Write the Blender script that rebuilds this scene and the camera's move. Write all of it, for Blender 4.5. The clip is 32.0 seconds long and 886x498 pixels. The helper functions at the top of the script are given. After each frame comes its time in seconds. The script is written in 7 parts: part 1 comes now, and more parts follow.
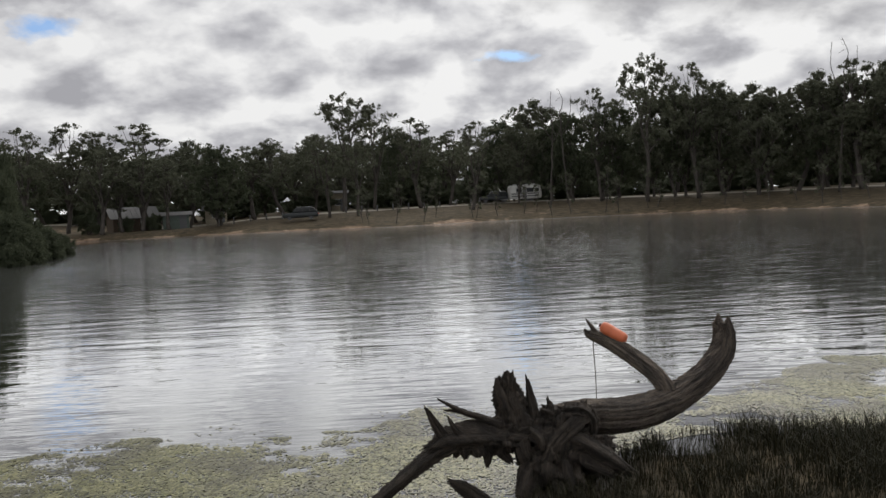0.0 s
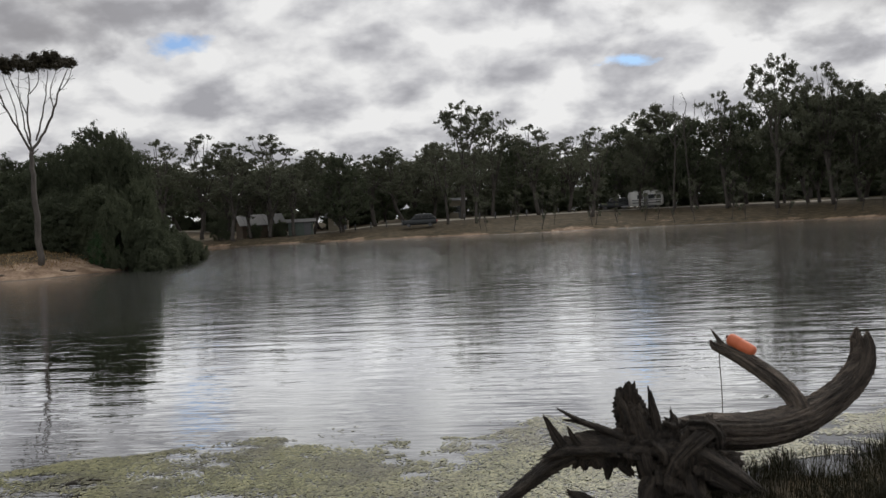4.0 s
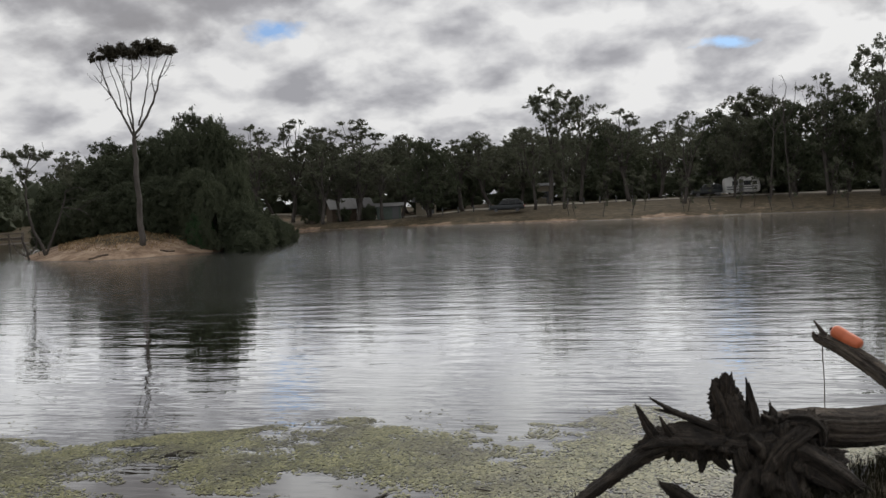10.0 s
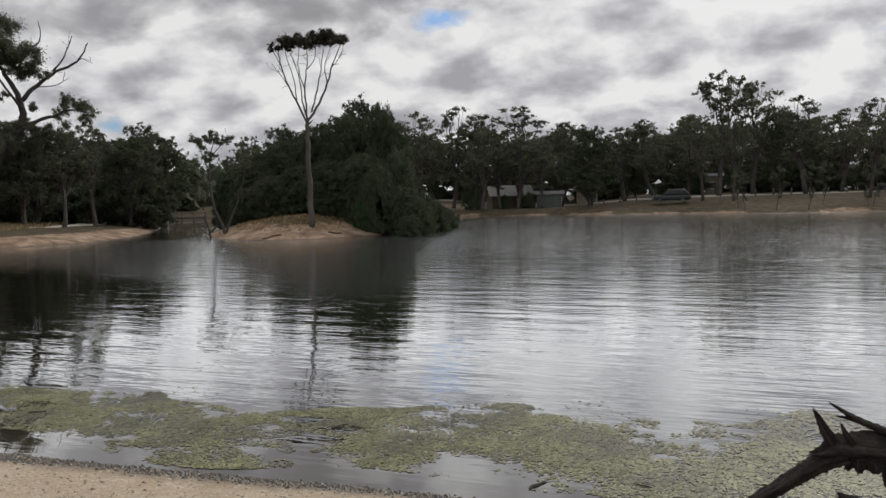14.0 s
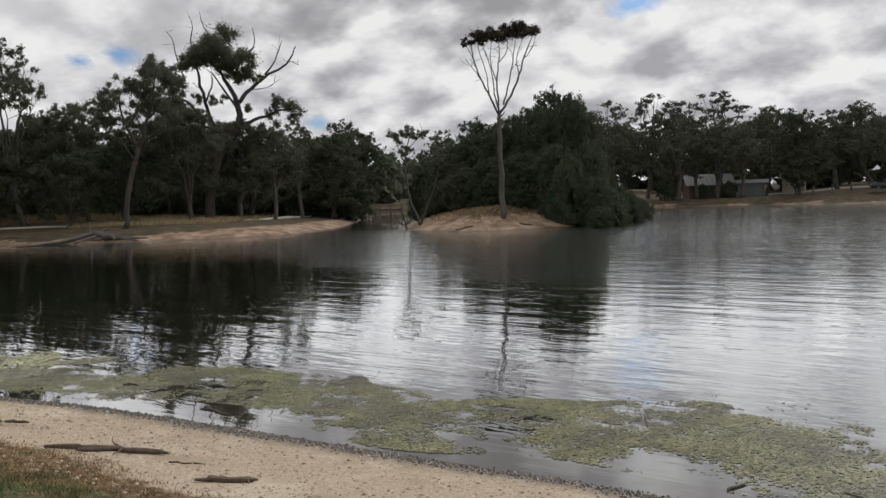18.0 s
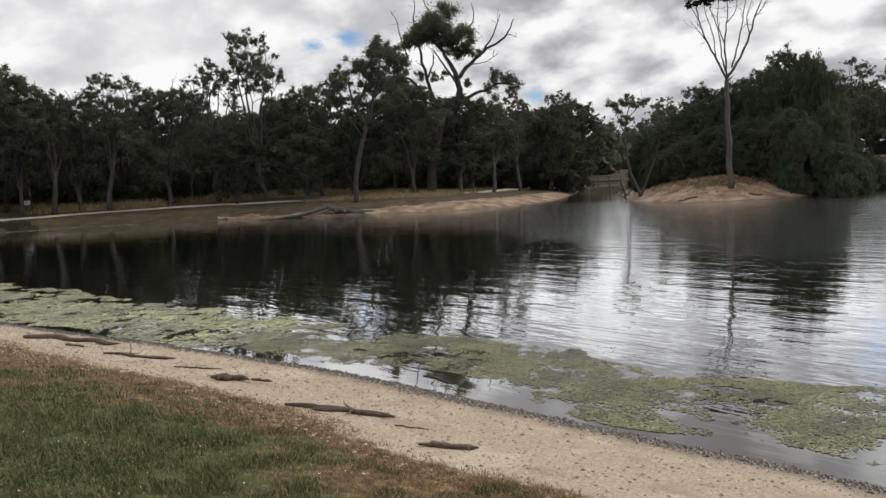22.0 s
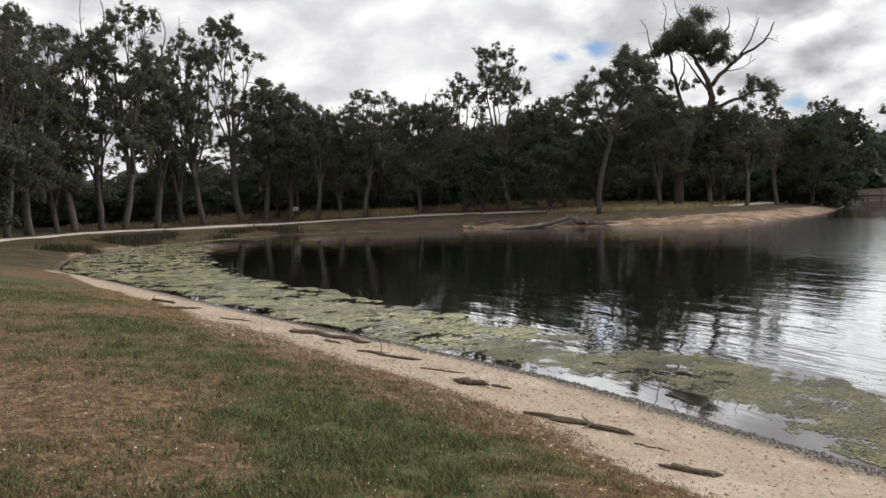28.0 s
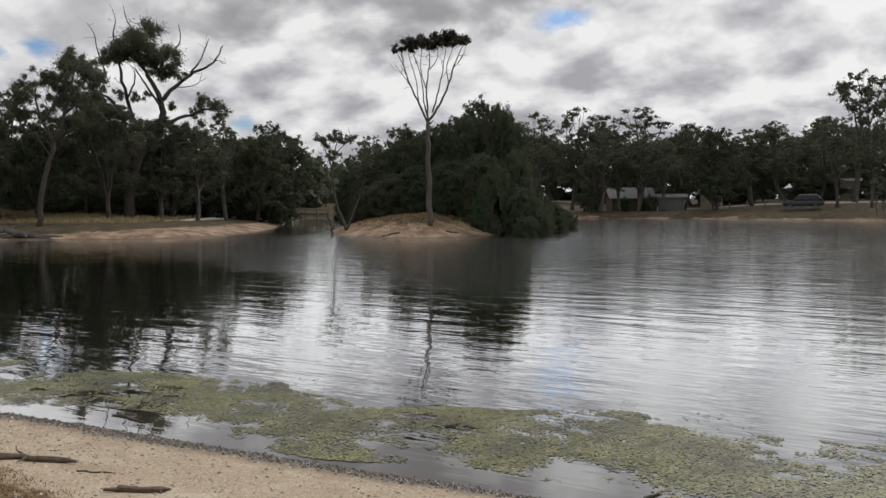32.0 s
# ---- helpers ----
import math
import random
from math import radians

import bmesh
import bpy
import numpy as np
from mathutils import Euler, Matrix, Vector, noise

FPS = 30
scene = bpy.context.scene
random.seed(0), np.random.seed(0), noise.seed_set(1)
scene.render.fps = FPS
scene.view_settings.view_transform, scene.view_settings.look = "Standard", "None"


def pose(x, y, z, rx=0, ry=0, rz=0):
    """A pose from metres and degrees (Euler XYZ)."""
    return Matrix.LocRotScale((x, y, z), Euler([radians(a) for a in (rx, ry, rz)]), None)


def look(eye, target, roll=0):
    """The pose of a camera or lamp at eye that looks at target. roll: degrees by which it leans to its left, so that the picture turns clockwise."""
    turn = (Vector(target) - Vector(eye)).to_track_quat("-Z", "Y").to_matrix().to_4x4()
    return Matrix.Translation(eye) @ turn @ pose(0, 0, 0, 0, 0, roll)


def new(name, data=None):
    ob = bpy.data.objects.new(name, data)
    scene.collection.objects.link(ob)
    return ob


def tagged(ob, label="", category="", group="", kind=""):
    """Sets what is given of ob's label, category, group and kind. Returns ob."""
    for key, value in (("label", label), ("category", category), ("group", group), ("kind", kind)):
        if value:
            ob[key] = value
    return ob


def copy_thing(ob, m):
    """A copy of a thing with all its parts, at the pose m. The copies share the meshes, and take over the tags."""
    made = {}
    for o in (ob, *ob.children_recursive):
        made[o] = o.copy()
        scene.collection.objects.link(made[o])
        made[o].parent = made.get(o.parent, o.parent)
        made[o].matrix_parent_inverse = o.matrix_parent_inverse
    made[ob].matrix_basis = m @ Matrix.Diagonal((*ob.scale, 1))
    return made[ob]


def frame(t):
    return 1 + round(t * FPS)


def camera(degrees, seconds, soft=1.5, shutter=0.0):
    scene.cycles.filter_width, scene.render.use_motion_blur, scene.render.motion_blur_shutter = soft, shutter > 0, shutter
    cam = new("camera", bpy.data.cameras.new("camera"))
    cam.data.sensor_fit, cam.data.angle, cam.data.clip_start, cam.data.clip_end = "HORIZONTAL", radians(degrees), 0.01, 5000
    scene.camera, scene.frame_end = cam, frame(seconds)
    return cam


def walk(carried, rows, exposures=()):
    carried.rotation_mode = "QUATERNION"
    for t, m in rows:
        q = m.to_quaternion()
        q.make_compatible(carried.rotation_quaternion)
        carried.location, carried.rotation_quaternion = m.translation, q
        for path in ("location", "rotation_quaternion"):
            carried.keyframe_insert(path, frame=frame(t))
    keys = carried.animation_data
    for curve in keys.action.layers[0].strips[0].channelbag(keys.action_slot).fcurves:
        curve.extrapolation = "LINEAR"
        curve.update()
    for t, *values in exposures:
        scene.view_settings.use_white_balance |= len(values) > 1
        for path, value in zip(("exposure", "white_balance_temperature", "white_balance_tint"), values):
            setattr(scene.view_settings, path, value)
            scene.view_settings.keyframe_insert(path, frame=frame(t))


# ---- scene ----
cam = camera(55.09, 32.0)
PATH = [
    (0.0, pose(0.092, -0.008, 2.398, 86.998, 2.904, -1.221)),
    (0.5, pose(0.090, -0.011, 2.398, 87.176, 2.902, -0.226)),
    (1.0, pose(0.081, -0.006, 2.402, 87.008, 2.864, 0.979)),
    (1.5, pose(0.073, -0.013, 2.405, 86.829, 2.843, 2.661)),
    (2.0, pose(0.074, -0.014, 2.404, 86.872, 3.090, 4.373)),
    (2.5, pose(0.077, -0.019, 2.406, 87.156, 3.476, 5.375)),
    (4.5, pose(0.075, -0.012, 2.401, 87.947, 2.796, 7.506)),
    (5.0, pose(0.067, -0.008, 2.397, 87.665, 3.000, 8.849)),
    (5.5, pose(0.060, 0.013, 2.396, 87.297, 2.851, 10.178)),
    (6.0, pose(0.050, 0.019, 2.395, 87.222, 2.733, 11.663)),
    (6.5, pose(0.044, 0.028, 2.390, 87.150, 2.791, 13.452)),
    (7.0, pose(0.031, 0.033, 2.389, 86.990, 2.940, 15.046)),
    (7.5, pose(0.019, 0.032, 2.386, 86.847, 3.050, 15.743)),
    (8.0, pose(0.008, 0.033, 2.386, 87.013, 2.819, 14.252)),
    (8.5, pose(0.006, 0.043, 2.388, 87.293, 2.527, 11.076)),
    (9.0, pose(0.007, 0.048, 2.383, 87.353, 2.233, 9.648)),
    (9.5, pose(0.019, 0.035, 2.390, 87.203, 2.280, 10.293)),
    (10.0, pose(0.034, 0.040, 2.390, 87.145, 2.455, 12.581)),
    (10.5, pose(0.040, 0.050, 2.384, 87.246, 2.487, 14.938)),
    (11.0, pose(0.051, 0.043, 2.382, 87.386, 2.543, 16.848)),
    (11.5, pose(0.056, 0.031, 2.384, 87.230, 2.547, 18.199)),
    (12.0, pose(0.046, 0.028, 2.386, 87.183, 3.016, 18.830)),
    (12.5, pose(0.025, 0.025, 2.394, 87.642, 3.409, 19.212)),
    (13.0, pose(0.005, 0.017, 2.389, 87.589, 2.988, 20.077)),
    (13.5, pose(-0.006, 0.027, 2.386, 87.074, 2.153, 21.359)),
    (14.0, pose(-0.027, 0.032, 2.383, 86.658, 1.289, 23.303)),
    (14.5, pose(-0.040, 0.057, 2.373, 86.495, 0.836, 25.477)),
    (15.0, pose(-0.038, 0.049, 2.377, 86.623, 0.801, 27.347)),
    (15.5, pose(-0.038, 0.046, 2.379, 86.722, 1.028, 28.968)),
    (17.5, pose(-0.002, -0.017, 2.408, 86.452, 1.673, 35.090)),
    (18.0, pose(0.003, -0.052, 2.409, 86.403, 1.848, 36.111)),
    (18.5, pose(-0.008, -0.052, 2.407, 86.509, 1.797, 37.058)),
    (19.0, pose(-0.012, -0.039, 2.405, 86.706, 2.088, 38.599)),
    (19.5, pose(-0.013, -0.036, 2.402, 86.708, 2.063, 40.338)),
    (20.0, pose(-0.013, -0.030, 2.402, 86.440, 2.201, 41.938)),
    (20.5, pose(-0.018, -0.028, 2.402, 86.008, 2.346, 43.694)),
    (21.0, pose(-0.022, -0.028, 2.409, 85.707, 2.382, 45.725)),
    (21.5, pose(-0.045, -0.014, 2.404, 85.394, 2.592, 48.407)),
    (22.0, pose(-0.057, -0.006, 2.406, 85.124, 2.832, 50.680)),
    (22.5, pose(-0.063, -0.008, 2.412, 84.929, 2.515, 52.388)),
    (23.0, pose(-0.061, -0.011, 2.412, 84.783, 2.515, 54.437)),
    (23.5, pose(-0.068, -0.011, 2.409, 84.800, 2.573, 56.487)),
    (24.0, pose(-0.065, -0.017, 2.412, 85.140, 2.144, 58.487)),
    (24.5, pose(-0.056, -0.028, 2.414, 85.675, 1.893, 60.673)),
    (25.0, pose(-0.055, -0.033, 2.412, 86.204, 1.832, 62.605)),
    (25.5, pose(-0.062, -0.027, 2.407, 86.457, 1.758, 64.644)),
    (27.5, pose(-0.074, -0.023, 2.408, 86.450, 2.264, 70.141)),
    (28.0, pose(-0.061, -0.029, 2.412, 86.564, 2.199, 66.917)),
    (28.5, pose(-0.052, -0.021, 2.416, 86.350, 1.730, 61.863)),
    (29.0, pose(-0.047, -0.014, 2.412, 86.514, 1.164, 56.807)),
    (29.5, pose(-0.050, -0.008, 2.415, 86.730, 0.856, 51.566)),
    (30.0, pose(-0.038, -0.007, 2.412, 86.911, 0.871, 46.961)),
    (30.5, pose(-0.022, -0.019, 2.412, 87.139, 0.863, 42.656)),
    (31.0, pose(-0.011, -0.017, 2.417, 87.138, 0.636, 38.393)),
    (31.5, pose(-0.010, -0.011, 2.421, 86.922, 0.446, 34.647)),
    (32.0, pose(-0.017, -0.016, 2.414, 86.761, 0.233, 31.208)),
]
walk(cam, PATH, [(0.0, -0.14), (6.0, -0.22), (13.0, -0.24), (15.5, -0.22), (19.0, -0.13), (21.0, -0.05), (23.0, 0.1), (25.0, 0.1), (28.0, 0.15), (29.5, 0.02), (31.0, -0.14), (32.0, -0.14)])

# ---- light ----
world = bpy.data.worlds.new("cloudy_sky")
scene.world = world
world.use_nodes = True
wn, wl = world.node_tree.nodes, world.node_tree.links
wn.clear()


def wnode(kind, **kw):
    n = wn.new(kind)
    for k, v in kw.items():
        n.inputs[k].default_value = v
    return n


def wmath(op, a, b=None, clamp=False):
    n = wn.new("ShaderNodeMath")
    n.operation, n.use_clamp = op, clamp
    for i, v in enumerate((a, b)):
        if v is None:
            continue
        if isinstance(v, (int, float)):
            n.inputs[i].default_value = v
        else:
            wl.new(v, n.inputs[i])
    return n.outputs[0]


def wramp(fac, stops):
    n = wn.new("ShaderNodeValToRGB")
    wl.new(fac, n.inputs[0])
    els = n.color_ramp.elements
    while len(els) < len(stops):
        els.new(0.5)
    for e, (p, c) in zip(els, stops):
        e.position, e.color = p, (*c, 1)
    return n.outputs[0]


def wmix(fac, a, b):
    n = wn.new("ShaderNodeMix")
    n.data_type = "RGBA"
    wl.new(fac, n.inputs[0])
    for i, v in ((6, a), (7, b)):
        if isinstance(v, tuple):
            n.inputs[i].default_value = (*v, 1)
        else:
            wl.new(v, n.inputs[i])
    return n.outputs[2]


SUN_AZ, SUN_EL = -14.0, 40.0
LIFT = 0.45
sky = wn.new("ShaderNodeTexSky")
sky.sky_type = "NISHITA"
sky.sun_disc = False
sky.sun_elevation, sky.sun_rotation = radians(SUN_EL), radians(-SUN_AZ)
tc = wn.new("ShaderNodeTexCoord")
sep = wn.new("ShaderNodeSeparateXYZ")
wl.new(tc.outputs["Generated"], sep.inputs[0])
# the cloud sheet: directions laid out on a plane overhead, flattened towards the horizon
up = wmath("ADD", wmath("MAXIMUM", sep.outputs[2], 0.0), LIFT)
comb = wn.new("ShaderNodeCombineXYZ")
wl.new(wmath("DIVIDE", sep.outputs[0], up), comb.inputs[0])
wl.new(wmath("DIVIDE", sep.outputs[1], up), comb.inputs[1])


def cloud(scale, detail, seed, rough=0.55, shrink=1.0, warp=0.0):
    m = wn.new("ShaderNodeMapping")
    m.inputs["Location"].default_value = (seed, seed * 0.7, seed * 0.3)
    m.inputs["Scale"].default_value = (shrink, shrink, 1)
    wl.new(comb.outputs[0], m.inputs[0])
    n = wnode("ShaderNodeTexNoise", Scale=scale, Detail=detail, Roughness=rough, Distortion=warp)
    wl.new(m.outputs[0], n.inputs["Vector"])
    return n.outputs[0]


def patch(x, y, sx, sy, soft=False):
    """1 at a place of the cloud sheet, falling to 0 around it, with a ragged edge."""
    dx = wmath("DIVIDE", wmath("SUBTRACT", comb_x, x), sx)
    dy = wmath("DIVIDE", wmath("SUBTRACT", comb_y, y), sy)
    r = wmath("SQRT", wmath("ADD", wmath("MULTIPLY", dx, dx), wmath("MULTIPLY", dy, dy)))
    rag, k = (puffs, 1.8) if soft else (ragged, 3.4)
    return wmath("SUBTRACT", 0.9 + 0.5 * k, wmath("ADD", r, wmath("MULTIPLY", rag, k)), clamp=True)


ragged = cloud(11.0, 5, 11.0, 0.6)
sepc = wn.new("ShaderNodeSeparateXYZ")
wl.new(comb.outputs[0], sepc.inputs[0])
comb_x, comb_y = sepc.outputs[0], sepc.outputs[1]
puffs, above = cloud(8.4, 7, 3.7, 0.5, 1.0, 0.15), cloud(8.4, 7, 3.7, 0.5, 0.96, 0.15)
banks = cloud(3.4, 3, 8.3)
warp = wnode("ShaderNodeTexNoise", Scale=5.0, Detail=4.0, Roughness=0.55)
wl.new(comb.outputs[0], warp.inputs["Vector"])
moved = wn.new("ShaderNodeVectorMath")
moved.operation = "MULTIPLY_ADD"
wl.new(warp.outputs["Color"], moved.inputs[0])
moved.inputs[1].default_value = (0.22, 0.22, 0.0)
wl.new(comb.outputs[0], moved.inputs[2])
cells = wn.new("ShaderNodeTexVoronoi")
cells.voronoi_dimensions, cells.feature = "2D", "SMOOTH_F1"
cells.inputs["Scale"].default_value, cells.inputs["Smoothness"].default_value = 6.5, 0.35
wl.new(moved.outputs[0], cells.inputs["Vector"])
# thick cloud is grey beneath and bright along its upper edge
relief = wmath("SUBTRACT", above, puffs)
shade = wmath("ADD", wmath("ADD", wmath("MULTIPLY", puffs, 0.62), wmath("MULTIPLY", banks, 0.42)), wmath("ADD", wmath("MULTIPLY", relief, -0.38), wmath("MULTIPLY", wmath("SUBTRACT", cells.outputs["Distance"], 0.36), 0.30)))
grey = wramp(shade, [(0.34, (0.43, 0.43, 0.46)), (0.46, (0.59, 0.59, 0.617)), (0.55, (0.76, 0.76, 0.775)), (0.68, (0.97, 0.968, 0.965))])
blue = wnode("ShaderNodeMix")
blue.data_type, blue.blend_type = "RGBA", "MULTIPLY"
blue.inputs[0].default_value = 1.0
wl.new(sky.outputs[0], blue.inputs[6])
blue.inputs[7].default_value = (0.062, 0.088, 0.122, 1)


def overhead(az, el):
    z = math.sin(radians(el)) + LIFT
    return -math.sin(radians(az)) * math.cos(radians(el)) / z, math.cos(radians(az)) * math.cos(radians(el)) / z


# the heavy grey bank and the blue gaps that show in this sky
b1 = overhead(36, 18.5)
grey = wmix(wmath("MULTIPLY", patch(b1[0], b1[1], 0.52, 0.36, True), 1.15, clamp=True), grey, (0.33, 0.32, 0.33))
b2 = overhead(-20, 14.5)
grey = wmix(wmath("MULTIPLY", patch(b2[0], b2[1], 0.46, 0.30, True), 1.1, clamp=True), grey, (0.36, 0.356, 0.37))
b3 = overhead(68, 11)
grey = wmix(wmath("MULTIPLY", patch(b3[0], b3[1], 0.66, 0.52, True), 0.55), grey, (0.98, 0.98, 0.98))
gap = None
for az, el, sx, sy in ((23.5, 11.6, 0.062, 0.042), (-6.1, 9.6, 0.06, 0.02), (56.5, 9.3, 0.04, 0.062), (59.0, 9.0, 0.03, 0.045), (44.3, 5.0, 0.034, 0.034)):
    px, py = overhead(az, el)
    g = patch(px, py, sx, sy)
    gap = g if gap is None else wmath("MAXIMUM", gap, g)
colour = wmix(wmath("MULTIPLY", wmath("MULTIPLY", gap, 1.2, clamp=True), 0.85), grey, blue.outputs[2])
# the cloud is brighter where the sun stands behind it
sunward = wn.new("ShaderNodeVectorMath")
sunward.operation = "DOT_PRODUCT"
wl.new(tc.outputs["Generated"], sunward.inputs[0])
sunward.inputs[1].default_value = (-math.sin(radians(SUN_AZ)) * math.cos(radians(SUN_EL)), math.cos(radians(SUN_AZ)) * math.cos(radians(SUN_EL)), math.sin(radians(SUN_EL)))
glow = wmath("POWER", wmath("MAXIMUM", sunward.outputs["Value"], 0.0), 7.0)
bg = wn.new("ShaderNodeBackground")
wl.new(colour, bg.inputs[0])
wl.new(wmath("ADD", wmath("MULTIPLY", glow, 0.20), 0.95), bg.inputs[1])
out = wn.new("ShaderNodeOutputWorld")
wl.new(bg.outputs[0], out.inputs[0])

sun = new("sun", bpy.data.lights.new("sun", "SUN"))
sun.data.energy, sun.data.angle, sun.data.color = 1.9, radians(35), (1.0, 0.96, 0.9)
sun.matrix_basis = look((0, 0, 60), (60 * math.tan(radians(90 - SUN_EL)) * math.sin(radians(SUN_AZ)), -60 * math.tan(radians(90 - SUN_EL)) * math.cos(radians(SUN_AZ)), 0))


# ---- materials ----
class Nodes:
    def __init__(self, name):
        self.mat = bpy.data.materials.new(name)
        self.mat.use_nodes = True
        self.n, self.l = self.mat.node_tree.nodes, self.mat.node_tree.links
        self.bsdf = self.n["Principled BSDF"]
        self.out = self.n["Material Output"]
        self.tc = self.n.new("ShaderNodeTexCoord").outputs["Object"]

    def put(self, socket, v):
        if isinstance(v, bpy.types.NodeSocket):
            self.l.new(v, socket)
        elif isinstance(v, tuple) and len(v) == 3 and socket.type == "RGBA":
            socket.default_value = (*v, 1)
        else:
            socket.default_value = v

    def noise(self, scale, detail=3, rough=0.55, stretch=None, vec=None):
        n = self.n.new("ShaderNodeTexNoise")
        v = vec or self.tc
        if stretch:
            m = self.n.new("ShaderNodeMapping")
            m.inputs["Scale"].default_value = stretch
            self.l.new(v, m.inputs[0])
            v = m.outputs[0]
        self.l.new(v, n.inputs["Vector"])
        n.inputs["Scale"].default_value, n.inputs["Detail"].default_value, n.inputs["Roughness"].default_value = scale, detail, rough
        return n.outputs[0]

    def voronoi(self, scale, out="Distance", feature="F1"):
        n = self.n.new("ShaderNodeTexVoronoi")
        n.feature = feature
        self.l.new(self.tc, n.inputs["Vector"])
        n.inputs["Scale"].default_value = scale
        return n.outputs[out]

    def math(self, op, a, b=0.0, clamp=False):
        n = self.n.new("ShaderNodeMath")
        n.operation, n.use_clamp = op, clamp
        self.put(n.inputs[0], a)
        self.put(n.inputs[1], b)
        return n.outputs[0]

    def step(self, v, lo, hi):
        n = self.n.new("ShaderNodeMapRange")
        self.l.new(v, n.inputs[0])
        n.inputs[1].default_value, n.inputs[2].default_value = lo, hi
        n.interpolation_type = "SMOOTHSTEP"
        return n.outputs[0]

    def ramp(self, fac, stops):
        n = self.n.new("ShaderNodeValToRGB")
        self.l.new(fac, n.inputs[0])
        els = n.color_ramp.elements
        while len(els) < len(stops):
            els.new(0.5)
        for e, (p, c) in zip(els, stops):
            e.position, e.color = p, (*c, 1)
        return n.outputs[0]

    def mix(self, fac, a, b, blend="MIX"):
        n = self.n.new("ShaderNodeMix")
        n.data_type, n.blend_type = "RGBA", blend
        self.put(n.inputs[0], fac)
        self.put(n.inputs[6], a)
        self.put(n.inputs[7], b)
        return n.outputs[2]

    def bump(self, height, strength, distance, normal=None):
        n = self.n.new("ShaderNodeBump")
        n.inputs["Strength"].default_value, n.inputs["Distance"].default_value = strength, distance
        self.l.new(height, n.inputs["Height"])
        if normal:
            self.l.new(normal, n.inputs["Normal"])
        return n.outputs[0]

    def info(self, name="Random"):
        return self.n.new("ShaderNodeObjectInfo").outputs[name]

    def island(self):
        return self.n.new("ShaderNodeNewGeometry").outputs["Random Per Island"]

    def attr(self, name):
        n = self.n.new("ShaderNodeAttribute")
        n.attribute_name = name
        s = self.n.new("ShaderNodeSeparateColor")
        self.l.new(n.outputs["Color"], s.inputs[0])
        return s.outputs

    def set(self, **kw):
        for k, v in kw.items():
            self.put(self.bsdf.inputs[k.replace("_", " ")], v)
        return self.mat


def leaf_material(name, dark, light, through_share=0.25):
    m = Nodes(name)
    f = m.math("ADD", m.math("MULTIPLY", m.island(), 0.65), m.math("MULTIPLY", m.info(), 0.35))
    col = m.ramp(f, [(0.05, dark), (0.6, tuple((a + b) / 2 for a, b in zip(dark, light))), (1.0, light)])
    m.set(Base_Color=col, Roughness=0.75, Specular_IOR_Level=0.2)
    t = m.n.new("ShaderNodeBsdfTranslucent")
    m.put(t.inputs[0], col)
    mx = m.n.new("ShaderNodeMixShader")
    mx.inputs[0].default_value = through_share
    m.l.new(m.bsdf.outputs[0], mx.inputs[1])
    m.l.new(t.outputs[0], mx.inputs[2])
    m.l.new(mx.outputs[0], m.out.inputs[0])
    return m.mat


def bark_material(name, a, b, c, scale=1.0):
    m = Nodes(name)
    streak = m.noise(2.2 * scale, 5, 0.65, (3.5, 3.5, 0.5))
    blotch = m.noise(0.9 * scale, 3)
    col = m.mix(m.step(blotch, 0.4, 0.65), m.ramp(streak, [(0.3, a), (0.55, b), (0.75, c)]), a)
    h = m.noise(9 * scale, 5, 0.7, (3.0, 3.0, 0.35))
    return m.set(Base_Color=col, Roughness=0.9, Normal=m.bump(h, 0.8, 0.03))


LEAF_GUM = leaf_material("gum_leaf", (0.096, 0.103, 0.072), (0.150, 0.160, 0.110), 0.42)
LEAF_DARK = leaf_material("wattle_leaf", (0.062, 0.074, 0.046), (0.098, 0.112, 0.068), 0.35)
LEAF_BROWN = leaf_material("bronze_gum_leaf", (0.045, 0.040, 0.028), (0.085, 0.075, 0.05), 0.15)
LEAF_GREEN = leaf_material("fresh_green_leaf", (0.035, 0.070, 0.030), (0.07, 0.125, 0.055), 0.2)
BARK_PALE = bark_material("pale_gum_bark", (0.07, 0.062, 0.054), (0.115, 0.102, 0.09), (0.035, 0.03, 0.026))
BARK_DARK = bark_material("dark_bark", (0.055, 0.048, 0.042), (0.085, 0.075, 0.065), (0.03, 0.026, 0.023))
BARK_BLACK = bark_material("old_black_bark", (0.045, 0.038, 0.033), (0.075, 0.065, 0.056), (0.02, 0.018, 0.016))
BARK_GREY = bark_material("weathered_dead_wood", (0.075, 0.068, 0.062), (0.125, 0.114, 0.104), (0.035, 0.032, 0.029))


def log_material(name, tone):
    m = Nodes(name)
    grain = m.noise(5, 7, 0.7)
    uv = m.n.new("ShaderNodeUVMap").outputs[0]
    ridge = m.noise(1.0, 9, 0.74, (30, 1.9, 1), uv)
    stops = [(0.36, (0.02, 0.016, 0.013)), (0.45, (0.09, 0.073, 0.06)), (0.56, (0.20, 0.160, 0.125)), (0.70, (0.36, 0.305, 0.25))]
    col = m.ramp(ridge, [(p, tuple(v * tone for v in c)) for p, c in stops])
    col = m.mix(m.step(grain, 0.42, 0.7), col, tuple(v * tone for v in (0.06, 0.05, 0.042)))
    n = m.bump(ridge, 1.0, 0.10)
    return m.set(Base_Color=col, Roughness=0.88, Normal=m.bump(grain, 0.6, 0.02, n))


LOG_WOOD = log_material("weathered_log_wood", 1.0)
ROOT_WOOD = log_material("decayed_root_wood", 0.5)


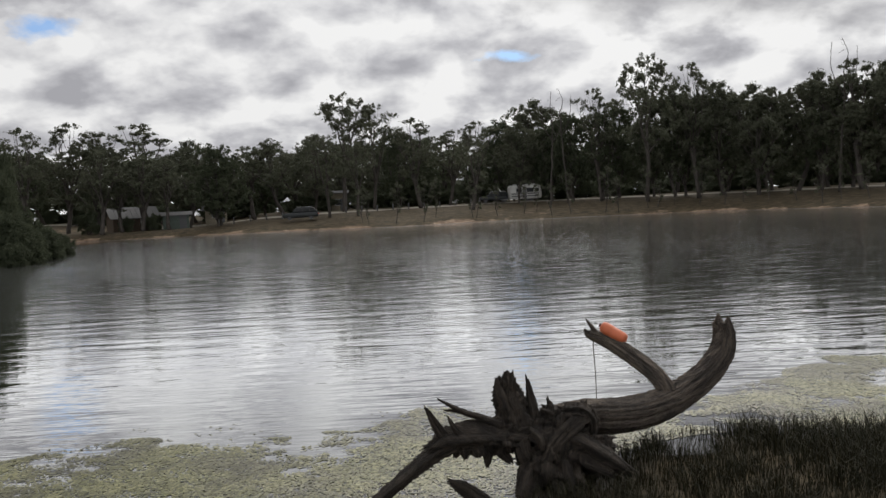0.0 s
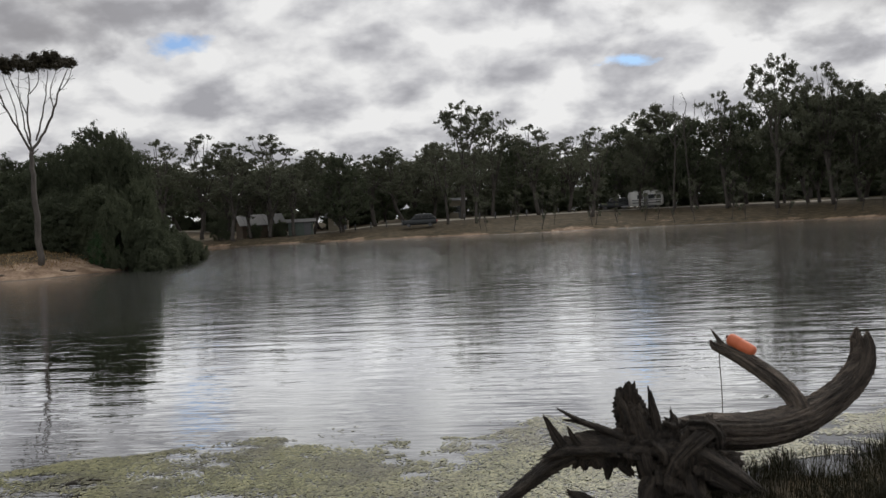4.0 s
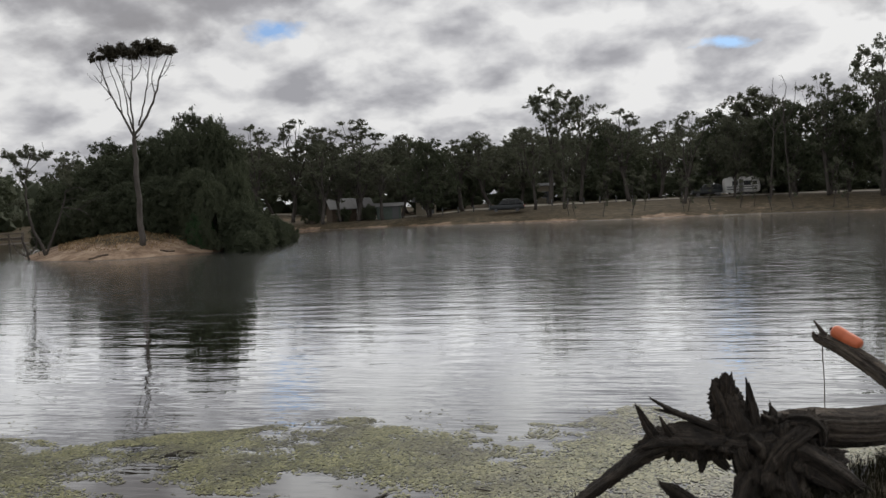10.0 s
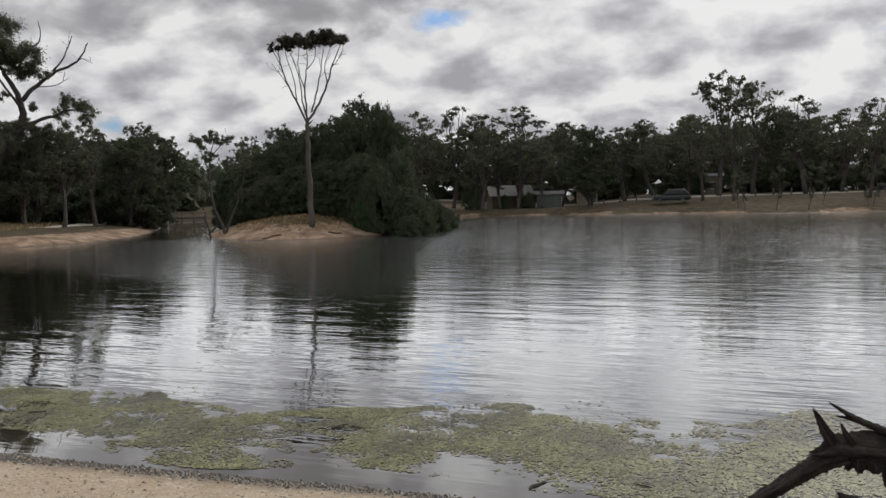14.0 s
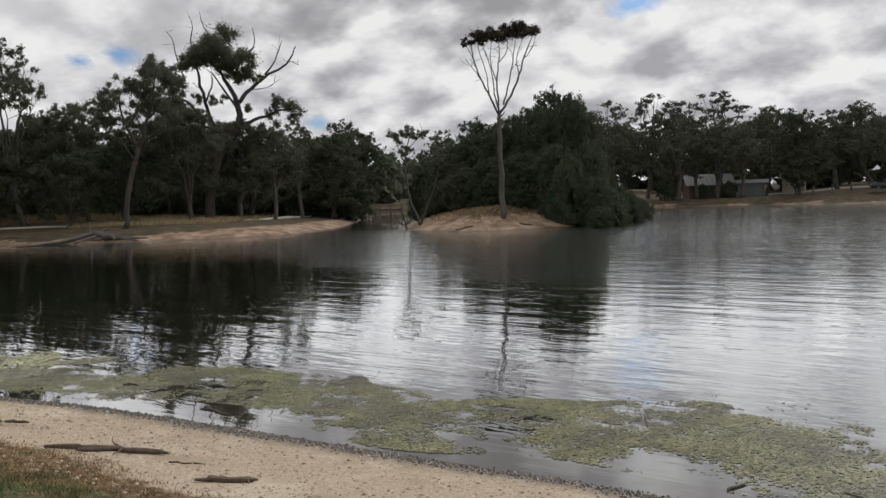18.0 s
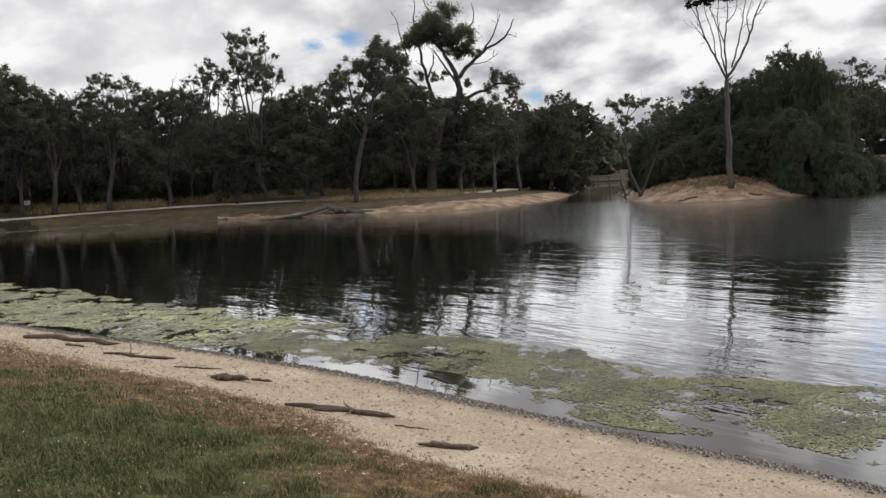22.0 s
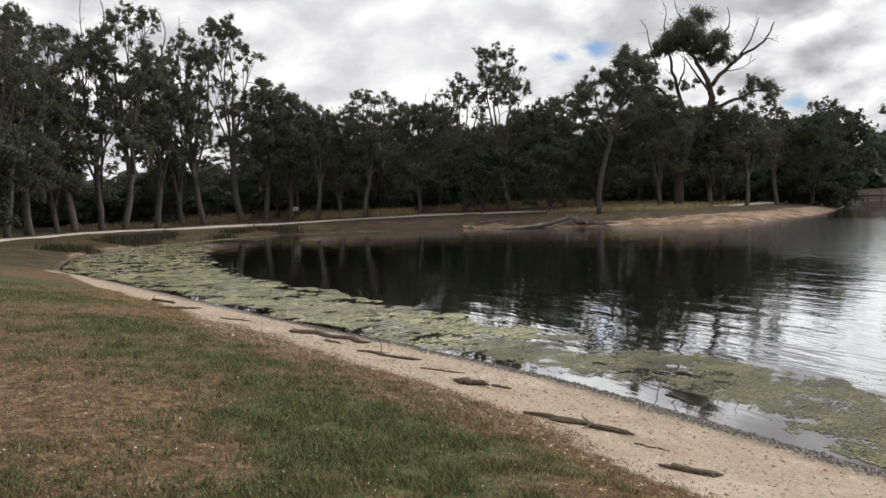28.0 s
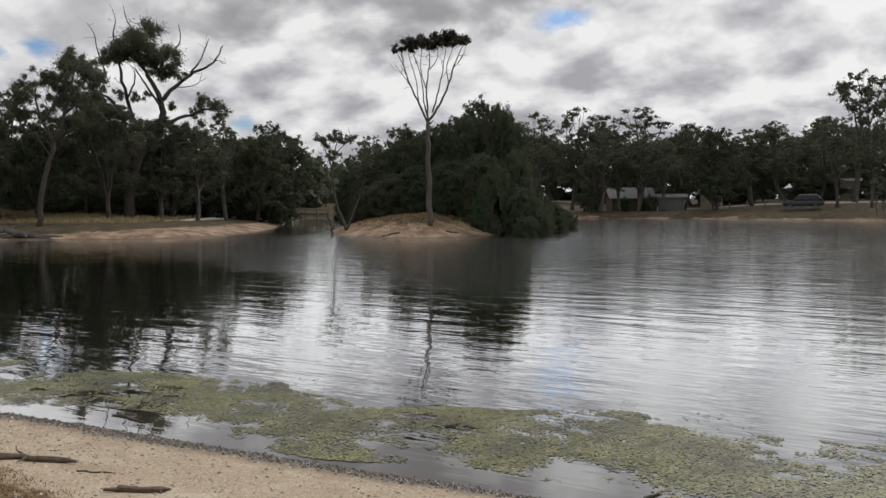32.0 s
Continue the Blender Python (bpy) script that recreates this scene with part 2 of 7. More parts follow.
def ground_material():
    m = Nodes("lakeside_ground")
    sand, green, far = m.attr("zones")[0:3]
    big, mid, fine = m.noise(0.35, 4), m.noise(2.3, 5, 0.6), m.noise(38, 4, 0.7)
    grit = m.voronoi(120, "Color")
    gsep = m.n.new("ShaderNodeSeparateColor")
    m.l.new(grit, gsep.inputs[0])
    sandc = m.ramp(fine, [(0.25, (0.26, 0.195, 0.13)), (0.5, (0.45, 0.36, 0.265)), (0.75, (0.63, 0.54, 0.43))])
    sandc = m.mix(m.math("MULTIPLY", m.step(gsep.outputs[0], 0.55, 0.98), 0.7), sandc, (0.22, 0.17, 0.12))
    sandc = m.mix(m.math("MULTIPLY", m.step(mid, 0.48, 0.7), 0.6), sandc, (0.30, 0.225, 0.155))
    sandc = m.mix(m.math("MULTIPLY", m.step(m.noise(0.9, 5, 0.7), 0.5, 0.7), 0.45), sandc, (0.66, 0.58, 0.47))
    red = m.ramp(m.noise(0.75, 7, 0.72), [(0.34, (0.10, 0.066, 0.045)), (0.46, (0.21, 0.142, 0.095)), (0.56, (0.32, 0.23, 0.16)), (0.70, (0.47, 0.37, 0.275))])
    sandc = m.mix(far, sandc, red)
    dry = m.ramp(m.noise(9, 6, 0.72), [(0.34, (0.036, 0.022, 0.013)), (0.46, (0.108, 0.068, 0.034)), (0.58, (0.205, 0.134, 0.070)), (0.74, (0.41, 0.31, 0.195))])
    lush = m.ramp(m.noise(14, 6, 0.75), [(0.32, (0.024, 0.034, 0.011)), (0.5, (0.070, 0.088, 0.030)), (0.7, (0.15, 0.14, 0.055))])
    turf = m.mix(m.step(m.math("ADD", green, m.math("MULTIPLY", mid, 0.9)), 0.62, 0.95), dry, lush)
    turf = m.mix(m.math("MULTIPLY", m.step(m.noise(5.5, 6, 0.75), 0.52, 0.68), 0.7), turf, (0.05, 0.038, 0.025))
    turf = m.mix(1.0, turf, m.ramp(m.noise(42, 5, 0.8), [(0.36, (0.42, 0.40, 0.38)), (0.5, (1.0, 1.0, 1.0)), (0.66, (1.55, 1.5, 1.42))]), "MULTIPLY")
    bank = m.ramp(m.noise(1.1, 6, 0.7), [(0.3, (0.030, 0.025, 0.014)), (0.5, (0.066, 0.050, 0.028)), (0.7, (0.135, 0.104, 0.060))])
    turf = m.mix(far, turf, bank)
    edge = m.step(m.math("ADD", sand, m.math("ADD", m.math("MULTIPLY", m.math("SUBTRACT", m.noise(3.2, 5, 0.7), 0.5), 0.9), m.math("MULTIPLY", m.math("MULTIPLY", m.math("SUBTRACT", m.noise(0.45, 5, 0.7), 0.5), 1.6), far))), 0.38, 0.62)
    col = m.mix(edge, turf, sandc)
    geo = m.n.new("ShaderNodeNewGeometry")
    s = m.n.new("ShaderNodeSeparateXYZ")
    m.l.new(geo.outputs["Position"], s.inputs[0])
    wet = m.step(m.math("ADD", s.outputs[2], m.math("MULTIPLY", m.noise(1.7, 4), 0.05)), 0.09, 0.035)
    col = m.mix(m.math("MULTIPLY", wet, 0.8), col, (0.035, 0.028, 0.022))
    rough = m.math("SUBTRACT", 0.95, m.math("MULTIPLY", wet, 0.45))
    n = m.bump(fine, 0.5, 0.02)
    return m.set(Base_Color=col, Roughness=rough, Normal=m.bump(mid, 0.5, 0.08, n), Specular_IOR_Level=0.25)


GROUND = ground_material()


def water_material():
    m = Nodes("lake_water")
    geo = m.n.new("ShaderNodeNewGeometry").outputs["Position"]
    s = m.n.new("ShaderNodeSeparateXYZ")
    m.l.new(geo, s.inputs[0])
    drift = m.noise(0.09, 3, 0.5, (1, 1.6, 1), geo)
    # the breeze ruffles the open water, the shore side lies calm
    y = m.math("ADD", m.math("ADD", s.outputs[1], m.math("MULTIPLY", s.outputs[0], 0.28)), m.math("MULTIPLY", m.math("SUBTRACT", drift, 0.5), 16))
    ruffle = m.step(y, 8.0, 17.0)
    swell = m.noise(1.0, 2, 0.4, (0.5, 1.6, 1), geo)
    long_ = m.noise(1.0, 2, 0.5, (1.7, 6.5, 1), geo)
    chop = m.noise(1.0, 3, 0.6, (0.40, 1.7, 1), geo)
    fleck = m.noise(1.0, 2, 0.5, (1.1, 6.5, 1), geo)
    h = m.math("ADD", m.math("MULTIPLY", swell, 0.0125), m.math("MULTIPLY", long_, 0.0045))
    rough_h = m.math("MULTIPLY", m.math("ADD", m.math("MULTIPLY", chop, 0.0165), m.math("MULTIPLY", fleck, 0.006)), m.math("ADD", m.math("MULTIPLY", ruffle, m.math("ADD", 0.35, m.math("MULTIPLY", m.step(y, 92.0, 62.0), 0.65))), m.math("MULTIPLY", m.math("MULTIPLY", m.step(y, 22.0, 46.0), m.step(y, 92.0, 62.0)), 1.5)))
    far_h = m.math("MULTIPLY", m.noise(1.0, 4, 0.65, (0.8, 0.42, 1), geo), m.math("MULTIPLY", m.math("MULTIPLY", m.step(y, 22.0, 46.0), m.step(y, 92.0, 62.0)), 0.055))
    # the shallows along the beach lie still
    still = m.step(m.math("ADD", s.outputs[1], m.math("MULTIPLY", s.outputs[0], -0.114)), 6.2, 9.2)
    h = m.math("MULTIPLY", h, m.math("ADD", 0.12, m.math("MULTIPLY", still, 0.88)))
    # past the calm margin a light wind breaks the reflections up
    inlet = m.math("MULTIPLY", m.step(s.outputs[1], 44.0, 52.0), m.step(s.outputs[0], -34.0, -40.0))
    wind = m.math("MULTIPLY", m.step(y, 12.5, 19.0), m.math("SUBTRACT", 1.0, m.math("MULTIPLY", inlet, 0.85)))
    h = m.math("ADD", h, m.math("MULTIPLY", m.math("ADD", rough_h, far_h), 0.8))
    n = m.bump(h, 1.0, 1.0)
    murk = m.ramp(m.noise(0.25, 4, 0.6, None, geo), [(0.35, (0.012, 0.013, 0.011)), (0.7, (0.030, 0.029, 0.022))])
    shallow = m.math("MULTIPLY", m.step(m.math("ADD", s.outputs[1], m.math("MULTIPLY", s.outputs[0], -0.06)), 8.2, 6.6), m.step(s.outputs[0], -13.0, -9.0))
    murk = m.mix(shallow, murk, (0.055, 0.046, 0.036))
    m.set(Base_Color=murk, Roughness=0.4, Normal=n, Specular_IOR_Level=0.0)
    gloss = m.n.new("ShaderNodeBsdfGlossy")
    m.put(gloss.inputs["Roughness"], m.math("ADD", 0.015, m.math("MULTIPLY", wind, m.math("SUBTRACT", 0.118, m.math("MULTIPLY", m.step(s.outputs[0], -22.0, 0.0), 0.045)))))
    m.put(gloss.inputs["Color"], (0.98, 0.99, 1.0))
    m.l.new(n, gloss.inputs["Normal"])
    fr = m.n.new("ShaderNodeFresnel")
    fr.inputs["IOR"].default_value = 1.33
    m.l.new(n, fr.inputs["Normal"])
    mx = m.n.new("ShaderNodeMixShader")
    m.l.new(m.math("MULTIPLY", fr.outputs[0], 2.55, True), mx.inputs[0])
    m.l.new(m.bsdf.outputs[0], mx.inputs[1])
    m.l.new(gloss.outputs[0], mx.inputs[2])
    m.l.new(mx.outputs[0], m.out.inputs[0])
    return m.mat


WATER = water_material()


def plain(name, colour, rough=0.6, metal=0.0, var=0.25, scale=6.0, bump=0.0):
    m = Nodes(name)
    f = m.noise(scale, 5, 0.65)
    col = m.ramp(f, [(0.3, tuple(c * (1 - var) for c in colour)), (0.7, tuple(min(1, c * (1 + var)) for c in colour))])
    kw = dict(Base_Color=col, Roughness=rough, Metallic=metal)
    if bump:
        kw["Normal"] = m.bump(m.noise(scale * 4, 4), 0.6, bump)
    return m.set(**kw)


def varied(name, stops, rough=0.85, specular=0.3):
    m = Nodes(name)
    col = m.ramp(m.island(), stops)
    col = m.mix(0.35, col, m.ramp(m.noise(12, 4), [(0.3, tuple(c * 0.5 for c in stops[0][1])), (0.7, stops[-1][1])]))
    return m.set(Base_Color=col, Roughness=rough, Specular_IOR_Level=specular)


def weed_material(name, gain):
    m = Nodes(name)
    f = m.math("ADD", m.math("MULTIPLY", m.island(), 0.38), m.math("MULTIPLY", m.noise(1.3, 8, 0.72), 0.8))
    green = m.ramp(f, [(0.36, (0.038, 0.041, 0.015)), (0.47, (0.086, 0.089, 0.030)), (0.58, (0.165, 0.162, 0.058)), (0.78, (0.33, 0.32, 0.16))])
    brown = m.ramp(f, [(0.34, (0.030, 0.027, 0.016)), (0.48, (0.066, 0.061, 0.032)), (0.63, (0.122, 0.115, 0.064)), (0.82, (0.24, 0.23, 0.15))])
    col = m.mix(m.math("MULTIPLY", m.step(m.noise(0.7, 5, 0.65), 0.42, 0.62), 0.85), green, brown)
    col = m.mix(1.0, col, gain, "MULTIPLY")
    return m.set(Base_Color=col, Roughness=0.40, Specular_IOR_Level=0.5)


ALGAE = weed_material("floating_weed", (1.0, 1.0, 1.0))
# same weed far off: grazing sky reflection painted in as a paler, bluer gain
ALGAE_SHEEN = weed_material("sky_sheen_weed", (1.9, 1.95, 2.3))
BLADE = varied("grass_blade", [(0.0, (0.028, 0.060, 0.011)), (0.6, (0.066, 0.112, 0.024)), (0.88, (0.15, 0.165, 0.055)), (1.0, (0.38, 0.28, 0.15))], 0.6, 0.3)
CLOVER = varied("clover_leaf", [(0.0, (0.028, 0.060, 0.018)), (0.6, (0.060, 0.105, 0.036)), (1.0, (0.11, 0.15, 0.06))], 0.6, 0.35)
BLADE_DRY = varied("dry_grass_blade", [(0.0, (0.15, 0.09, 0.042)), (0.6, (0.31, 0.19, 0.085)), (1.0, (0.50, 0.38, 0.21))], 0.7)
BLADE_STRAW = varied("straw_grass", [(0.0, (0.22, 0.165, 0.085)), (0.6, (0.36, 0.28, 0.15)), (1.0, (0.48, 0.39, 0.22))], 0.7)
# one sedge ramp twice: under half as bright round the log as at the lake's end
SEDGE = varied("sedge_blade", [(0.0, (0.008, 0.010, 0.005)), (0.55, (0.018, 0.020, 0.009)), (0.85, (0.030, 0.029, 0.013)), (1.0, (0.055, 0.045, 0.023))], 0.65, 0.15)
SEDGE_LIGHTER = varied("lighter_sedge_blade", [(0.0, (0.018, 0.023, 0.011)), (0.55, (0.040, 0.046, 0.020)), (0.85, (0.065, 0.064, 0.028)), (1.0, (0.11, 0.09, 0.046))], 0.65, 0.2)
PEBBLE = varied("beach_pebbles", [(0.0, (0.10, 0.08, 0.06)), (0.4, (0.32, 0.25, 0.17)), (0.8, (0.52, 0.43, 0.31)), (1.0, (0.66, 0.60, 0.50))], 0.85)
GRAVEL_WET = varied("wet_gravel", [(0.0, (0.014, 0.012, 0.009)), (0.6, (0.042, 0.034, 0.026)), (1.0, (0.13, 0.105, 0.08))], 0.4, 0.5)
LITTER = varied("leaf_litter", [(0.0, (0.04, 0.028, 0.018)), (0.6, (0.14, 0.10, 0.065)), (1.0, (0.36, 0.29, 0.22))], 0.85)
FLUFF = plain("white_flower", (0.72, 0.70, 0.64), 0.8, var=0.12)
PATH_MAT = plain("crushed_limestone_path", (0.50, 0.46, 0.39), 0.95, var=0.18, scale=1.3, bump=0.01)
ROAD_MAT = plain("pale_gravel_road", (0.27, 0.245, 0.205), 0.95, var=0.2, scale=0.8, bump=0.01)
WOOD_OLD = plain("weathered_timber", (0.16, 0.135, 0.11), 0.9, var=0.35, scale=4, bump=0.008)
STICK = plain("driftwood_bark", (0.115, 0.085, 0.062), 0.9, var=0.45, scale=14, bump=0.01)
ORANGE = plain("orange_plastic", (0.66, 0.17, 0.075), 0.45, var=0.12, scale=9)
ROPE = plain("old_rope", (0.10, 0.085, 0.065), 0.9, var=0.3, scale=60)
WHITE = plain("white_panel", (0.62, 0.62, 0.60), 0.45, var=0.06, scale=2)
GREY_STRIPE = plain("grey_stripe", (0.12, 0.125, 0.13), 0.5, var=0.1)
CAR_DARK = plain("dark_car_paint", (0.02, 0.024, 0.026), 0.5, 0.0, var=0.1)
TYRE = plain("tyre_rubber", (0.02, 0.02, 0.02), 0.85, var=0.2)
RIM = plain("alloy_rim", (0.10, 0.10, 0.105), 0.4, 0.8, var=0.1)
GLASS = plain("dark_window_glass", (0.02, 0.023, 0.026), 0.08, var=0.1)
LAMP_RED = plain("tail_light", (0.35, 0.02, 0.015), 0.3, var=0.1)
LAMP_WHITE = plain("headlight_lens", (0.55, 0.56, 0.56), 0.15, var=0.05)
ROOF_PALE = plain("pale_metal_roof", (0.14, 0.14, 0.142), 0.8, 0.0, var=0.12, scale=3)
BRICK_TAN = plain("tan_brick_wall", (0.13, 0.10, 0.075), 0.9, var=0.25, scale=5, bump=0.01)
SHED_GREEN = plain("green_shed_cladding", (0.10, 0.13, 0.11), 0.6, var=0.15, scale=3)
TANK = plain("tan_tank_wall", (0.30, 0.265, 0.20), 0.8, var=0.2, scale=2)
SIGN_FACE = plain("sign_face", (0.66, 0.65, 0.62), 0.5, var=0.06, scale=8)
BAR_DARK = plain("printed_bar", (0.12, 0.13, 0.14), 0.6, var=0.1)
STEEL = plain("galvanised_steel", (0.30, 0.31, 0.32), 0.5, 0.7, var=0.15)


# ---- mesh helpers ----
class Mesh:
    """Gathers points and faces for one mesh."""

    def __init__(self):
        self.v, self.f, self.n, self.uv = [], [], 0, []

    def add(self, verts, faces, uvs=None):
        self.v.append(np.asarray(verts, float).reshape(-1, 3))
        self.f.extend([tuple(i + self.n for i in f) for f in faces])
        self.n += len(self.v[-1])
        self.uv.append(np.zeros((len(self.v[-1]), 2)) if uvs is None else np.asarray(uvs, float))

    def tube(self, pts, rad, n=6, ridges=0.0, rng=None, cap=True):
        pts = np.asarray(pts, float)
        rad = np.broadcast_to(np.asarray(rad, float), len(pts))
        d = np.gradient(pts, axis=0)
        d /= np.linalg.norm(d, axis=1)[:, None] + 1e-9
        a = np.cross(d[0], (0.31, 0.57, 0.76))
        if np.linalg.norm(a) < 0.1:
            a = np.cross(d[0], (1, 0, 0))
        rings, uvs, run = [], [], 0.0
        ang = np.linspace(0, 2 * np.pi, n, endpoint=False)
        wob = 1 + (ridges * rng.normal(size=n) if ridges else 0 * ang)
        for i, p in enumerate(pts):
            if i:
                run += np.linalg.norm(p - pts[i - 1])
            a = a - d[i] * (a @ d[i])
            a /= np.linalg.norm(a) + 1e-9
            b = np.cross(d[i], a)
            k = wob * (1 + (ridges * 0.5 * rng.normal(size=n) if ridges else 0))
            rings.append(p + rad[i] * (np.outer(np.cos(ang) * k, a) + np.outer(np.sin(ang) * k, b)))
            uvs.append(np.stack([ang / (2 * np.pi), np.full(n, run)], 1))
        m = len(pts)
        faces = [(i * n + j, i * n + (j + 1) % n, (i + 1) * n + (j + 1) % n, (i + 1) * n + j) for i in range(m - 1) for j in range(n)]
        if cap:
            faces += [tuple(range((m - 1) * n, m * n)), tuple(range(n - 1, -1, -1))]
        self.add(np.concatenate(rings), faces, np.concatenate(uvs))

    def box(self, lo, hi, bevel=0.0):
        (x0, y0, z0), (x1, y1, z1) = lo, hi
        b = min(bevel, (x1 - x0) / 3, (y1 - y0) / 3, (z1 - z0) / 3)
        if b <= 0:
            v = [(x, y, z) for z in (z0, z1) for y in (y0, y1) for x in (x0, x1)]
            self.add(v, [(0, 2, 3, 1), (4, 5, 7, 6), (0, 1, 5, 4), (2, 6, 7, 3), (0, 4, 6, 2), (1, 3, 7, 5)])
            return
        ring = [(x0 + b, y0), (x1 - b, y0), (x1, y0 + b), (x1, y1 - b), (x1 - b, y1), (x0 + b, y1), (x0, y1 - b), (x0, y0 + b)]
        cx, cy = (x0 + x1) / 2, (y0 + y1) / 2
        sx, sy = 1 - 2 * b / (x1 - x0), 1 - 2 * b / (y1 - y0)
        v = []
        for z, s in ((z0, 0), (z0 + b, 1), (z1 - b, 1), (z1, 0)):
            v += [((cx + (x - cx) * (1 if s else sx)), (cy + (y - cy) * (1 if s else sy)), z) for x, y in ring]
        f = [(i * 8 + j, i * 8 + (j + 1) % 8, (i + 1) * 8 + (j + 1) % 8, (i + 1) * 8 + j) for i in range(3) for j in range(8)]
        self.add(v, f + [tuple(range(7, -1, -1)), tuple(range(24, 32))])

    def loft(self, sections):
        """Skins closed outlines of equal length, with capped ends."""
        n = len(sections[0])
        v = [p for s in sections for p in s]
        f = [(i * n + j, i * n + (j + 1) % n, (i + 1) * n + (j + 1) % n, (i + 1) * n + j) for i in range(len(sections) - 1) for j in range(n)]
        self.add(v, f + [tuple(range(n - 1, -1, -1)), tuple(range((len(sections) - 1) * n, len(sections) * n))])

    def make(self, name, smooth=False, uv=False):
        me = bpy.data.meshes.new(name)
        v = np.concatenate(self.v) if self.v else np.zeros((0, 3))
        me.from_pydata(v.tolist(), [], self.f)
        if uv:
            lay = me.uv_layers.new(name="UVMap")
            idx = np.empty(len(me.loops), dtype=np.int32)
            me.loops.foreach_get("vertex_index", idx)
            lay.data.foreach_set("uv", np.concatenate(self.uv)[idx].ravel().astype(np.float32))
        if smooth:
            me.polygons.foreach_set("use_smooth", [True] * len(me.polygons))
        me.update()
        return me


def mesh_ob(name, mesh, material, smooth=False, uv=False):
    me = mesh.make(name, smooth, uv) if isinstance(mesh, Mesh) else mesh
    if not me.materials:
        me.materials.append(material)
    return new(name, me)


def part(name, mesh, material, parent, label="", smooth=False, uv=False):
    ob = mesh_ob(name, mesh, material, smooth, uv)
    ob.parent = parent
    return tagged(ob, label)


def smoothstep(v, a, b):
    t = np.clip((np.asarray(v, float) - a) / (b - a), 0, 1)
    return t * t * (3 - 2 * t)


def spline(pts, per=6, closed=False):
    """Catmull-Rom through the points."""
    p = np.asarray(pts, float)
    n = len(p)
    out = []
    for i in range(n if closed else n - 1):
        q = [p[(i + k) % n] if closed else p[min(max(i + k, 0), n - 1)] for k in (-1, 0, 1, 2)]
        for t in np.linspace(0, 1, per, endpoint=False):
            out.append(0.5 * (2 * q[1] + (q[2] - q[0]) * t + (2 * q[0] - 5 * q[1] + 4 * q[2] - q[3]) * t**2 + (3 * q[1] - q[0] - 3 * q[2] + q[3]) * t**3))
    if not closed:
        out.append(p[-1])
    return np.array(out)


def wave_noise(x, y, s, seed=0):
    """A cheap smooth noise of two coordinates, about -1 to 1."""
    r = np.random.default_rng(seed)
    z = 0
    for k in range(6):
        a, f, ph = r.uniform(0, 2 * np.pi), s * r.uniform(0.6, 1.9), r.uniform(0, 2 * np.pi)
        z = z + np.sin((np.cos(a) * x + np.sin(a) * y) * f + ph + 1.3 * np.sin((np.sin(a) * x - np.cos(a) * y) * f * 0.7 + ph * 2))
    return z / 3.6


def by_angle(az, dist):
    """A place by its direction from the standing point, degrees left of north, and its distance."""
    return -math.sin(radians(az)) * dist, math.cos(radians(az)) * dist


# ---- lake and land ----
NEAR_SHORE = [(14, 9.5), (8, 7.9), (4.4, 7.9), (2.7, 8.2), (1.7, 7.5), (0.9, 6.5), (0, 6.15), (-2.7, 6.2), (-5.7, 5.95), (-8.7, 5.7), (-11.1, 5.3), (-14.1, 4.6), (-18.8, 3.5), (-22.6, 2.7), (-28, 1.5)]
WEST_SHORE = [(-34, 0.2), (-39.5, -1.0), (-48, -0.4), (-56, 1.8), (-62, 6), (-66, 13), (-65.5, 20), (-61, 25.5), (-54.5, 29.5), (-50, 33.5), (-46.5, 36), (-44.5, 39.5), (-46.5, 48), (-53, 58), (-66, 74), (-82, 90)]
ISLAND_SHORE = [(-77, 99), (-64, 86), (-52, 68), (-45.5, 57), (-41.5, 51.5), (-36.5, 46.8), (-31.5, 45.6), (-28.6, 48.2), (-27, 53), (-27.2, 60), (-29, 67), (-36, 80), (-45, 98)]
FAR_SHORE = [(-48, 106), (-41, 106.5), (-34, 107), (-26, 106), (-18, 105), (-10, 103), (-2, 101.5), (6, 104), (14, 104.5), (23, 102.5), (31, 99.5), (37, 95), (41, 89.5), (45, 82), (52, 62), (46, 38), (30, 19)]
LAKE = spline(NEAR_SHORE + WEST_SHORE + ISLAND_SHORE + FAR_SHORE, 5, True)


def shore_distance(x, y):
    """Metres from the water's edge: over land positive, over the lake negative."""
    x, y = np.asarray(x, float).ravel(), np.asarray(y, float).ravel()
    a, b = LAKE, np.roll(LAKE, -1, axis=0)
    best, inside = np.full(len(x), 1e9), np.zeros(len(x), bool)
    for (ax, ay), (bx, by) in zip(a, b):
        dx, dy = bx - ax, by - ay
        t = np.clip(((x - ax) * dx + (y - ay) * dy) / (dx * dx + dy * dy), 0, 1)
        best = np.minimum(best, (x - ax - t * dx) ** 2 + (y - ay - t * dy) ** 2)
        cross = (ay > y) != (by > y)
        if cross.any():
            inside ^= cross & (x < ax + (y - ay) * dx / (dy if dy else 1e-9))
    return np.sqrt(best) * np.where(inside, -1, 1)


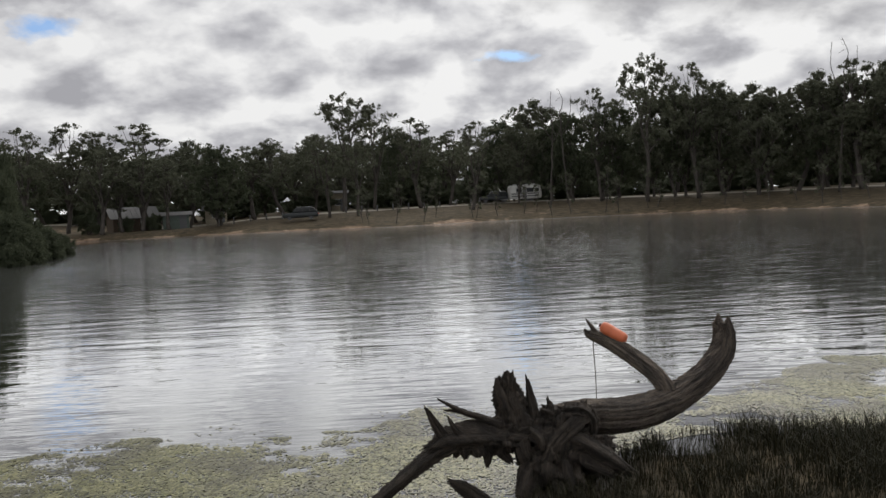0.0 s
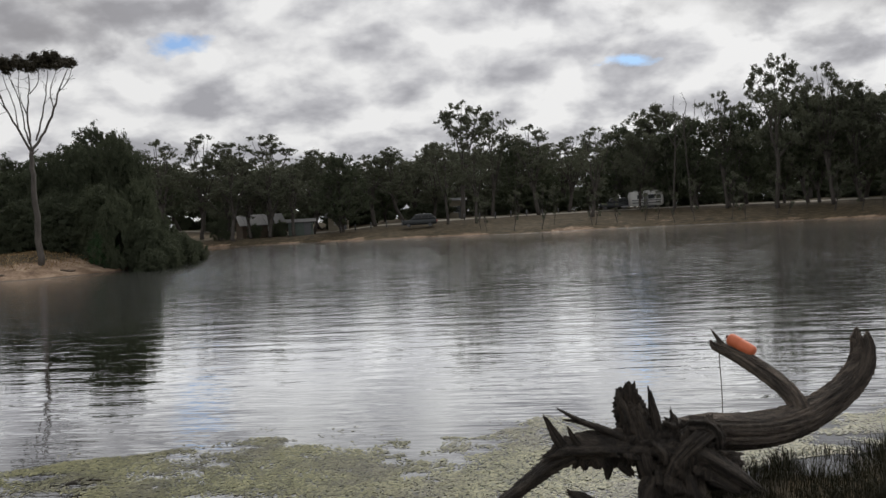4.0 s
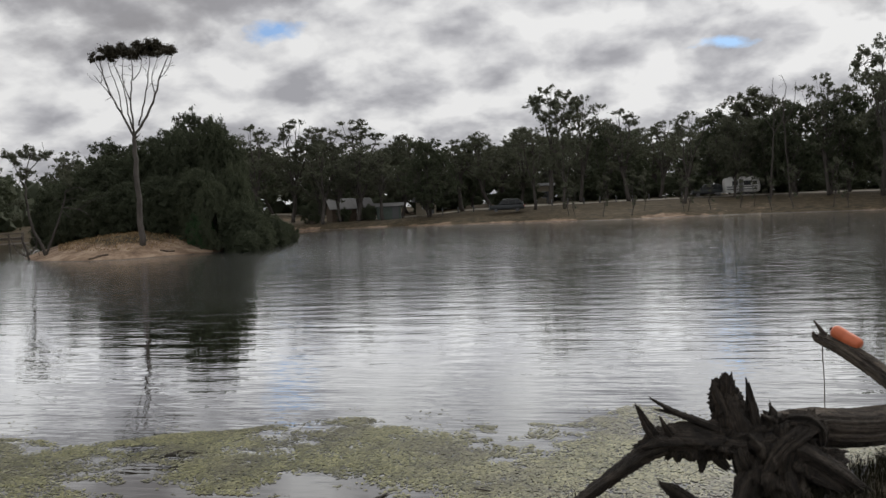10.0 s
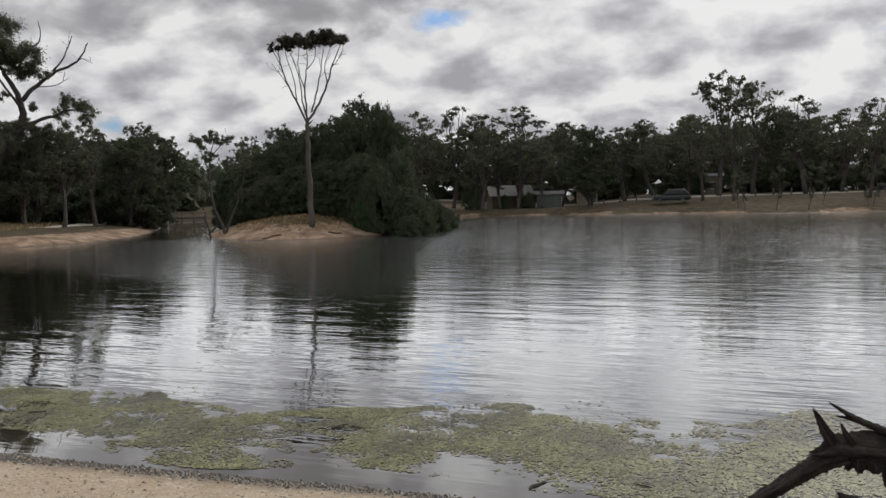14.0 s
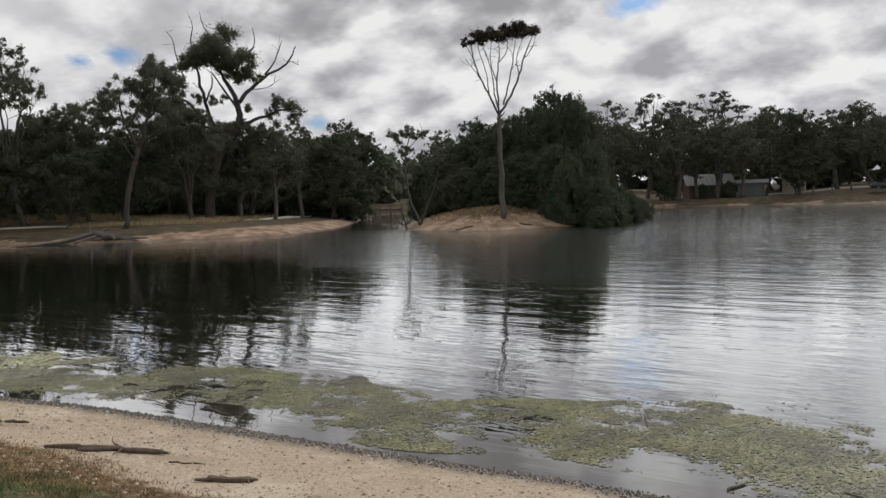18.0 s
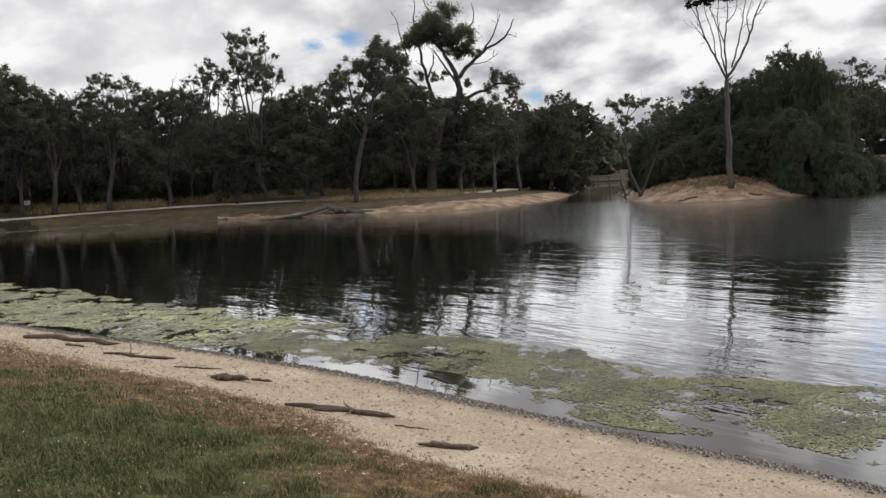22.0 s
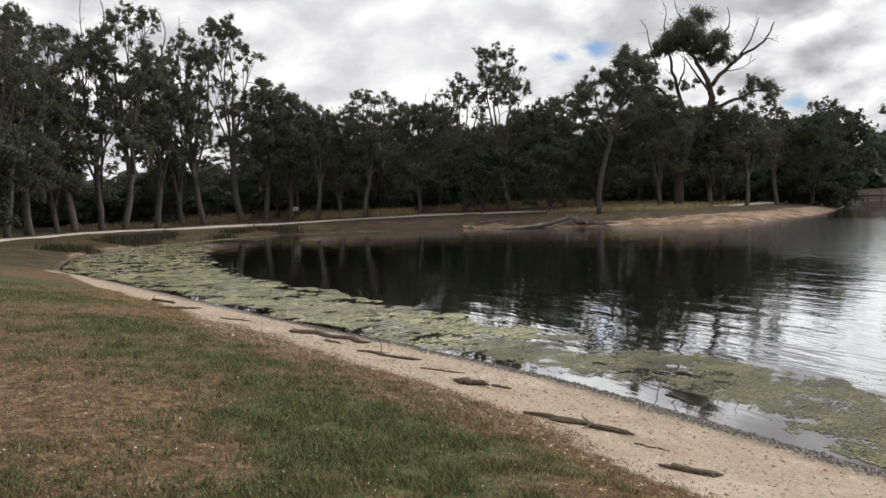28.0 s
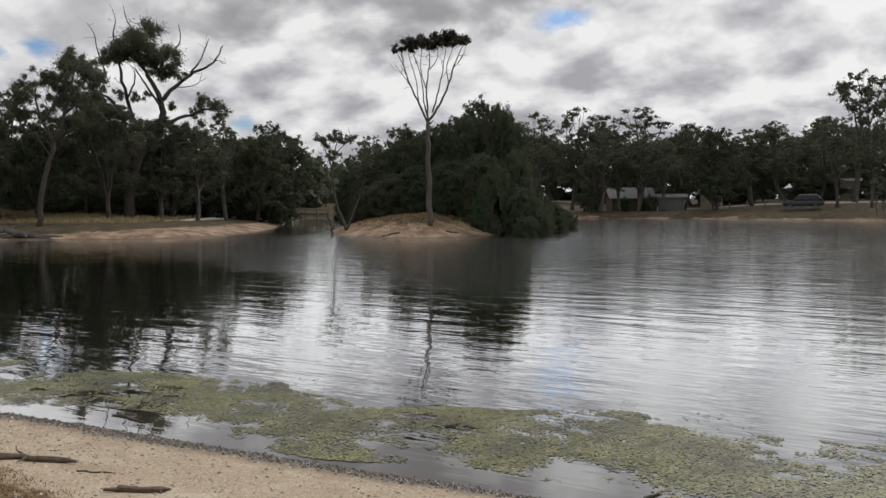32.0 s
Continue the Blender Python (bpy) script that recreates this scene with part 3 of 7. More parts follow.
def land_height(x, y, sd=None):
    x, y = np.asarray(x, float).ravel(), np.asarray(y, float).ravel()
    sd = shore_distance(x, y) if sd is None else sd
    s = np.maximum(sd, 0)
    near = np.interp(s, [0, 1, 2.5, 4, 6, 12, 50, 400], [0, 0.13, 0.36, 0.6, 0.85, 1.05, 1.35, 2.2])
    west = np.interp(s, [0, 1, 3, 6, 9, 15, 40, 400], [0, 0.22, 0.55, 0.78, 0.9, 1.15, 1.5, 2.6])
    far = np.interp(s, [0, 0.8, 4, 10, 18, 30, 60, 400], [0, 0.3, 0.75, 1.35, 1.95, 2.25, 2.45, 3.2])
    isle = np.interp(s, [0, 1, 3, 5, 8, 30], [0, 0.35, 0.95, 1.35, 1.55, 1.6])
    kf = smoothstep(y, 72, 92)
    kw = smoothstep(-x, 32, 44) * (1 - kf)
    ki = smoothstep(y - 0.35 * x, 50, 56) * smoothstep(x, -50, -43) * (1 - kf) * (x < -15)
    z = near * (1 - kw) * (1 - kf) + west * kw + far * kf
    z = z * (1 - ki) + isle * ki
    z = z - 1.35 * smoothstep(s, 4, 14) * np.exp(-((x + 40.0) ** 2 + (y - 125.5) ** 2) / 170)
    z = z + np.minimum(s, 3) / 3 * (0.05 * wave_noise(x, y, 0.5, 1) + 0.02 * wave_noise(x, y, 2.2, 2))
    z = z - 0.35 * np.exp(-((x - 2.48) ** 2 + ((y - 7.82) * 0.8) ** 2) / 0.035)
    return np.where(sd < 0, np.maximum(0.22 * sd, -1.6), z)


def ground_z(x, y):
    return float(land_height([x], [y])[0])


def build_ground():
    az = np.concatenate([np.arange(-34, 104, 0.42), np.arange(104, 326, 3.0)])
    rad = np.concatenate([[0.05], np.geomspace(0.6, 170, 215), np.geomspace(185, 4200, 16)])
    a, r = np.meshgrid(np.radians(az), rad, indexing="ij")
    x, y = (-np.sin(a) * r).ravel(), (np.cos(a) * r).ravel()
    sd = shore_distance(x, y)
    z = land_height(x, y, sd)
    na, nr = len(az), len(rad)
    i, j = np.meshgrid(np.arange(na), np.arange(nr - 1), indexing="ij")
    k = (i + 1) % na
    quads = np.stack([i * nr + j, i * nr + j + 1, k * nr + j + 1, k * nr + j], -1).reshape(-1, 4)
    me = bpy.data.meshes.new("ground")
    me.from_pydata(np.stack([x, y, z], 1).tolist(), [], quads.tolist())
    me.polygons.foreach_set("use_smooth", [True] * len(me.polygons))
    beach = np.interp(-x, [6, 12, 18, 26, 36], [2.35, 2.1, 1.75, 1.3, 0.7]) + 0.3 * wave_noise(x, y, 0.8, 5)
    far = np.maximum(smoothstep(y, 30, 44), smoothstep(-x, 34, 42))
    beach = np.where(far > 0.5, np.where(y > 80, 0.35, np.where((y < 27) & (x < -34), 0.4, 2.2)) + np.where(y > 80, 0.7, 1.2) * wave_noise(x, y, 0.12, 6), beach)
    beach = np.where(x > 0.4, np.where(y < 20, 0.05, beach), beach)
    sand = smoothstep(beach - sd, -0.45, 0.45)
    isle = (y - 0.35 * x > 50) & (x < -15) & (x > -48) & (y < 75)
    sand = np.where(isle, np.maximum(sand, 0.85 * smoothstep(3.0 - sd, -1.6, 1.5)), sand)
    sand = np.where(far > 0.5, np.maximum(sand, 0.26 * smoothstep(-wave_noise(x, y, 0.09, 9), -0.2, 0.5) * (y > 80)), sand)
    # trodden bare soil behind the standing point's left
    sand = np.maximum(sand, 0.46 * smoothstep(-y + 0.5 * wave_noise(x, y, 1.1, 63), 0.3, 1.6) * smoothstep(-x, 3.0, 4.5) * smoothstep(x, -12, -8))
    sand = np.where((x > 0.3 + 0.25 * (6.5 - y)) & (y < 14) & (y > -6), 0.0, sand)
    green = 0.17 + 0.36 * wave_noise(x, y, 0.42, 7) + 0.26 * wave_noise(x, y, 1.3, 8) + 0.2 * wave_noise(x, y, 2.8, 42)
    green = green + 0.35 * smoothstep(-np.abs(sd - 3.9), -1.7, 0) - 0.42 * smoothstep(sd, 4.4, 6.2)
    green = green - 0.6 * smoothstep(beach + 0.35 - sd, 0, 0.4)
    rank = smoothstep(x - 0.3 - 0.25 * (6.5 - y) + 0.4 * wave_noise(x, y, 1.6, 44), -0.5, 0.7) * smoothstep(4.2 - sd + 0.9 * wave_noise(x, y, 0.8, 45), -0.8, 0.8) * ((y < 14) & (x < 20))
    far = np.maximum(far, rank)
    col = np.stack([sand, np.clip(green, 0, 1), far, np.ones_like(x)], 1)
    lay = me.color_attributes.new("zones", "FLOAT_COLOR", "POINT")
    lay.data.foreach_set("color", col.ravel().astype(np.float32))
    me.materials.append(GROUND)
    tagged(new("ground", me), "sandy lake shore and patchy dry and green grass", "ground", kind="structure")


build_ground()

wm = Mesh()
wm.add([(-75, -8, 0), (70, -8, 0), (70, 125, 0), (-75, 125, 0)], [(0, 1, 2, 3)])
tagged(mesh_ob("water", wm, WATER), "dark rippled lake water reflecting a cloudy sky", "lake", kind="structure")


def ribbon(name, line, width, lift, material, label, category):
    """A flat track that follows the ground."""
    p = spline(line, 10)
    d = np.gradient(p, axis=0)
    d /= np.linalg.norm(d, axis=1)[:, None]
    nrm = np.stack([-d[:, 1], d[:, 0]], 1)
    m = Mesh()
    cols = []
    for k, o in enumerate((-0.5, -0.44, -0.15, 0.15, 0.44, 0.5)):
        wob = 0.12 * wave_noise(p[:, 0] + k * 3, p[:, 1], 0.9, 20 + k) if k in (0, 5) else 0
        q = p + nrm * (o * width + np.asarray(wob))[..., None] if k in (0, 5) else p + nrm * o * width
        z = land_height(q[:, 0], q[:, 1]) + (lift if k not in (0, 5) else -0.05)
        cols.append(np.column_stack([q, z]))
    n = len(p)
    m.add(np.concatenate(cols), [(c * n + i, c * n + i + 1, (c + 1) * n + i + 1, (c + 1) * n + i) for c in range(5) for i in range(n - 1)])
    return tagged(mesh_ob(name, m, material, True), label, category, kind="structure")


ribbon("footpath", [(-14, -14), (-30, -10.5), (-40, -8), (-49.3, -6.7), (-58.9, -4.9), (-66, -0.5), (-70, 6), (-72, 14), (-72.5, 22), (-69, 31), (-62, 37.5), (-57.5, 43), (-58, 52), (-64, 63), (-76, 74), (-90, 86)], 1.6, 0.05, PATH_MAT, "pale crushed limestone footpath curving behind the lake", "path")
ribbon("road", [(-70, 140), (-45, 133), (-25, 126), (-12, 124), (0, 127), (15, 131), (30, 126), (48, 112), (62, 95), (80, 70)], 4.0, 0.06, ROAD_MAT, "pale gravel camping road on the far bank", "road")

# ---- trees ----
RNG = np.random.default_rng(4)


def leaf_quads(mesh, centres, radii, counts, size, flat=0.6, droop=0.5, rng=RNG, shell=0.2):
    """Clumps of small pointed leaves; size is one number or one for each clump."""
    counts = np.asarray(counts).astype(int)
    c = np.repeat(np.asarray(centres), counts, axis=0)
    r = np.repeat(np.asarray(radii), counts)
    size = np.repeat(np.broadcast_to(np.asarray(size, float), len(counts)), counts)
    n = len(c)
    u = rng.normal(size=(n, 3))
    u /= np.linalg.norm(u, axis=1)[:, None]
    p = c + u * (r * (np.abs(rng.normal(size=n)) * 0.55 + shell))[:, None] * (1, 1, flat)
    face = u + rng.normal(size=(n, 3)) * 0.55 + (0, 0, 0.25)
    d = np.cross(face, rng.normal(size=(n, 3))) + (0, 0, -droop * 0.6)
    d /= np.linalg.norm(d, axis=1)[:, None]
    s = np.cross(d, face)
    s /= np.linalg.norm(s, axis=1)[:, None] + 1e-9
    ln = (size * rng.uniform(0.5, 1.4, n))[:, None]
    v = np.stack([p - s * ln * 0.30, p + s * ln * 0.30, p + d * ln], 1).reshape(-1, 3)
    mesh.add(v, np.arange(3 * n).reshape(-1, 3).tolist())


def clump_leaves(mesh, c, rad, size, rng, cover=1.5, flat=0.6, subs=6):
    """Each clump is a low dome of smaller leaf tufts."""
    c, rad = np.asarray(c, float), np.asarray(rad, float)
    size = np.broadcast_to(np.asarray(size, float), len(c))
    u = rng.normal(size=(len(c) * subs, 3))
    u /= np.linalg.norm(u, axis=1)[:, None]
    u[:, 2] = u[:, 2] * 0.9 + 0.15
    rr, ss = np.repeat(rad, subs), np.repeat(size, subs)
    cc = np.repeat(c, subs, axis=0) + u * (rr * rng.uniform(0.3, 1.0, len(rr)))[:, None] * (1, 1, flat)
    rs = rr * rng.uniform(0.22, 0.5, len(rr))
    n = cover * math.pi * rs**2 * flat / (0.15 * ss**2)
    leaf_quads(mesh, cc, rs, np.maximum(n, 6), ss, flat, 0.6, rng)


ICO = np.array([(math.cos(k * 2.399963) * math.sqrt(max(0, 1 - (1 - 2 * (k + 0.5) / 14) ** 2)), math.sin(k * 2.399963) * math.sqrt(max(0, 1 - (1 - 2 * (k + 0.5) / 14) ** 2)), 1 - 2 * (k + 0.5) / 14) for k in range(14)])


def hull_faces(p):
    """The triangles of the convex hull of a few points."""
    bm = bmesh.new()
    for v in p:
        bm.verts.new(v)
    bmesh.ops.convex_hull(bm, input=bm.verts)
    bm.verts.index_update()
    f = [tuple(v.index for v in q.verts) for q in bm.faces]
    bm.free()
    return f


ICO_FACES = hull_faces(ICO)


def leaf_cores(mesh, centres, radii, rng, flat=0.6):
    """The dense inner mass of the leaf clumps, uneven, hidden among the outer leaves."""
    for c, r in zip(centres, radii):
        mesh.add(np.asarray(c) + ICO * (r * rng.uniform(0.55, 1.2, 14))[:, None] * (1, 1, flat), ICO_FACES)


def unit(v):
    return v / (np.linalg.norm(v) + 1e-9)


def bend(p, d, length, steps, rng, wob, lift):
    pts, dirs = [p], d
    for _ in range(steps):
        dirs = unit(dirs + rng.normal(size=3) * wob + (0, 0, lift))
        pts.append(pts[-1] + dirs * length / steps)
    return pts, dirs


def grow_gum(seed, H=15.0, width=8.0, bole=0.35, heads=6, k=6, head=0.24, low=8, leaf=0.16, cover=1.25, lo=0.62, r0=0.22, lean=0.08, flat=0.85, sides=8):
    """A gum tree: returns the wood and the leaves as meshes, of about that height and crown width, standing at the origin.
    heads: the leaf domes that make up the crown, each on a limb of its own; low: leaf clumps hanging below them."""
    rng = np.random.default_rng(seed)
    wood, crown = Mesh(), Mesh()
    stem, e = bend(np.array([0.0, 0.0, -0.3]), unit(np.array([rng.normal() * lean, rng.normal() * lean, 1])), H * bole + 0.3, 6, rng, 0.10, 0.03)
    stem = np.array(stem)
    wood.tube(stem, np.linspace(r0 * 1.25, r0 * 0.9, 7), sides, 0.06, rng)
    c, rad, size = [], [], []
    a0, reach = rng.uniform(0, 6.28), width / 2 * (1 - head * 0.95)
    limbs = []
    for i in range(heads):
        f = math.sqrt(i / max(1, heads - 0.5))
        a = a0 + i * 2.4 + rng.normal() * 0.25
        q = reach * f * rng.uniform(0.8, 1.12)
        hr = width * head * rng.uniform(0.75, 1.15)
        top = H * (1 - (1 - lo) * (0.75 * f**3 + rng.uniform(0.0, 0.22)))
        at = np.array([stem[-1][0] + q * math.cos(a), stem[-1][1] + q * math.sin(a), top - hr * flat])
        fork = stem[int(rng.integers(4, 7))]
        mid = fork + (at - fork) * (0.42, 0.42, 0.52) + rng.normal(size=3) * 0.25
        p = spline([fork, mid, at - (0, 0, hr * 0.25)], 5)
        p[1:-1] += rng.normal(size=(len(p) - 2, 3)) * 0.07
        rr = r0 * rng.uniform(0.42, 0.62)
        wood.tube(p, np.linspace(rr, rr * 0.3, len(p)), max(4, sides - 3), 0.05, rng)
        limbs.append((p, rr))
        for j in range(k):
            b, t = j * 2.4 + rng.uniform(0, 0.8), math.sqrt((j + 0.2) / k)
            u = np.array([math.cos(b) * t, math.sin(b) * t, (math.sqrt(max(0, 1 - t * t)) * 1.5 - 0.55 + rng.normal() * 0.12) * flat])
            x = at + u * hr * 0.85
            c.append(x), rad.append(hr * rng.uniform(0.30, 0.52)), size.append(leaf)
            o = p[int(rng.integers(len(p) * 2 // 3, len(p)))]
            w = spline([o, (o + x) / 2 + rng.normal(size=3) * 0.15, x], 3)
            wood.tube(w, np.linspace(rr * 0.28, 0.015, len(w)), 3, cap=False)
    for j in range(low):
        p, rr = limbs[int(rng.integers(0, heads))]
        o = p[int(rng.integers(2, len(p)))]
        a = rng.uniform(0, 6.28)
        x = o + np.array([math.cos(a), math.sin(a), rng.uniform(-0.25, 0.5)]) * width * rng.uniform(0.10, 0.24)
        c.append(x), rad.append(width * rng.uniform(0.07, 0.13)), size.append(leaf * 1.5)
        w = spline([o, (o + x) / 2 + rng.normal(size=3) * 0.15, x], 3)
        wood.tube(w, np.linspace(rr * 0.3, 0.015, len(w)), 3, cap=False)
    for j in range(3):
        p, rr = limbs[int(rng.integers(0, heads))]
        w, _ = bend(p[int(rng.integers(2, len(p) - 2))], unit(rng.normal(size=3) + (0, 0, 0.6)), width * rng.uniform(0.08, 0.2), 5, rng, 0.3, 0.05)
        wood.tube(w, np.linspace(rr * 0.35, 0.012, 6), 3, cap=False)
    clump_leaves(crown, c, rad, size, rng, cover, flat)
    return wood.make("trunk", True), crown.make("crown")


def grow_bush(seed, H=6.0, width=6.0, lobes=46, leaf=0.15, cover=1.0):
    """A closed, rounded bush leafed down to the ground."""
    rng = np.random.default_rng(seed)
    wood, crown = Mesh(), Mesh()
    c, rad = [], []
    for k in range(lobes):
        a, f = k * 2.4 + rng.normal() * 0.3, (k + 0.5) / lobes
        R = width * rng.uniform(0.11, 0.20)
        r = (width / 2 - R) * (1 - f**5) ** 0.5 * rng.uniform(0.8, 1.05)
        c.append((r * math.cos(a), r * math.sin(a), R * 0.3 + (H - R * 1.2) * f))
        rad.append(R)
    c, rad = np.array(c), np.array(rad)
    for p in c[::4]:
        pts, _ = bend(np.array([p[0] * 0.1, p[1] * 0.1, -0.2]), unit(p + (0, 0, 0.4)), np.linalg.norm(p) + 0.2, 4, rng, 0.08, 0.02)
        wood.tube(pts, np.linspace(0.09, 0.02, 5), 5)
    clump_leaves(crown, c, rad * 1.05, leaf, rng, cover, 0.9, 8)
    leaf_cores(crown, c * (0.72, 0.72, 0.86), rad * 0.75, rng, 1.0)
    return wood.make("trunk", True), crown.make("crown")


def grow_shrub(seed, H=4.0, width=5.0, n=26, leaf=0.2):
    rng = np.random.default_rng(seed)
    wood, crown = Mesh(), Mesh()
    c = []
    for _ in range(n):
        a, r = rng.uniform(0, 6.28), width / 2 * math.sqrt(rng.random()) * 0.85
        h = H * rng.uniform(0.10, 0.86) * (1 - 0.45 * (2 * r / width) ** 2)
        c.append((r * math.cos(a), r * math.sin(a), h))
    for p in c[::2]:
        pts, _ = bend(np.array([p[0] * 0.15, p[1] * 0.15, -0.2]), unit(np.array(p) + (0, 0, 0.4)), np.linalg.norm(p) + 0.2, 4, rng, 0.1, 0.02)
        wood.tube(pts, np.linspace(0.06, 0.02, 5), 4)
    clump_leaves(crown, c, rng.uniform(0.7, 1.2, n) * width * 0.19, leaf, rng, 1.5, 0.8)
    return wood.make("trunk", True), crown.make("crown")


KINDS = {}


def kind_of_tree(key, meshes, bark, leaf, name, label, category):
    meshes[0].materials.append(bark)
    meshes[1].materials.append(leaf)
    KINDS[key] = dict(meshes=meshes, name=name, label=label, category=category, first=None)


def plant(key, x, y, sx, sz, turn, group="", sink=0.1, label=""):
    k = KINDS[key]
    m = Matrix.Translation((x, y, ground_z(x, y) - sink)) @ Matrix.Rotation(turn, 4, "Z") @ Matrix.Diagonal((sx, sx, sz, 1))
    if k["first"] is None:
        ob = new(k["name"])
        ob.matrix_basis = m
        part("trunk", k["meshes"][0], None, ob)
        part("crown", k["meshes"][1], None, ob)
        k["first"] = ob
    else:
        f = k["first"]
        ob = copy_thing(f, m @ Matrix.Diagonal((1 / f.scale[0], 1 / f.scale[1], 1 / f.scale[2], 1)))
    return tagged(ob, label or k["label"], k["category"], group)


G = "gum_tree"
BASE = {}


def gum(key, seed, H, W, bark, leafmat, label, **kw):
    meshes = grow_gum(seed, H, W, **kw)
    v = np.empty(len(meshes[1].vertices) * 3, np.float32)
    meshes[1].vertices.foreach_get("co", v)
    v = v.reshape(-1, 3)
    c = np.median(v[:, :2], axis=0)
    BASE[key] = (float(np.percentile(v[:, 2], 99.7)), float(2 * np.percentile(np.hypot(v[:, 0] - c[0], v[:, 1] - c[1]), 95)))
    kind_of_tree(key, meshes, bark, leafmat, G, label, "tree")


# trees near enough to show fine leaves
gum("tall", 11, 15, 8, BARK_DARK, LEAF_GUM, "tall dark gum tree with clumped crown", bole=0.34, heads=7, k=6, head=0.23, low=24, lo=0.55)
gum("round", 12, 15, 11, BARK_DARK, LEAF_GUM, "broad dark gum tree with a full rounded crown", bole=0.24, heads=11, k=6, head=0.19, low=30, lo=0.5)
gum("airy", 13, 15, 8, BARK_PALE, LEAF_GUM, "slender pale-barked gum tree with an open airy crown", bole=0.36, heads=8, k=4, head=0.16, low=18, cover=1.0, lo=0.6, leaf=0.14)
gum("forked", 14, 15, 9, BARK_PALE, LEAF_GUM, "forked pale gum tree with leafy domes on bare limbs", bole=0.26, heads=8, k=5, head=0.18, low=16, lo=0.62, leaf=0.15)
gum("wide", 15, 15, 13, BARK_DARK, LEAF_GUM, "wide spreading dark gum tree", bole=0.20, heads=13, k=6, head=0.17, low=32, lo=0.5)
gum("lean", 16, 15, 8, BARK_PALE, LEAF_GUM, "pale gum tree with a long bare trunk", bole=0.42, heads=6, k=6, head=0.22, low=16, lo=0.6, lean=0.14)
gum("dense", 17, 12, 9, BARK_DARK, LEAF_DARK, "dense dark bushy tree leafed low down", bole=0.10, heads=12, k=6, head=0.20, low=36, lo=0.42, leaf=0.2)
# the same for the far bank and the woods, with coarser leaves
gum("far_tall", 21, 15, 9, BARK_DARK, LEAF_GUM, "tall dark gum tree with leaf domes on long limbs", bole=0.40, heads=6, k=5, head=0.21, low=20, lo=0.55, leaf=0.24, sides=6)
gum("far_round", 22, 15, 11, BARK_DARK, LEAF_GUM, "broad dark gum tree of the far bank", bole=0.24, heads=10, k=5, head=0.20, low=26, lo=0.5, leaf=0.25, sides=6)
gum("far_airy", 23, 15, 8, BARK_DARK, LEAF_GUM, "open-crowned gum tree of the far bank", bole=0.38, heads=7, k=4, head=0.18, low=18, lo=0.55, leaf=0.23, cover=1.1, sides=6)
gum("far_dense", 24, 12, 9, BARK_DARK, LEAF_DARK, "dense dark bushy tree of the woods", bole=0.10, heads=11, k=5, head=0.21, low=30, lo=0.42, leaf=0.28, sides=5)
BASE["bush"], BASE["sapling"], BASE["shrub"], BASE["thicket"] = (6, 6), (5, 3), (4, 5), (5, 8)
kind_of_tree("sapling", grow_gum(18, 5, 3, 0.3, 5, 3, 0.14, 4, 0.16, 0.9, 0.5, 0.06, 0.2, 0.7, 4), BARK_DARK, LEAF_GUM, "sapling", "thin half-bare sapling at the water's edge", "sapling")
kind_of_tree("bush", grow_bush(31), BARK_DARK, LEAF_DARK, "bush", "dense rounded dark bush leafed down to the ground", "bush")
kind_of_tree("green_bush", grow_bush(33, 6, 6, 30, 0.18, 1.0), BARK_DARK, LEAF_GREEN, "bush", "low fresh green bush beside the dark thicket", "bush")
BASE["green_bush"] = (6, 6)
kind_of_tree("shrub", grow_shrub(21, 4, 5, 26, 0.2), BARK_DARK, LEAF_DARK, "shrub", "dark green rounded shrub", "shrub")
kind_of_tree("thicket", grow_shrub(22, 5, 8, 34, 0.26), BARK_DARK, LEAF_DARK, "shrub", "dense dark wattle thicket", "shrub")


FAR, LEFT = "trees on the far bank", "trees round the western shore"


def stand(rows, group):
    """Rows of kind, direction, distance, elevation of the top and crown width in degrees."""
    for key, az, dist, el, wid in rows:
        x, y = by_angle(az, dist)
        while shore_distance([x], [y])[0] < (9.0 if group == LEFT and az > 57 else 0.6):
            dist += 1.5
            x, y = by_angle(az, dist)
        H = 2.4 + dist * math.tan(radians(el)) - ground_z(x, y)
        bh, bw = BASE[key]
        plant(key, x, y, dist * radians(wid) / bw, H / bh, RNG.uniform(0, 6.28), group)


stand([("far_airy", 24.6, 122, 5.9, 3.4), ("far_airy", 22.6, 126, 6.2, 3.6), ("far_round", 20.6, 124, 5.2, 4), ("far_airy", 18.0, 128, 6.0, 5.5), ("far_round", 15.4, 130, 4.9, 4.5),
       ("far_dense", 13.4, 118, 4.7, 3.8), ("far_airy", 11.2, 126, 4.5, 3.6), ("far_tall", 9.2, 124, 4.9, 4.2), ("far_tall", 5.4, 124, 7.8, 5.2), ("far_airy", 3.3, 128, 7.0, 3.0), ("far_airy", 0.2, 124, 5.9, 3.6)], FAR)
stand([("far_airy", -1.8, 132, 5.0, 3.4), ("far_airy", -3.3, 116, 5.5, 3.0), ("far_round", -7.6, 136, 6.6, 5.2), ("far_airy", -11.8, 120, 7.1, 2.8), ("far_tall", -14.8, 116, 8.9, 4.4), ("far_round", -16.6, 122, 7.0, 4.6),
       ("far_airy", -18.0, 117, 8.2, 3.4), ("far_round", -21.6, 116, 6.5, 5.2), ("far_tall", -23.9, 118, 6.5, 4.2), ("far_airy", -27.6, 112, 7.5, 4.6), ("far_round", -30.5, 114, 7.0, 6)], FAR)
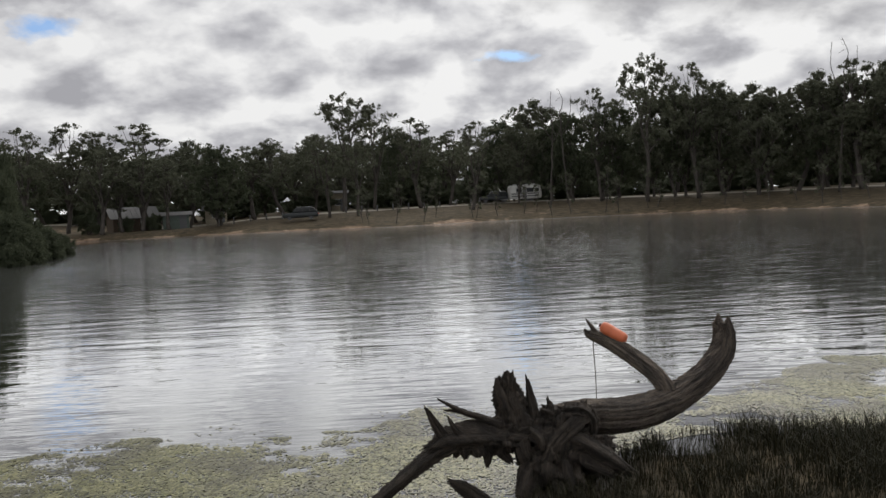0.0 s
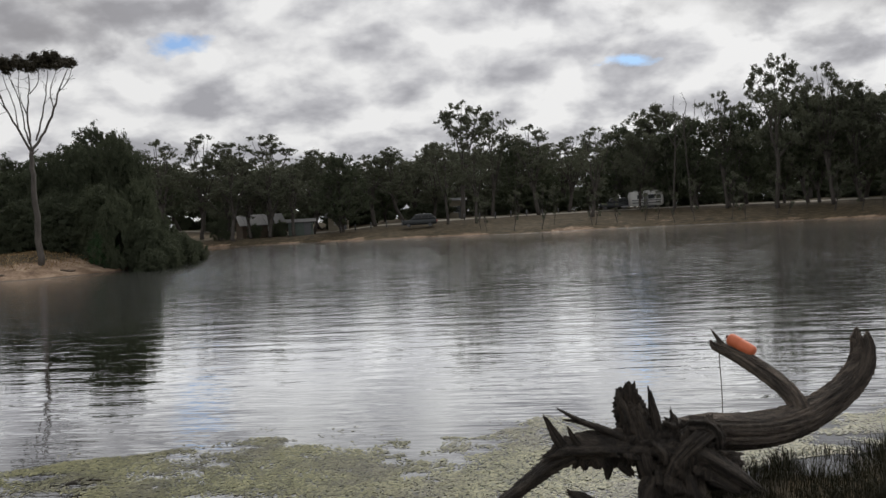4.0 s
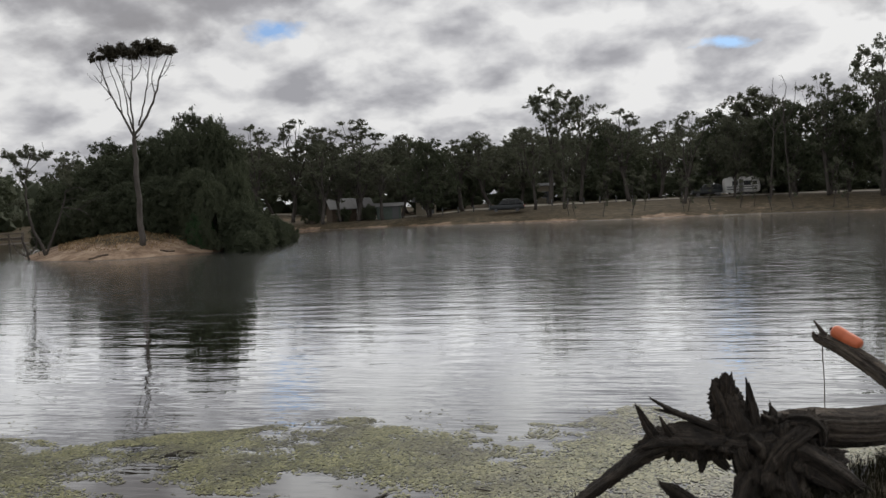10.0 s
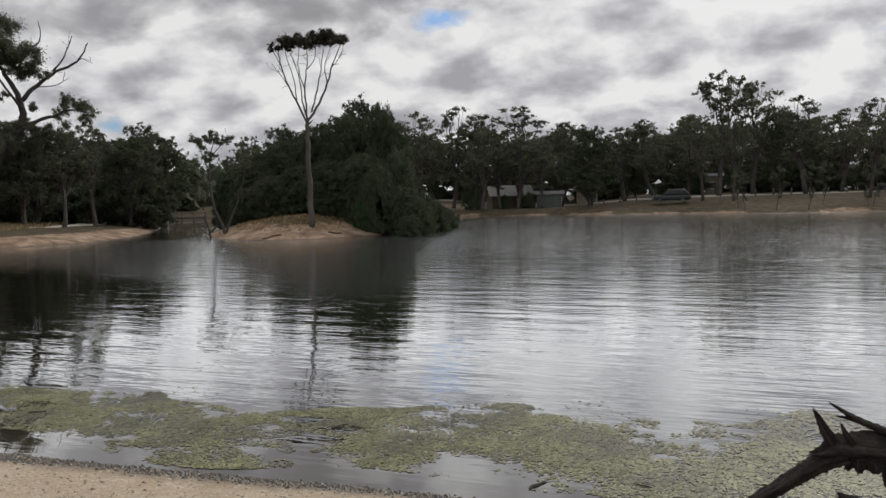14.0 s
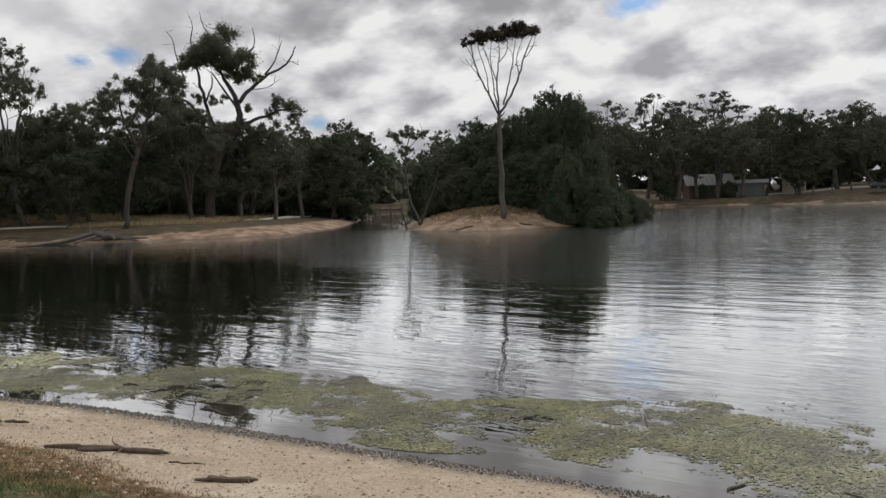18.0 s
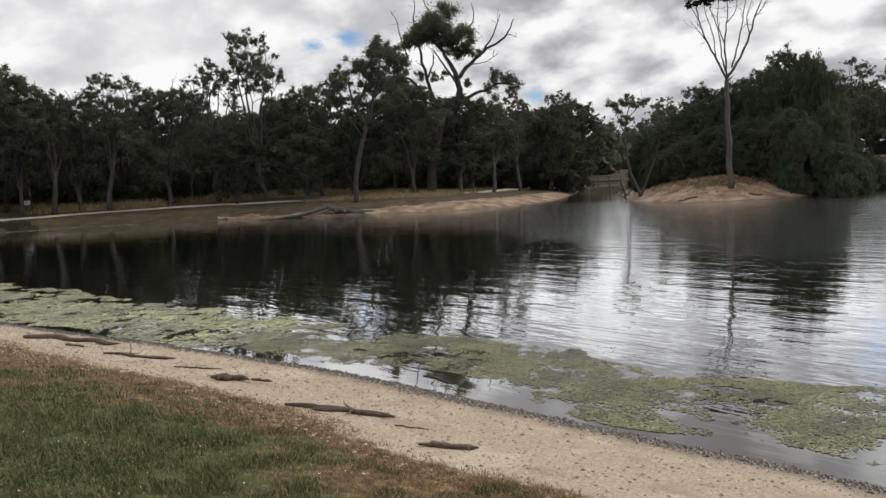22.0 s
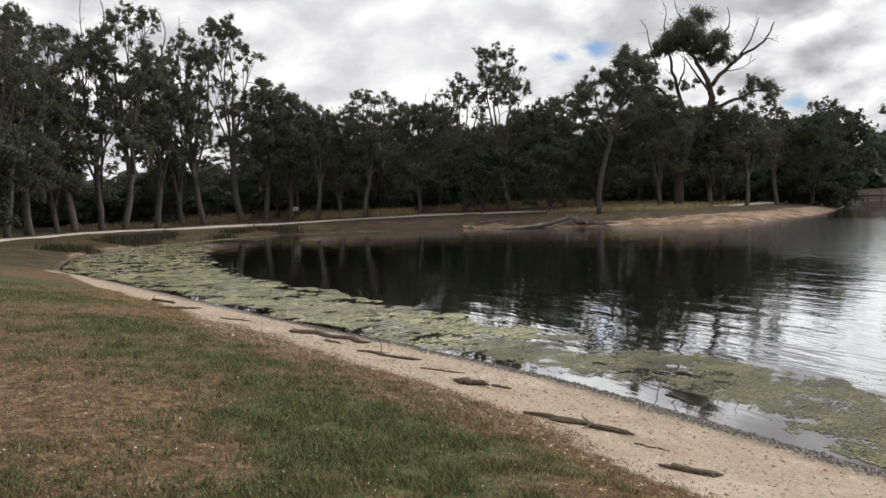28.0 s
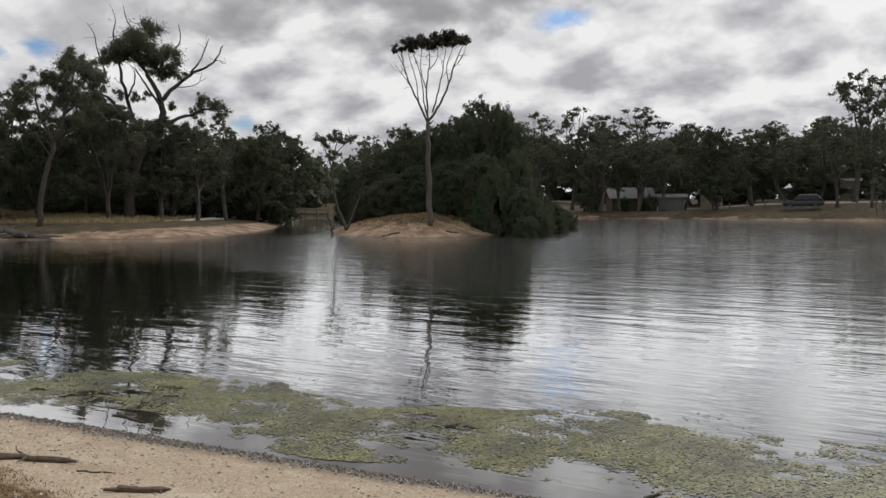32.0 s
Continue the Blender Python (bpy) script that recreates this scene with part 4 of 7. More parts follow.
stand([("far_round", 7.3, 132, 5.0, 4.2), ("far_dense", 1.6, 134, 5.2, 4.0), ("far_dense", -5.4, 138, 5.4, 4.4), ("far_dense", -10.0, 126, 5.6, 4.4), ("far_dense", -13.0, 128, 6.0, 4.6), ("far_dense", -19.8, 126, 6.0, 5), ("far_dense", -25.6, 124, 5.8, 4.8),
       ("far_tall", -33, 112, 7.4, 5), ("far_round", -36, 108, 7, 6)], FAR)
stand([("far_dense", -17.2, 121, 6.4, 4.6), ("far_round", -19.6, 119, 6.9, 4.8), ("far_dense", -22.4, 121, 6.0, 5.0), ("far_round", -25.2, 116, 6.9, 4.8), ("far_dense", -27.0, 117, 6.4, 5.0), ("far_round", -28.8, 112, 7.2, 4.6), ("far_dense", -15.2, 124, 6.2, 4.0), ("far_dense", -12.0, 122, 5.4, 3.6), ("far_dense", -8.6, 128, 5.0, 4.0), ("far_round", -6.4, 126, 5.2, 3.6)], FAR)
stand([("forked", 42.2, 84, 5.3, 3.4), ("dense", 43.6, 86, 4.4, 4.2), ("airy", 45.6, 82, 5.4, 3.6), ("airy", 47.4, 78, 5.0, 3.8), ("tall", 54.0, 84, 7.4, 4.4),
       ("round", 58.8, 78, 6.5, 5.5), ("forked", 62.3, 76, 10.0, 5.2), ("airy", 65.4, 80, 8.2, 4.6), ("wide", 68.6, 74, 6.4, 6.5), ("lean", 72.2, 66, 7.3, 4.6), ("airy", 75.3, 76, 6.4, 4.2), ("round", 77.2, 66, 7.4, 4.8)], LEFT)
stand([("lean", 80.3, 61, 11.9, 5.6), ("airy", 82.6, 62, 11.2, 5.4), ("tall", 85.6, 60, 9.2, 6), ("forked", 87.6, 58, 12.6, 6.4), ("lean", 90.4, 56, 11.6, 6.0), ("airy", 92.8, 60, 12.2, 6.5), ("forked", 95.6, 52, 12.4, 7), ("airy", 98.0, 50, 13.5, 8),
       ("wide", 100.5, 55, 13, 9), ("tall", 104, 52, 14, 9), ("round", 109, 56, 13, 10), ("dense", 49.0, 80, 4.6, 5), ("dense", 52.6, 82, 5.2, 5), ("dense", 61.0, 82, 5.6, 5.4), ("dense", 65.0, 86, 5.0, 5)], LEFT)
stand([("dense", 71.0, 84, 5.4, 5.5), ("dense", 75.0, 88, 5.0, 5), ("dense", 78.0, 84, 5.0, 5), ("dense", 93.5, 80, 4.0, 6), ("dense", 98, 74, 7.5, 8), ("dense", 103, 74, 8, 8)], LEFT)

WOODS = "woods behind the lake"
FILL = ("far_round", "far_dense", "far_dense", "far_tall", "far_airy")
for k in range(48):
    a = 36 + k * 1.65 + RNG.normal() * 0.4
    if a < 41:
        continue
    stand([(FILL[int(RNG.integers(0, 5))], a, RNG.uniform(88, 112), RNG.uniform(3.8, 5.2) + 1.2 * smoothstep(a, 62, 76) - 3.4 * smoothstep(a, 79, 83), RNG.uniform(4.0, 5.6))], WOODS)
for k in range(46):
    a = -36 + k * 1.5 + RNG.normal() * 0.4
    stand([(FILL[int(RNG.integers(0, 5))], a, RNG.uniform(138, 160), RNG.uniform(3.5, 4.7) + 0.9 * smoothstep(-a, 5, 18), RNG.uniform(3.2, 4.6))], WOODS)
for k in range(20):
    a = -33 + k * 2.8 + RNG.normal() * 0.7
    stand([("thicket" if k % 2 else "shrub", a, RNG.uniform(140, 146), RNG.uniform(0.8, 1.7), RNG.uniform(2.8, 4.0))], WOODS)
for k in range(26):
    a = 43.5 + k * 2.2 + RNG.normal() * 0.5
    stand([("thicket" if k % 3 else "shrub", a, RNG.uniform(82, 92), RNG.uniform(0.9, 2.4), RNG.uniform(3.6, 5.6))], WOODS)


def far_woods():
    """The closed wall of bush behind everything."""
    rng = np.random.default_rng(71)
    m = Mesh()
    az = np.radians(rng.uniform(-60, 130, 3400))
    west = smoothstep(np.degrees(az), 34, 44)
    d = (rng.uniform(165, 190, 3400)) * (1 - west) + rng.uniform(118, 138, 3400) * west
    x, y = -np.sin(az) * d, np.cos(az) * d
    top = 11.5 + 2.2 * wave_noise(x, y, 0.11, 72) - 3.0 * west - 2.6 * np.exp(-((np.degrees(az) - 39.5) / 2.6) ** 2) - 5.6 * smoothstep(np.degrees(az), 79, 83)
    z = land_height(x, y) + rng.uniform(0, 1, 3400) ** 0.8 * top
    leaf_quads(m, np.stack([x, y, z], 1), rng.uniform(1.4, 2.6, 3400), np.full(3400, 60), 0.55, 0.8, 0.3, rng)
    leaf_cores(m, np.stack([x, y, z], 1), rng.uniform(0.8, 1.4, 3400), rng, 0.9)
    low = rng.uniform(0.8, 5.5, 520)
    az = np.radians(np.linspace(-60, 130, 520))
    d = 172 * (1 - smoothstep(np.degrees(az), 34, 44)) + 126 * smoothstep(np.degrees(az), 34, 44)
    leaf_cores(m, np.stack([-np.sin(az) * d, np.cos(az) * d, land_height(-np.sin(az) * d, np.cos(az) * d) + low], 1), rng.uniform(1.8, 2.8, 520), rng, 1.0)
    tagged(mesh_ob("far_woods", m, LEAF_DARK), "dark closed wall of bush behind the lake", "woods", kind="stuff")


far_woods()
ISLE = "trees on the island"
stand([("bush", 27.4, 66, 6.7, 3.4), ("bush", 29.4, 67, 5.9, 4.0), ("bush", 31.4, 69, 5.2, 4.0), ("bush", 33.6, 71, 4.3, 4.2), ("bush", 26.4, 65, 5.5, 2.8), ("bush", 35.4, 74, 3.4, 4.0), ("bush", 37.0, 80, 2.6, 3.4), ("bush", 28.6, 62, 3.4, 4.2), ("bush", 30.6, 63.5, 2.9, 4.2), ("bush", 32.8, 66, 2.6, 4.2),
       ("bush", 34.6, 68, 2.0, 3.8), ("dense", 30.2, 72, 6.0, 4.4), ("dense", 33.0, 74, 5.0, 4.4), ("dense", 28.0, 70, 6.8, 4.0), ("bush", 36.0, 70, 1.2, 3.2), ("far_airy", 36.2, 92, 4.4, 3.0), ("far_dense", 34.5, 92, 3.6, 4.5), ("green_bush", 28.5, 56.5, 0.5, 2.2)], ISLE)
# the low outer bushes hang over the water
for az, d, el, wid in ((26.3, 61.0, 3.6, 2.6), (25.4, 63.5, 1.6, 2.2), (24.7, 66.0, 0.6, 2.2), (24.0, 69.0, 0.1, 2.2), (25.9, 58.5, 1.0, 2.8), (25.3, 59.0, 0.4, 2.4), (24.8, 61.0, 0.1, 2.2), (27.6, 59.5, 2.4, 3.2), (23.2, 71.0, -0.5, 2.2), (24.0, 64.0, -0.1, 2.6), (23.6, 67.0, -0.8, 1.8), (24.8, 58.5, -0.7, 2.0), (25.6, 56.5, -0.9, 2.0)):
    x, y = by_angle(az, d)
    z = max(ground_z(x, y), -0.05)
    plant("bush", x, y, d * radians(wid) / 6.0, (2.4 + d * math.tan(radians(el)) - z) / 5.9, RNG.uniform(0, 6.28), ISLE, ground_z(x, y) - z + 0.1)
# more of the tall stand at the path's end
stand([("tall", 88.9, 66, 11.0, 5.5), ("round", 91.4, 64, 7.6, 6), ("airy", 94.2, 58, 11.4, 6), ("tall", 97.2, 58, 10.0, 6), ("dense", 96.0, 62, 5.0, 7), ("dense", 91.6, 72, 3.6, 4), ("dense", 85.0, 80, 2.6, 4), ("round", 84.0, 68, 7.4, 6), ("tall", 78.8, 70, 8.2, 5), ("dense", 60.0, 70, 3.6, 4.6),
       ("round", 52.6, 72, 6.2, 6), ("round", 49.6, 76, 5.4, 6), ("dense", 56.8, 74, 4.4, 5), ("dense", 64.4, 72, 3.4, 4.2), ("round", 73.8, 74, 6.0, 5), ("forked", 99.6, 46, 13.5, 9), ("wide", 93.2, 54, 7.6, 7)], LEFT)
for a in np.arange(112, 325, 14):
    stand([(("far_round", "far_tall", "far_dense")[int(a) % 3], a, RNG.uniform(48, 75), RNG.uniform(9, 13), 9)], "trees behind the standing point")
for k in range(26):
    a = -29 + k * 1.33 + RNG.normal() * 0.4
    x, y = by_angle(a, 100)
    d = 90.0
    while shore_distance([by_angle(a, d)[0]], [by_angle(a, d)[1]])[0] < 0.3 and d < 135:
        d += 0.5
    stand([("sapling", a, d + RNG.uniform(0, 5), RNG.uniform(0.9, 2.6), RNG.uniform(0.9, 1.7))], "saplings along the far shore")

# ---- trees of their own shape ----
def facing(x, y):
    """A pose at a place on the ground whose x axis runs across the line from the standing point."""
    a = math.atan2(-x, y)
    return Matrix.Translation((x, y, ground_z(x, y) - 0.1)) @ Matrix.Rotation(a, 4, "Z")


def limb_tree(name, x, y, limbs, clumps, bark, leaf, label, category, leaf_size=0.15, cover=1.5, seed=1, depth=0.8, flat=0.6):
    """A tree from its limbs: (start radius, end radius, points across and up); clumps: across, up, radius."""
    rng = np.random.default_rng(seed)
    ob = new(name)
    ob.matrix_basis = facing(x, y)
    trunk = None
    for k, (r0, r1, pts) in enumerate(limbs):
        m = Mesh()
        off = 0.0 if k == 0 else rng.normal() * depth
        p3 = [(u, off * min(1, i / 2.0) + rng.normal() * 0.06, h) for i, (u, h) in enumerate(pts)]
        p3 = spline(p3, 4)
        n = len(p3)
        p3[1:-1] += rng.normal(size=(n - 2, 3)) * min(r1 * 0.9, 0.05)
        m.tube(p3, np.linspace(r0, r1, n), 10 if r0 > 0.12 else 5, 0.06, rng)
        for _ in range(3 if r0 < 0.2 else 1):
            i = int(rng.integers(n // 2, n - 1))
            q, _e = bend(p3[i], unit(p3[i + 1] - p3[i] + rng.normal(size=3) * 0.6), rng.uniform(0.5, 1.3), 4, rng, 0.25, 0.05)
            m.tube(q, np.linspace(r1 * 0.8, 0.012, 5), 4)
        if k == 0:
            trunk = part("trunk", m, bark, ob, smooth=True)
        else:
            part("limb", m, bark, ob, smooth=True)
    if clumps:
        c = [(u, rng.normal() * depth, h) for u, h, r in clumps]
        m = Mesh()
        rad = np.array([r for _, _, r in clumps])
        clump_leaves(m, c, rad * 1.15, leaf_size, rng, cover, flat, 10)
        part("crown", m, leaf, ob)
    return tagged(ob, label, category)


x, y = by_angle(32.1, 58)
limb_tree("gum_tree", x, y, [
    (0.20, 0.12, [(0, 0.00), (-0.1, 3.18), (-0.12, 5.62), (-0.1, 7.10)]),
    (0.085, 0.025, [(-0.1, 7.00), (-0.7, 8.27), (-1.3, 9.54), (-1.75, 11.02), (-1.9, 11.77)]),
    (0.06, 0.02, [(-0.2, 7.53), (-0.4, 8.48), (-0.6, 10.18), (-1.1, 11.66)]),
    (0.075, 0.02, [(-0.1, 7.21), (-0.2, 9.22), (0.0, 10.71), (0.0, 12.08)]),
    (0.10, 0.025, [(-0.1, 7.10), (0.5, 7.95), (1.3, 9.65), (1.65, 10.81), (2.2, 12.08)]),
    (0.06, 0.02, [(0.2, 7.74), (0.6, 9.22), (0.9, 10.60), (1.1, 12.08)]),
    (0.04, 0.015, [(-0.75, 8.37), (-0.9, 9.86), (-1.3, 11.24), (-1.4, 11.87)]), (0.04, 0.015, [(-0.2, 9.22), (-0.6, 10.71), (-0.5, 11.98)]), (0.04, 0.015, [(1.3, 9.65), (1.2, 10.92), (1.6, 12.19)]),
    (0.03, 0.012, [(1.6, 10.71), (2.1, 11.24), (2.5, 12.19)]), (0.03, 0.012, [(-1.3, 9.54), (-1.9, 10.39), (-2.3, 10.92)]), (0.035, 0.012, [(0.0, 10.60), (0.5, 11.34), (0.6, 12.19)]), (0.03, 0.01, [(-1.7, 10.81), (-2.1, 11.55), (-2.2, 11.98)])],
    [(-2.0, 12.03, 0.4), (-1.5, 12.24, 0.6), (-0.9, 12.30, 0.65), (-0.3, 12.35, 0.6), (0.2, 12.46, 0.7), (0.8, 12.61, 0.75), (1.3, 12.72, 0.7), (1.8, 12.77, 0.65), (2.3, 12.67, 0.5), (-0.6, 12.51, 0.5), (0.5, 12.77, 0.5), (1.5, 12.93, 0.45), (2.5, 12.40, 0.3), (-2.3, 11.87, 0.25), (1.9, 12.30, 0.4), (-1.2, 11.98, 0.4), (0.0, 12.08, 0.4)],
    BARK_PALE, LEAF_BROWN, "tall slender gum tree with bare forked limbs and a flat canopy", "tree", 0.11, 1.7, 5, 0.45, 0.7)
x, y = by_angle(51.7, 75)
limb_tree("gum_tree", x, y, [
    (0.45, 0.34, [(0.2, 0), (0.5, 2.6), (1.1, 5.2), (2.4, 7.1), (2.8, 7.5)]),
    (0.20, 0.06, [(0.7, 4.8), (0.2, 7.2), (-0.1, 9.0), (-1.4, 10.3), (-2.4, 10.8)]),
    (0.32, 0.10, [(2.8, 7.2), (3.1, 9.0), (2.8, 10.5), (2.0, 12.1), (1.1, 13.2)]),
    (0.22, 0.08, [(2.0, 7.0), (0.7, 8.6), (0.0, 11.5), (-0.3, 13.4)]),
    (0.20, 0.04, [(3.1, 10.0), (4.1, 11.1), (5.7, 12.4), (7.3, 13.3), (8.1, 14.8)]),
    (0.09, 0.025, [(5.4, 12.3), (6.3, 13.6), (7.0, 15.4)]), (0.10, 0.025, [(2.9, 12.4), (3.7, 13.9), (4.6, 14.8), (4.5, 16.3)]),
    (0.16, 0.04, [(3.2, 8.1), (4.9, 8.7), (6.5, 9.3), (8.0, 9.2)]), (0.08, 0.02, [(1.2, 13.2), (0.9, 15.4), (0.4, 16.6), (0.2, 17.6)]),
    (0.07, 0.02, [(-0.3, 13.4), (-0.6, 15.1), (-0.4, 16.0), (-0.6, 17.0)]), (0.07, 0.018, [(-1.2, 11.8), (-1.8, 13.6), (-2.0, 14.8), (-2.5, 15.6)]), (0.05, 0.015, [(1.4, 13.6), (1.7, 15.1), (1.9, 16.2)]),
    (0.05, 0.015, [(7.2, 13.2), (7.6, 13.5), (8.4, 13.2)]), (0.05, 0.015, [(4.1, 11.1), (5.4, 11.2), (6.6, 11.9)]), (0.12, 0.04, [(2.2, 7.0), (0.2, 8.0), (-1.6, 8.8), (-3.0, 8.9)]),
    (0.12, 0.03, [(3.0, 9.4), (1.9, 11.0), (1.3, 12.0), (0.9, 12.6)]), (0.10, 0.03, [(0.3, 10.0), (0.9, 11.2), (1.0, 12.4)])],
    [(-1.1, 13.6, 1.2), (0.0, 14.5, 1.4), (0.8, 14.8, 1.4), (1.8, 14.5, 1.5), (2.8, 13.8, 1.4), (3.7, 13.1, 1.2), (4.1, 12.3, 0.9), (2.8, 12.9, 1.2), (0.9, 13.7, 1.3), (-0.7, 13.1, 1.0), (1.8, 13.4, 1.2), (0.1, 13.6, 1.1), (3.2, 12.3, 0.8),
     (7.1, 9.6, 0.9), (8.2, 9.3, 0.8), (6.4, 10.1, 0.8), (5.7, 9.1, 0.6), (7.7, 8.7, 0.6), (-2.5, 11.7, 0.9), (-1.6, 11.1, 0.8), (-3.0, 12.4, 1.0), (-3.8, 12.8, 0.9), (-2.9, 9.2, 1.0), (-0.4, 10.2, 0.6), (0.9, 10.0, 0.5), (5.8, 7.4, 1.0), (4.5, 7.7, 0.8), (1.9, 10.4, 0.5), (-3.6, 8.2, 1.1), (3.8, 9.4, 0.5)],
    BARK_BLACK, LEAF_GUM, "big old gum tree with dead bare upper limbs", "tree", 0.14, 1.25, 6, 0.9, 0.85)
x, y = by_angle(55.9, 66)
limb_tree("gum_tree", x, y, [
    (0.19, 0.13, [(-0.9, 0), (-0.6, 2.9), (0.0, 5.0), (0.4, 6.1)]), (0.13, 0.04, [(0.3, 6.0), (-0.4, 7.4), (-0.8, 8.8), (-0.9, 9.9)]), (0.14, 0.04, [(0.4, 6.1), (1.0, 8.0), (1.4, 9.6), (1.7, 11.4)]),
    (0.09, 0.03, [(1.0, 8.0), (2.0, 9.0), (2.8, 10.0)]), (0.08, 0.03, [(-0.4, 7.4), (0.4, 8.8), (0.6, 9.8)]), (0.07, 0.02, [(0.0, 5.0), (-1.0, 6.6), (-1.6, 7.6)]), (0.07, 0.02, [(0.5, 6.2), (1.5, 6.9), (2.2, 7.3)])],
    [(-1.5, 9.8, 0.9), (-0.7, 10.2, 1.0), (0.4, 10.0, 1.0), (1.2, 10.6, 1.1), (2.1, 10.9, 1.1), (1.7, 11.8, 1.0), (3.0, 10.5, 1.0), (2.5, 9.4, 0.9), (0.6, 9.0, 0.9), (-1.3, 8.9, 0.9), (-0.2, 7.9, 0.8), (1.5, 7.6, 0.9), (-1.5, 7.7, 0.8), (2.6, 8.0, 0.9), (-2.0, 9.1, 0.7), (1.3, 8.8, 0.9), (2.6, 11.6, 0.7)],
    BARK_BLACK, LEAF_GUM, "gum tree with a long trunk and full crown", "tree", 0.14, 1.2, 16, 1.0, 0.85)
x, y = by_angle(37.7, 62)
limb_tree("leaning_tree", x, y, [
    (0.12, 0.06, [(0, 0), (-0.5, 1.4), (-0.9, 3.2), (-1.0, 4.8)]), (0.06, 0.02, [(-1.0, 4.6), (-0.8, 5.8), (-0.5, 6.9)]), (0.05, 0.015, [(-1.0, 4.6), (-1.4, 5.6), (-1.7, 6.6)]), (0.04, 0.012, [(-0.8, 5.6), (-0.2, 6.2), (0.3, 6.8)]), (0.09, 0.03, [(0, 0.1), (0.6, 1.6), (1.1, 3.0), (1.5, 4.4)]),
    (0.04, 0.012, [(1.2, 3.2), (2.2, 3.0), (2.9, 2.4)]), (0.03, 0.01, [(2.1, 3.0), (2.8, 3.4), (3.4, 3.9)]), (0.03, 0.01, [(1.4, 4.2), (2.2, 4.5), (2.8, 4.2)])],
    [(-0.9, 6.7, 0.6), (-0.2, 6.6, 0.5), (-1.5, 6.3, 0.6), (-1.8, 6.7, 0.45), (0.4, 6.6, 0.45), (1.3, 5.6, 0.4), (-1.2, 5.4, 0.5), (-0.6, 7.1, 0.4), (-1.4, 3.6, 0.5), (-0.7, 5.7, 0.4), (1.6, 5.0, 0.4), (-1.7, 2.6, 0.4)],
    BARK_DARK, LEAF_GUM, "leaning half-dead tree at the island's sandy tip", "tree", 0.12, 1.3, 7, 0.3, 0.7)
x, y = by_angle(38.6, 63.5)
limb_tree("dead_stump", x, y, [(0.08, 0.05, [(0, 0), (-0.25, 0.8), (-0.45, 1.7)]), (0.06, 0.02, [(-0.1, 0.4), (0.4, 0.9), (0.5, 1.5)]), (0.05, 0.02, [(-0.2, 0.3), (-0.8, 0.8), (-1.1, 1.6)])], [], BARK_DARK, LEAF_GUM, "dead dark stump standing at the water's edge", "stump", seed=8)
for az, d, h, lean, g in ((-8.5, 118, 14.2, 0.06, 1), (-9.6, 120, 16.0, -0.05, 1), (-26.2, 111, 18.0, 0.10, 1), (67.2, 84, 11.8, 0.03, 1), (76.6, 82, 11.8, -0.04, 1), (74.4, 88, 11.0, 0.05, 1), (88.9, 76, 19.5, 0.08, 1), (84.2, 77, 18.5, -0.07, 1)):
    x, y = by_angle(az, d)
    limb_tree("dead_tree", x, y, [(0.13, 0.06, [(0, 0), (lean * 4, h * 0.3), (lean * 9, h * 0.6), (lean * 10, h * 0.82)]), (0.08, 0.02, [(lean * 9, h * 0.6), (lean * 9 + 1.2, h * 0.75), (lean * 9 + 1.5, h * 0.95)]),
                                 (0.07, 0.02, [(lean * 9, h * 0.62), (lean * 9 - 1.3, h * 0.8), (lean * 9 - 1.2, h * 0.98)]), (0.06, 0.02, [(lean * 10, h * 0.8), (lean * 10 + 0.4, h * 0.9), (lean * 10 - 0.2, h)])], [], BARK_DARK, LEAF_GUM, "bare dead tree standing among the gums", "dead tree", seed=int(az * 3) % 50)

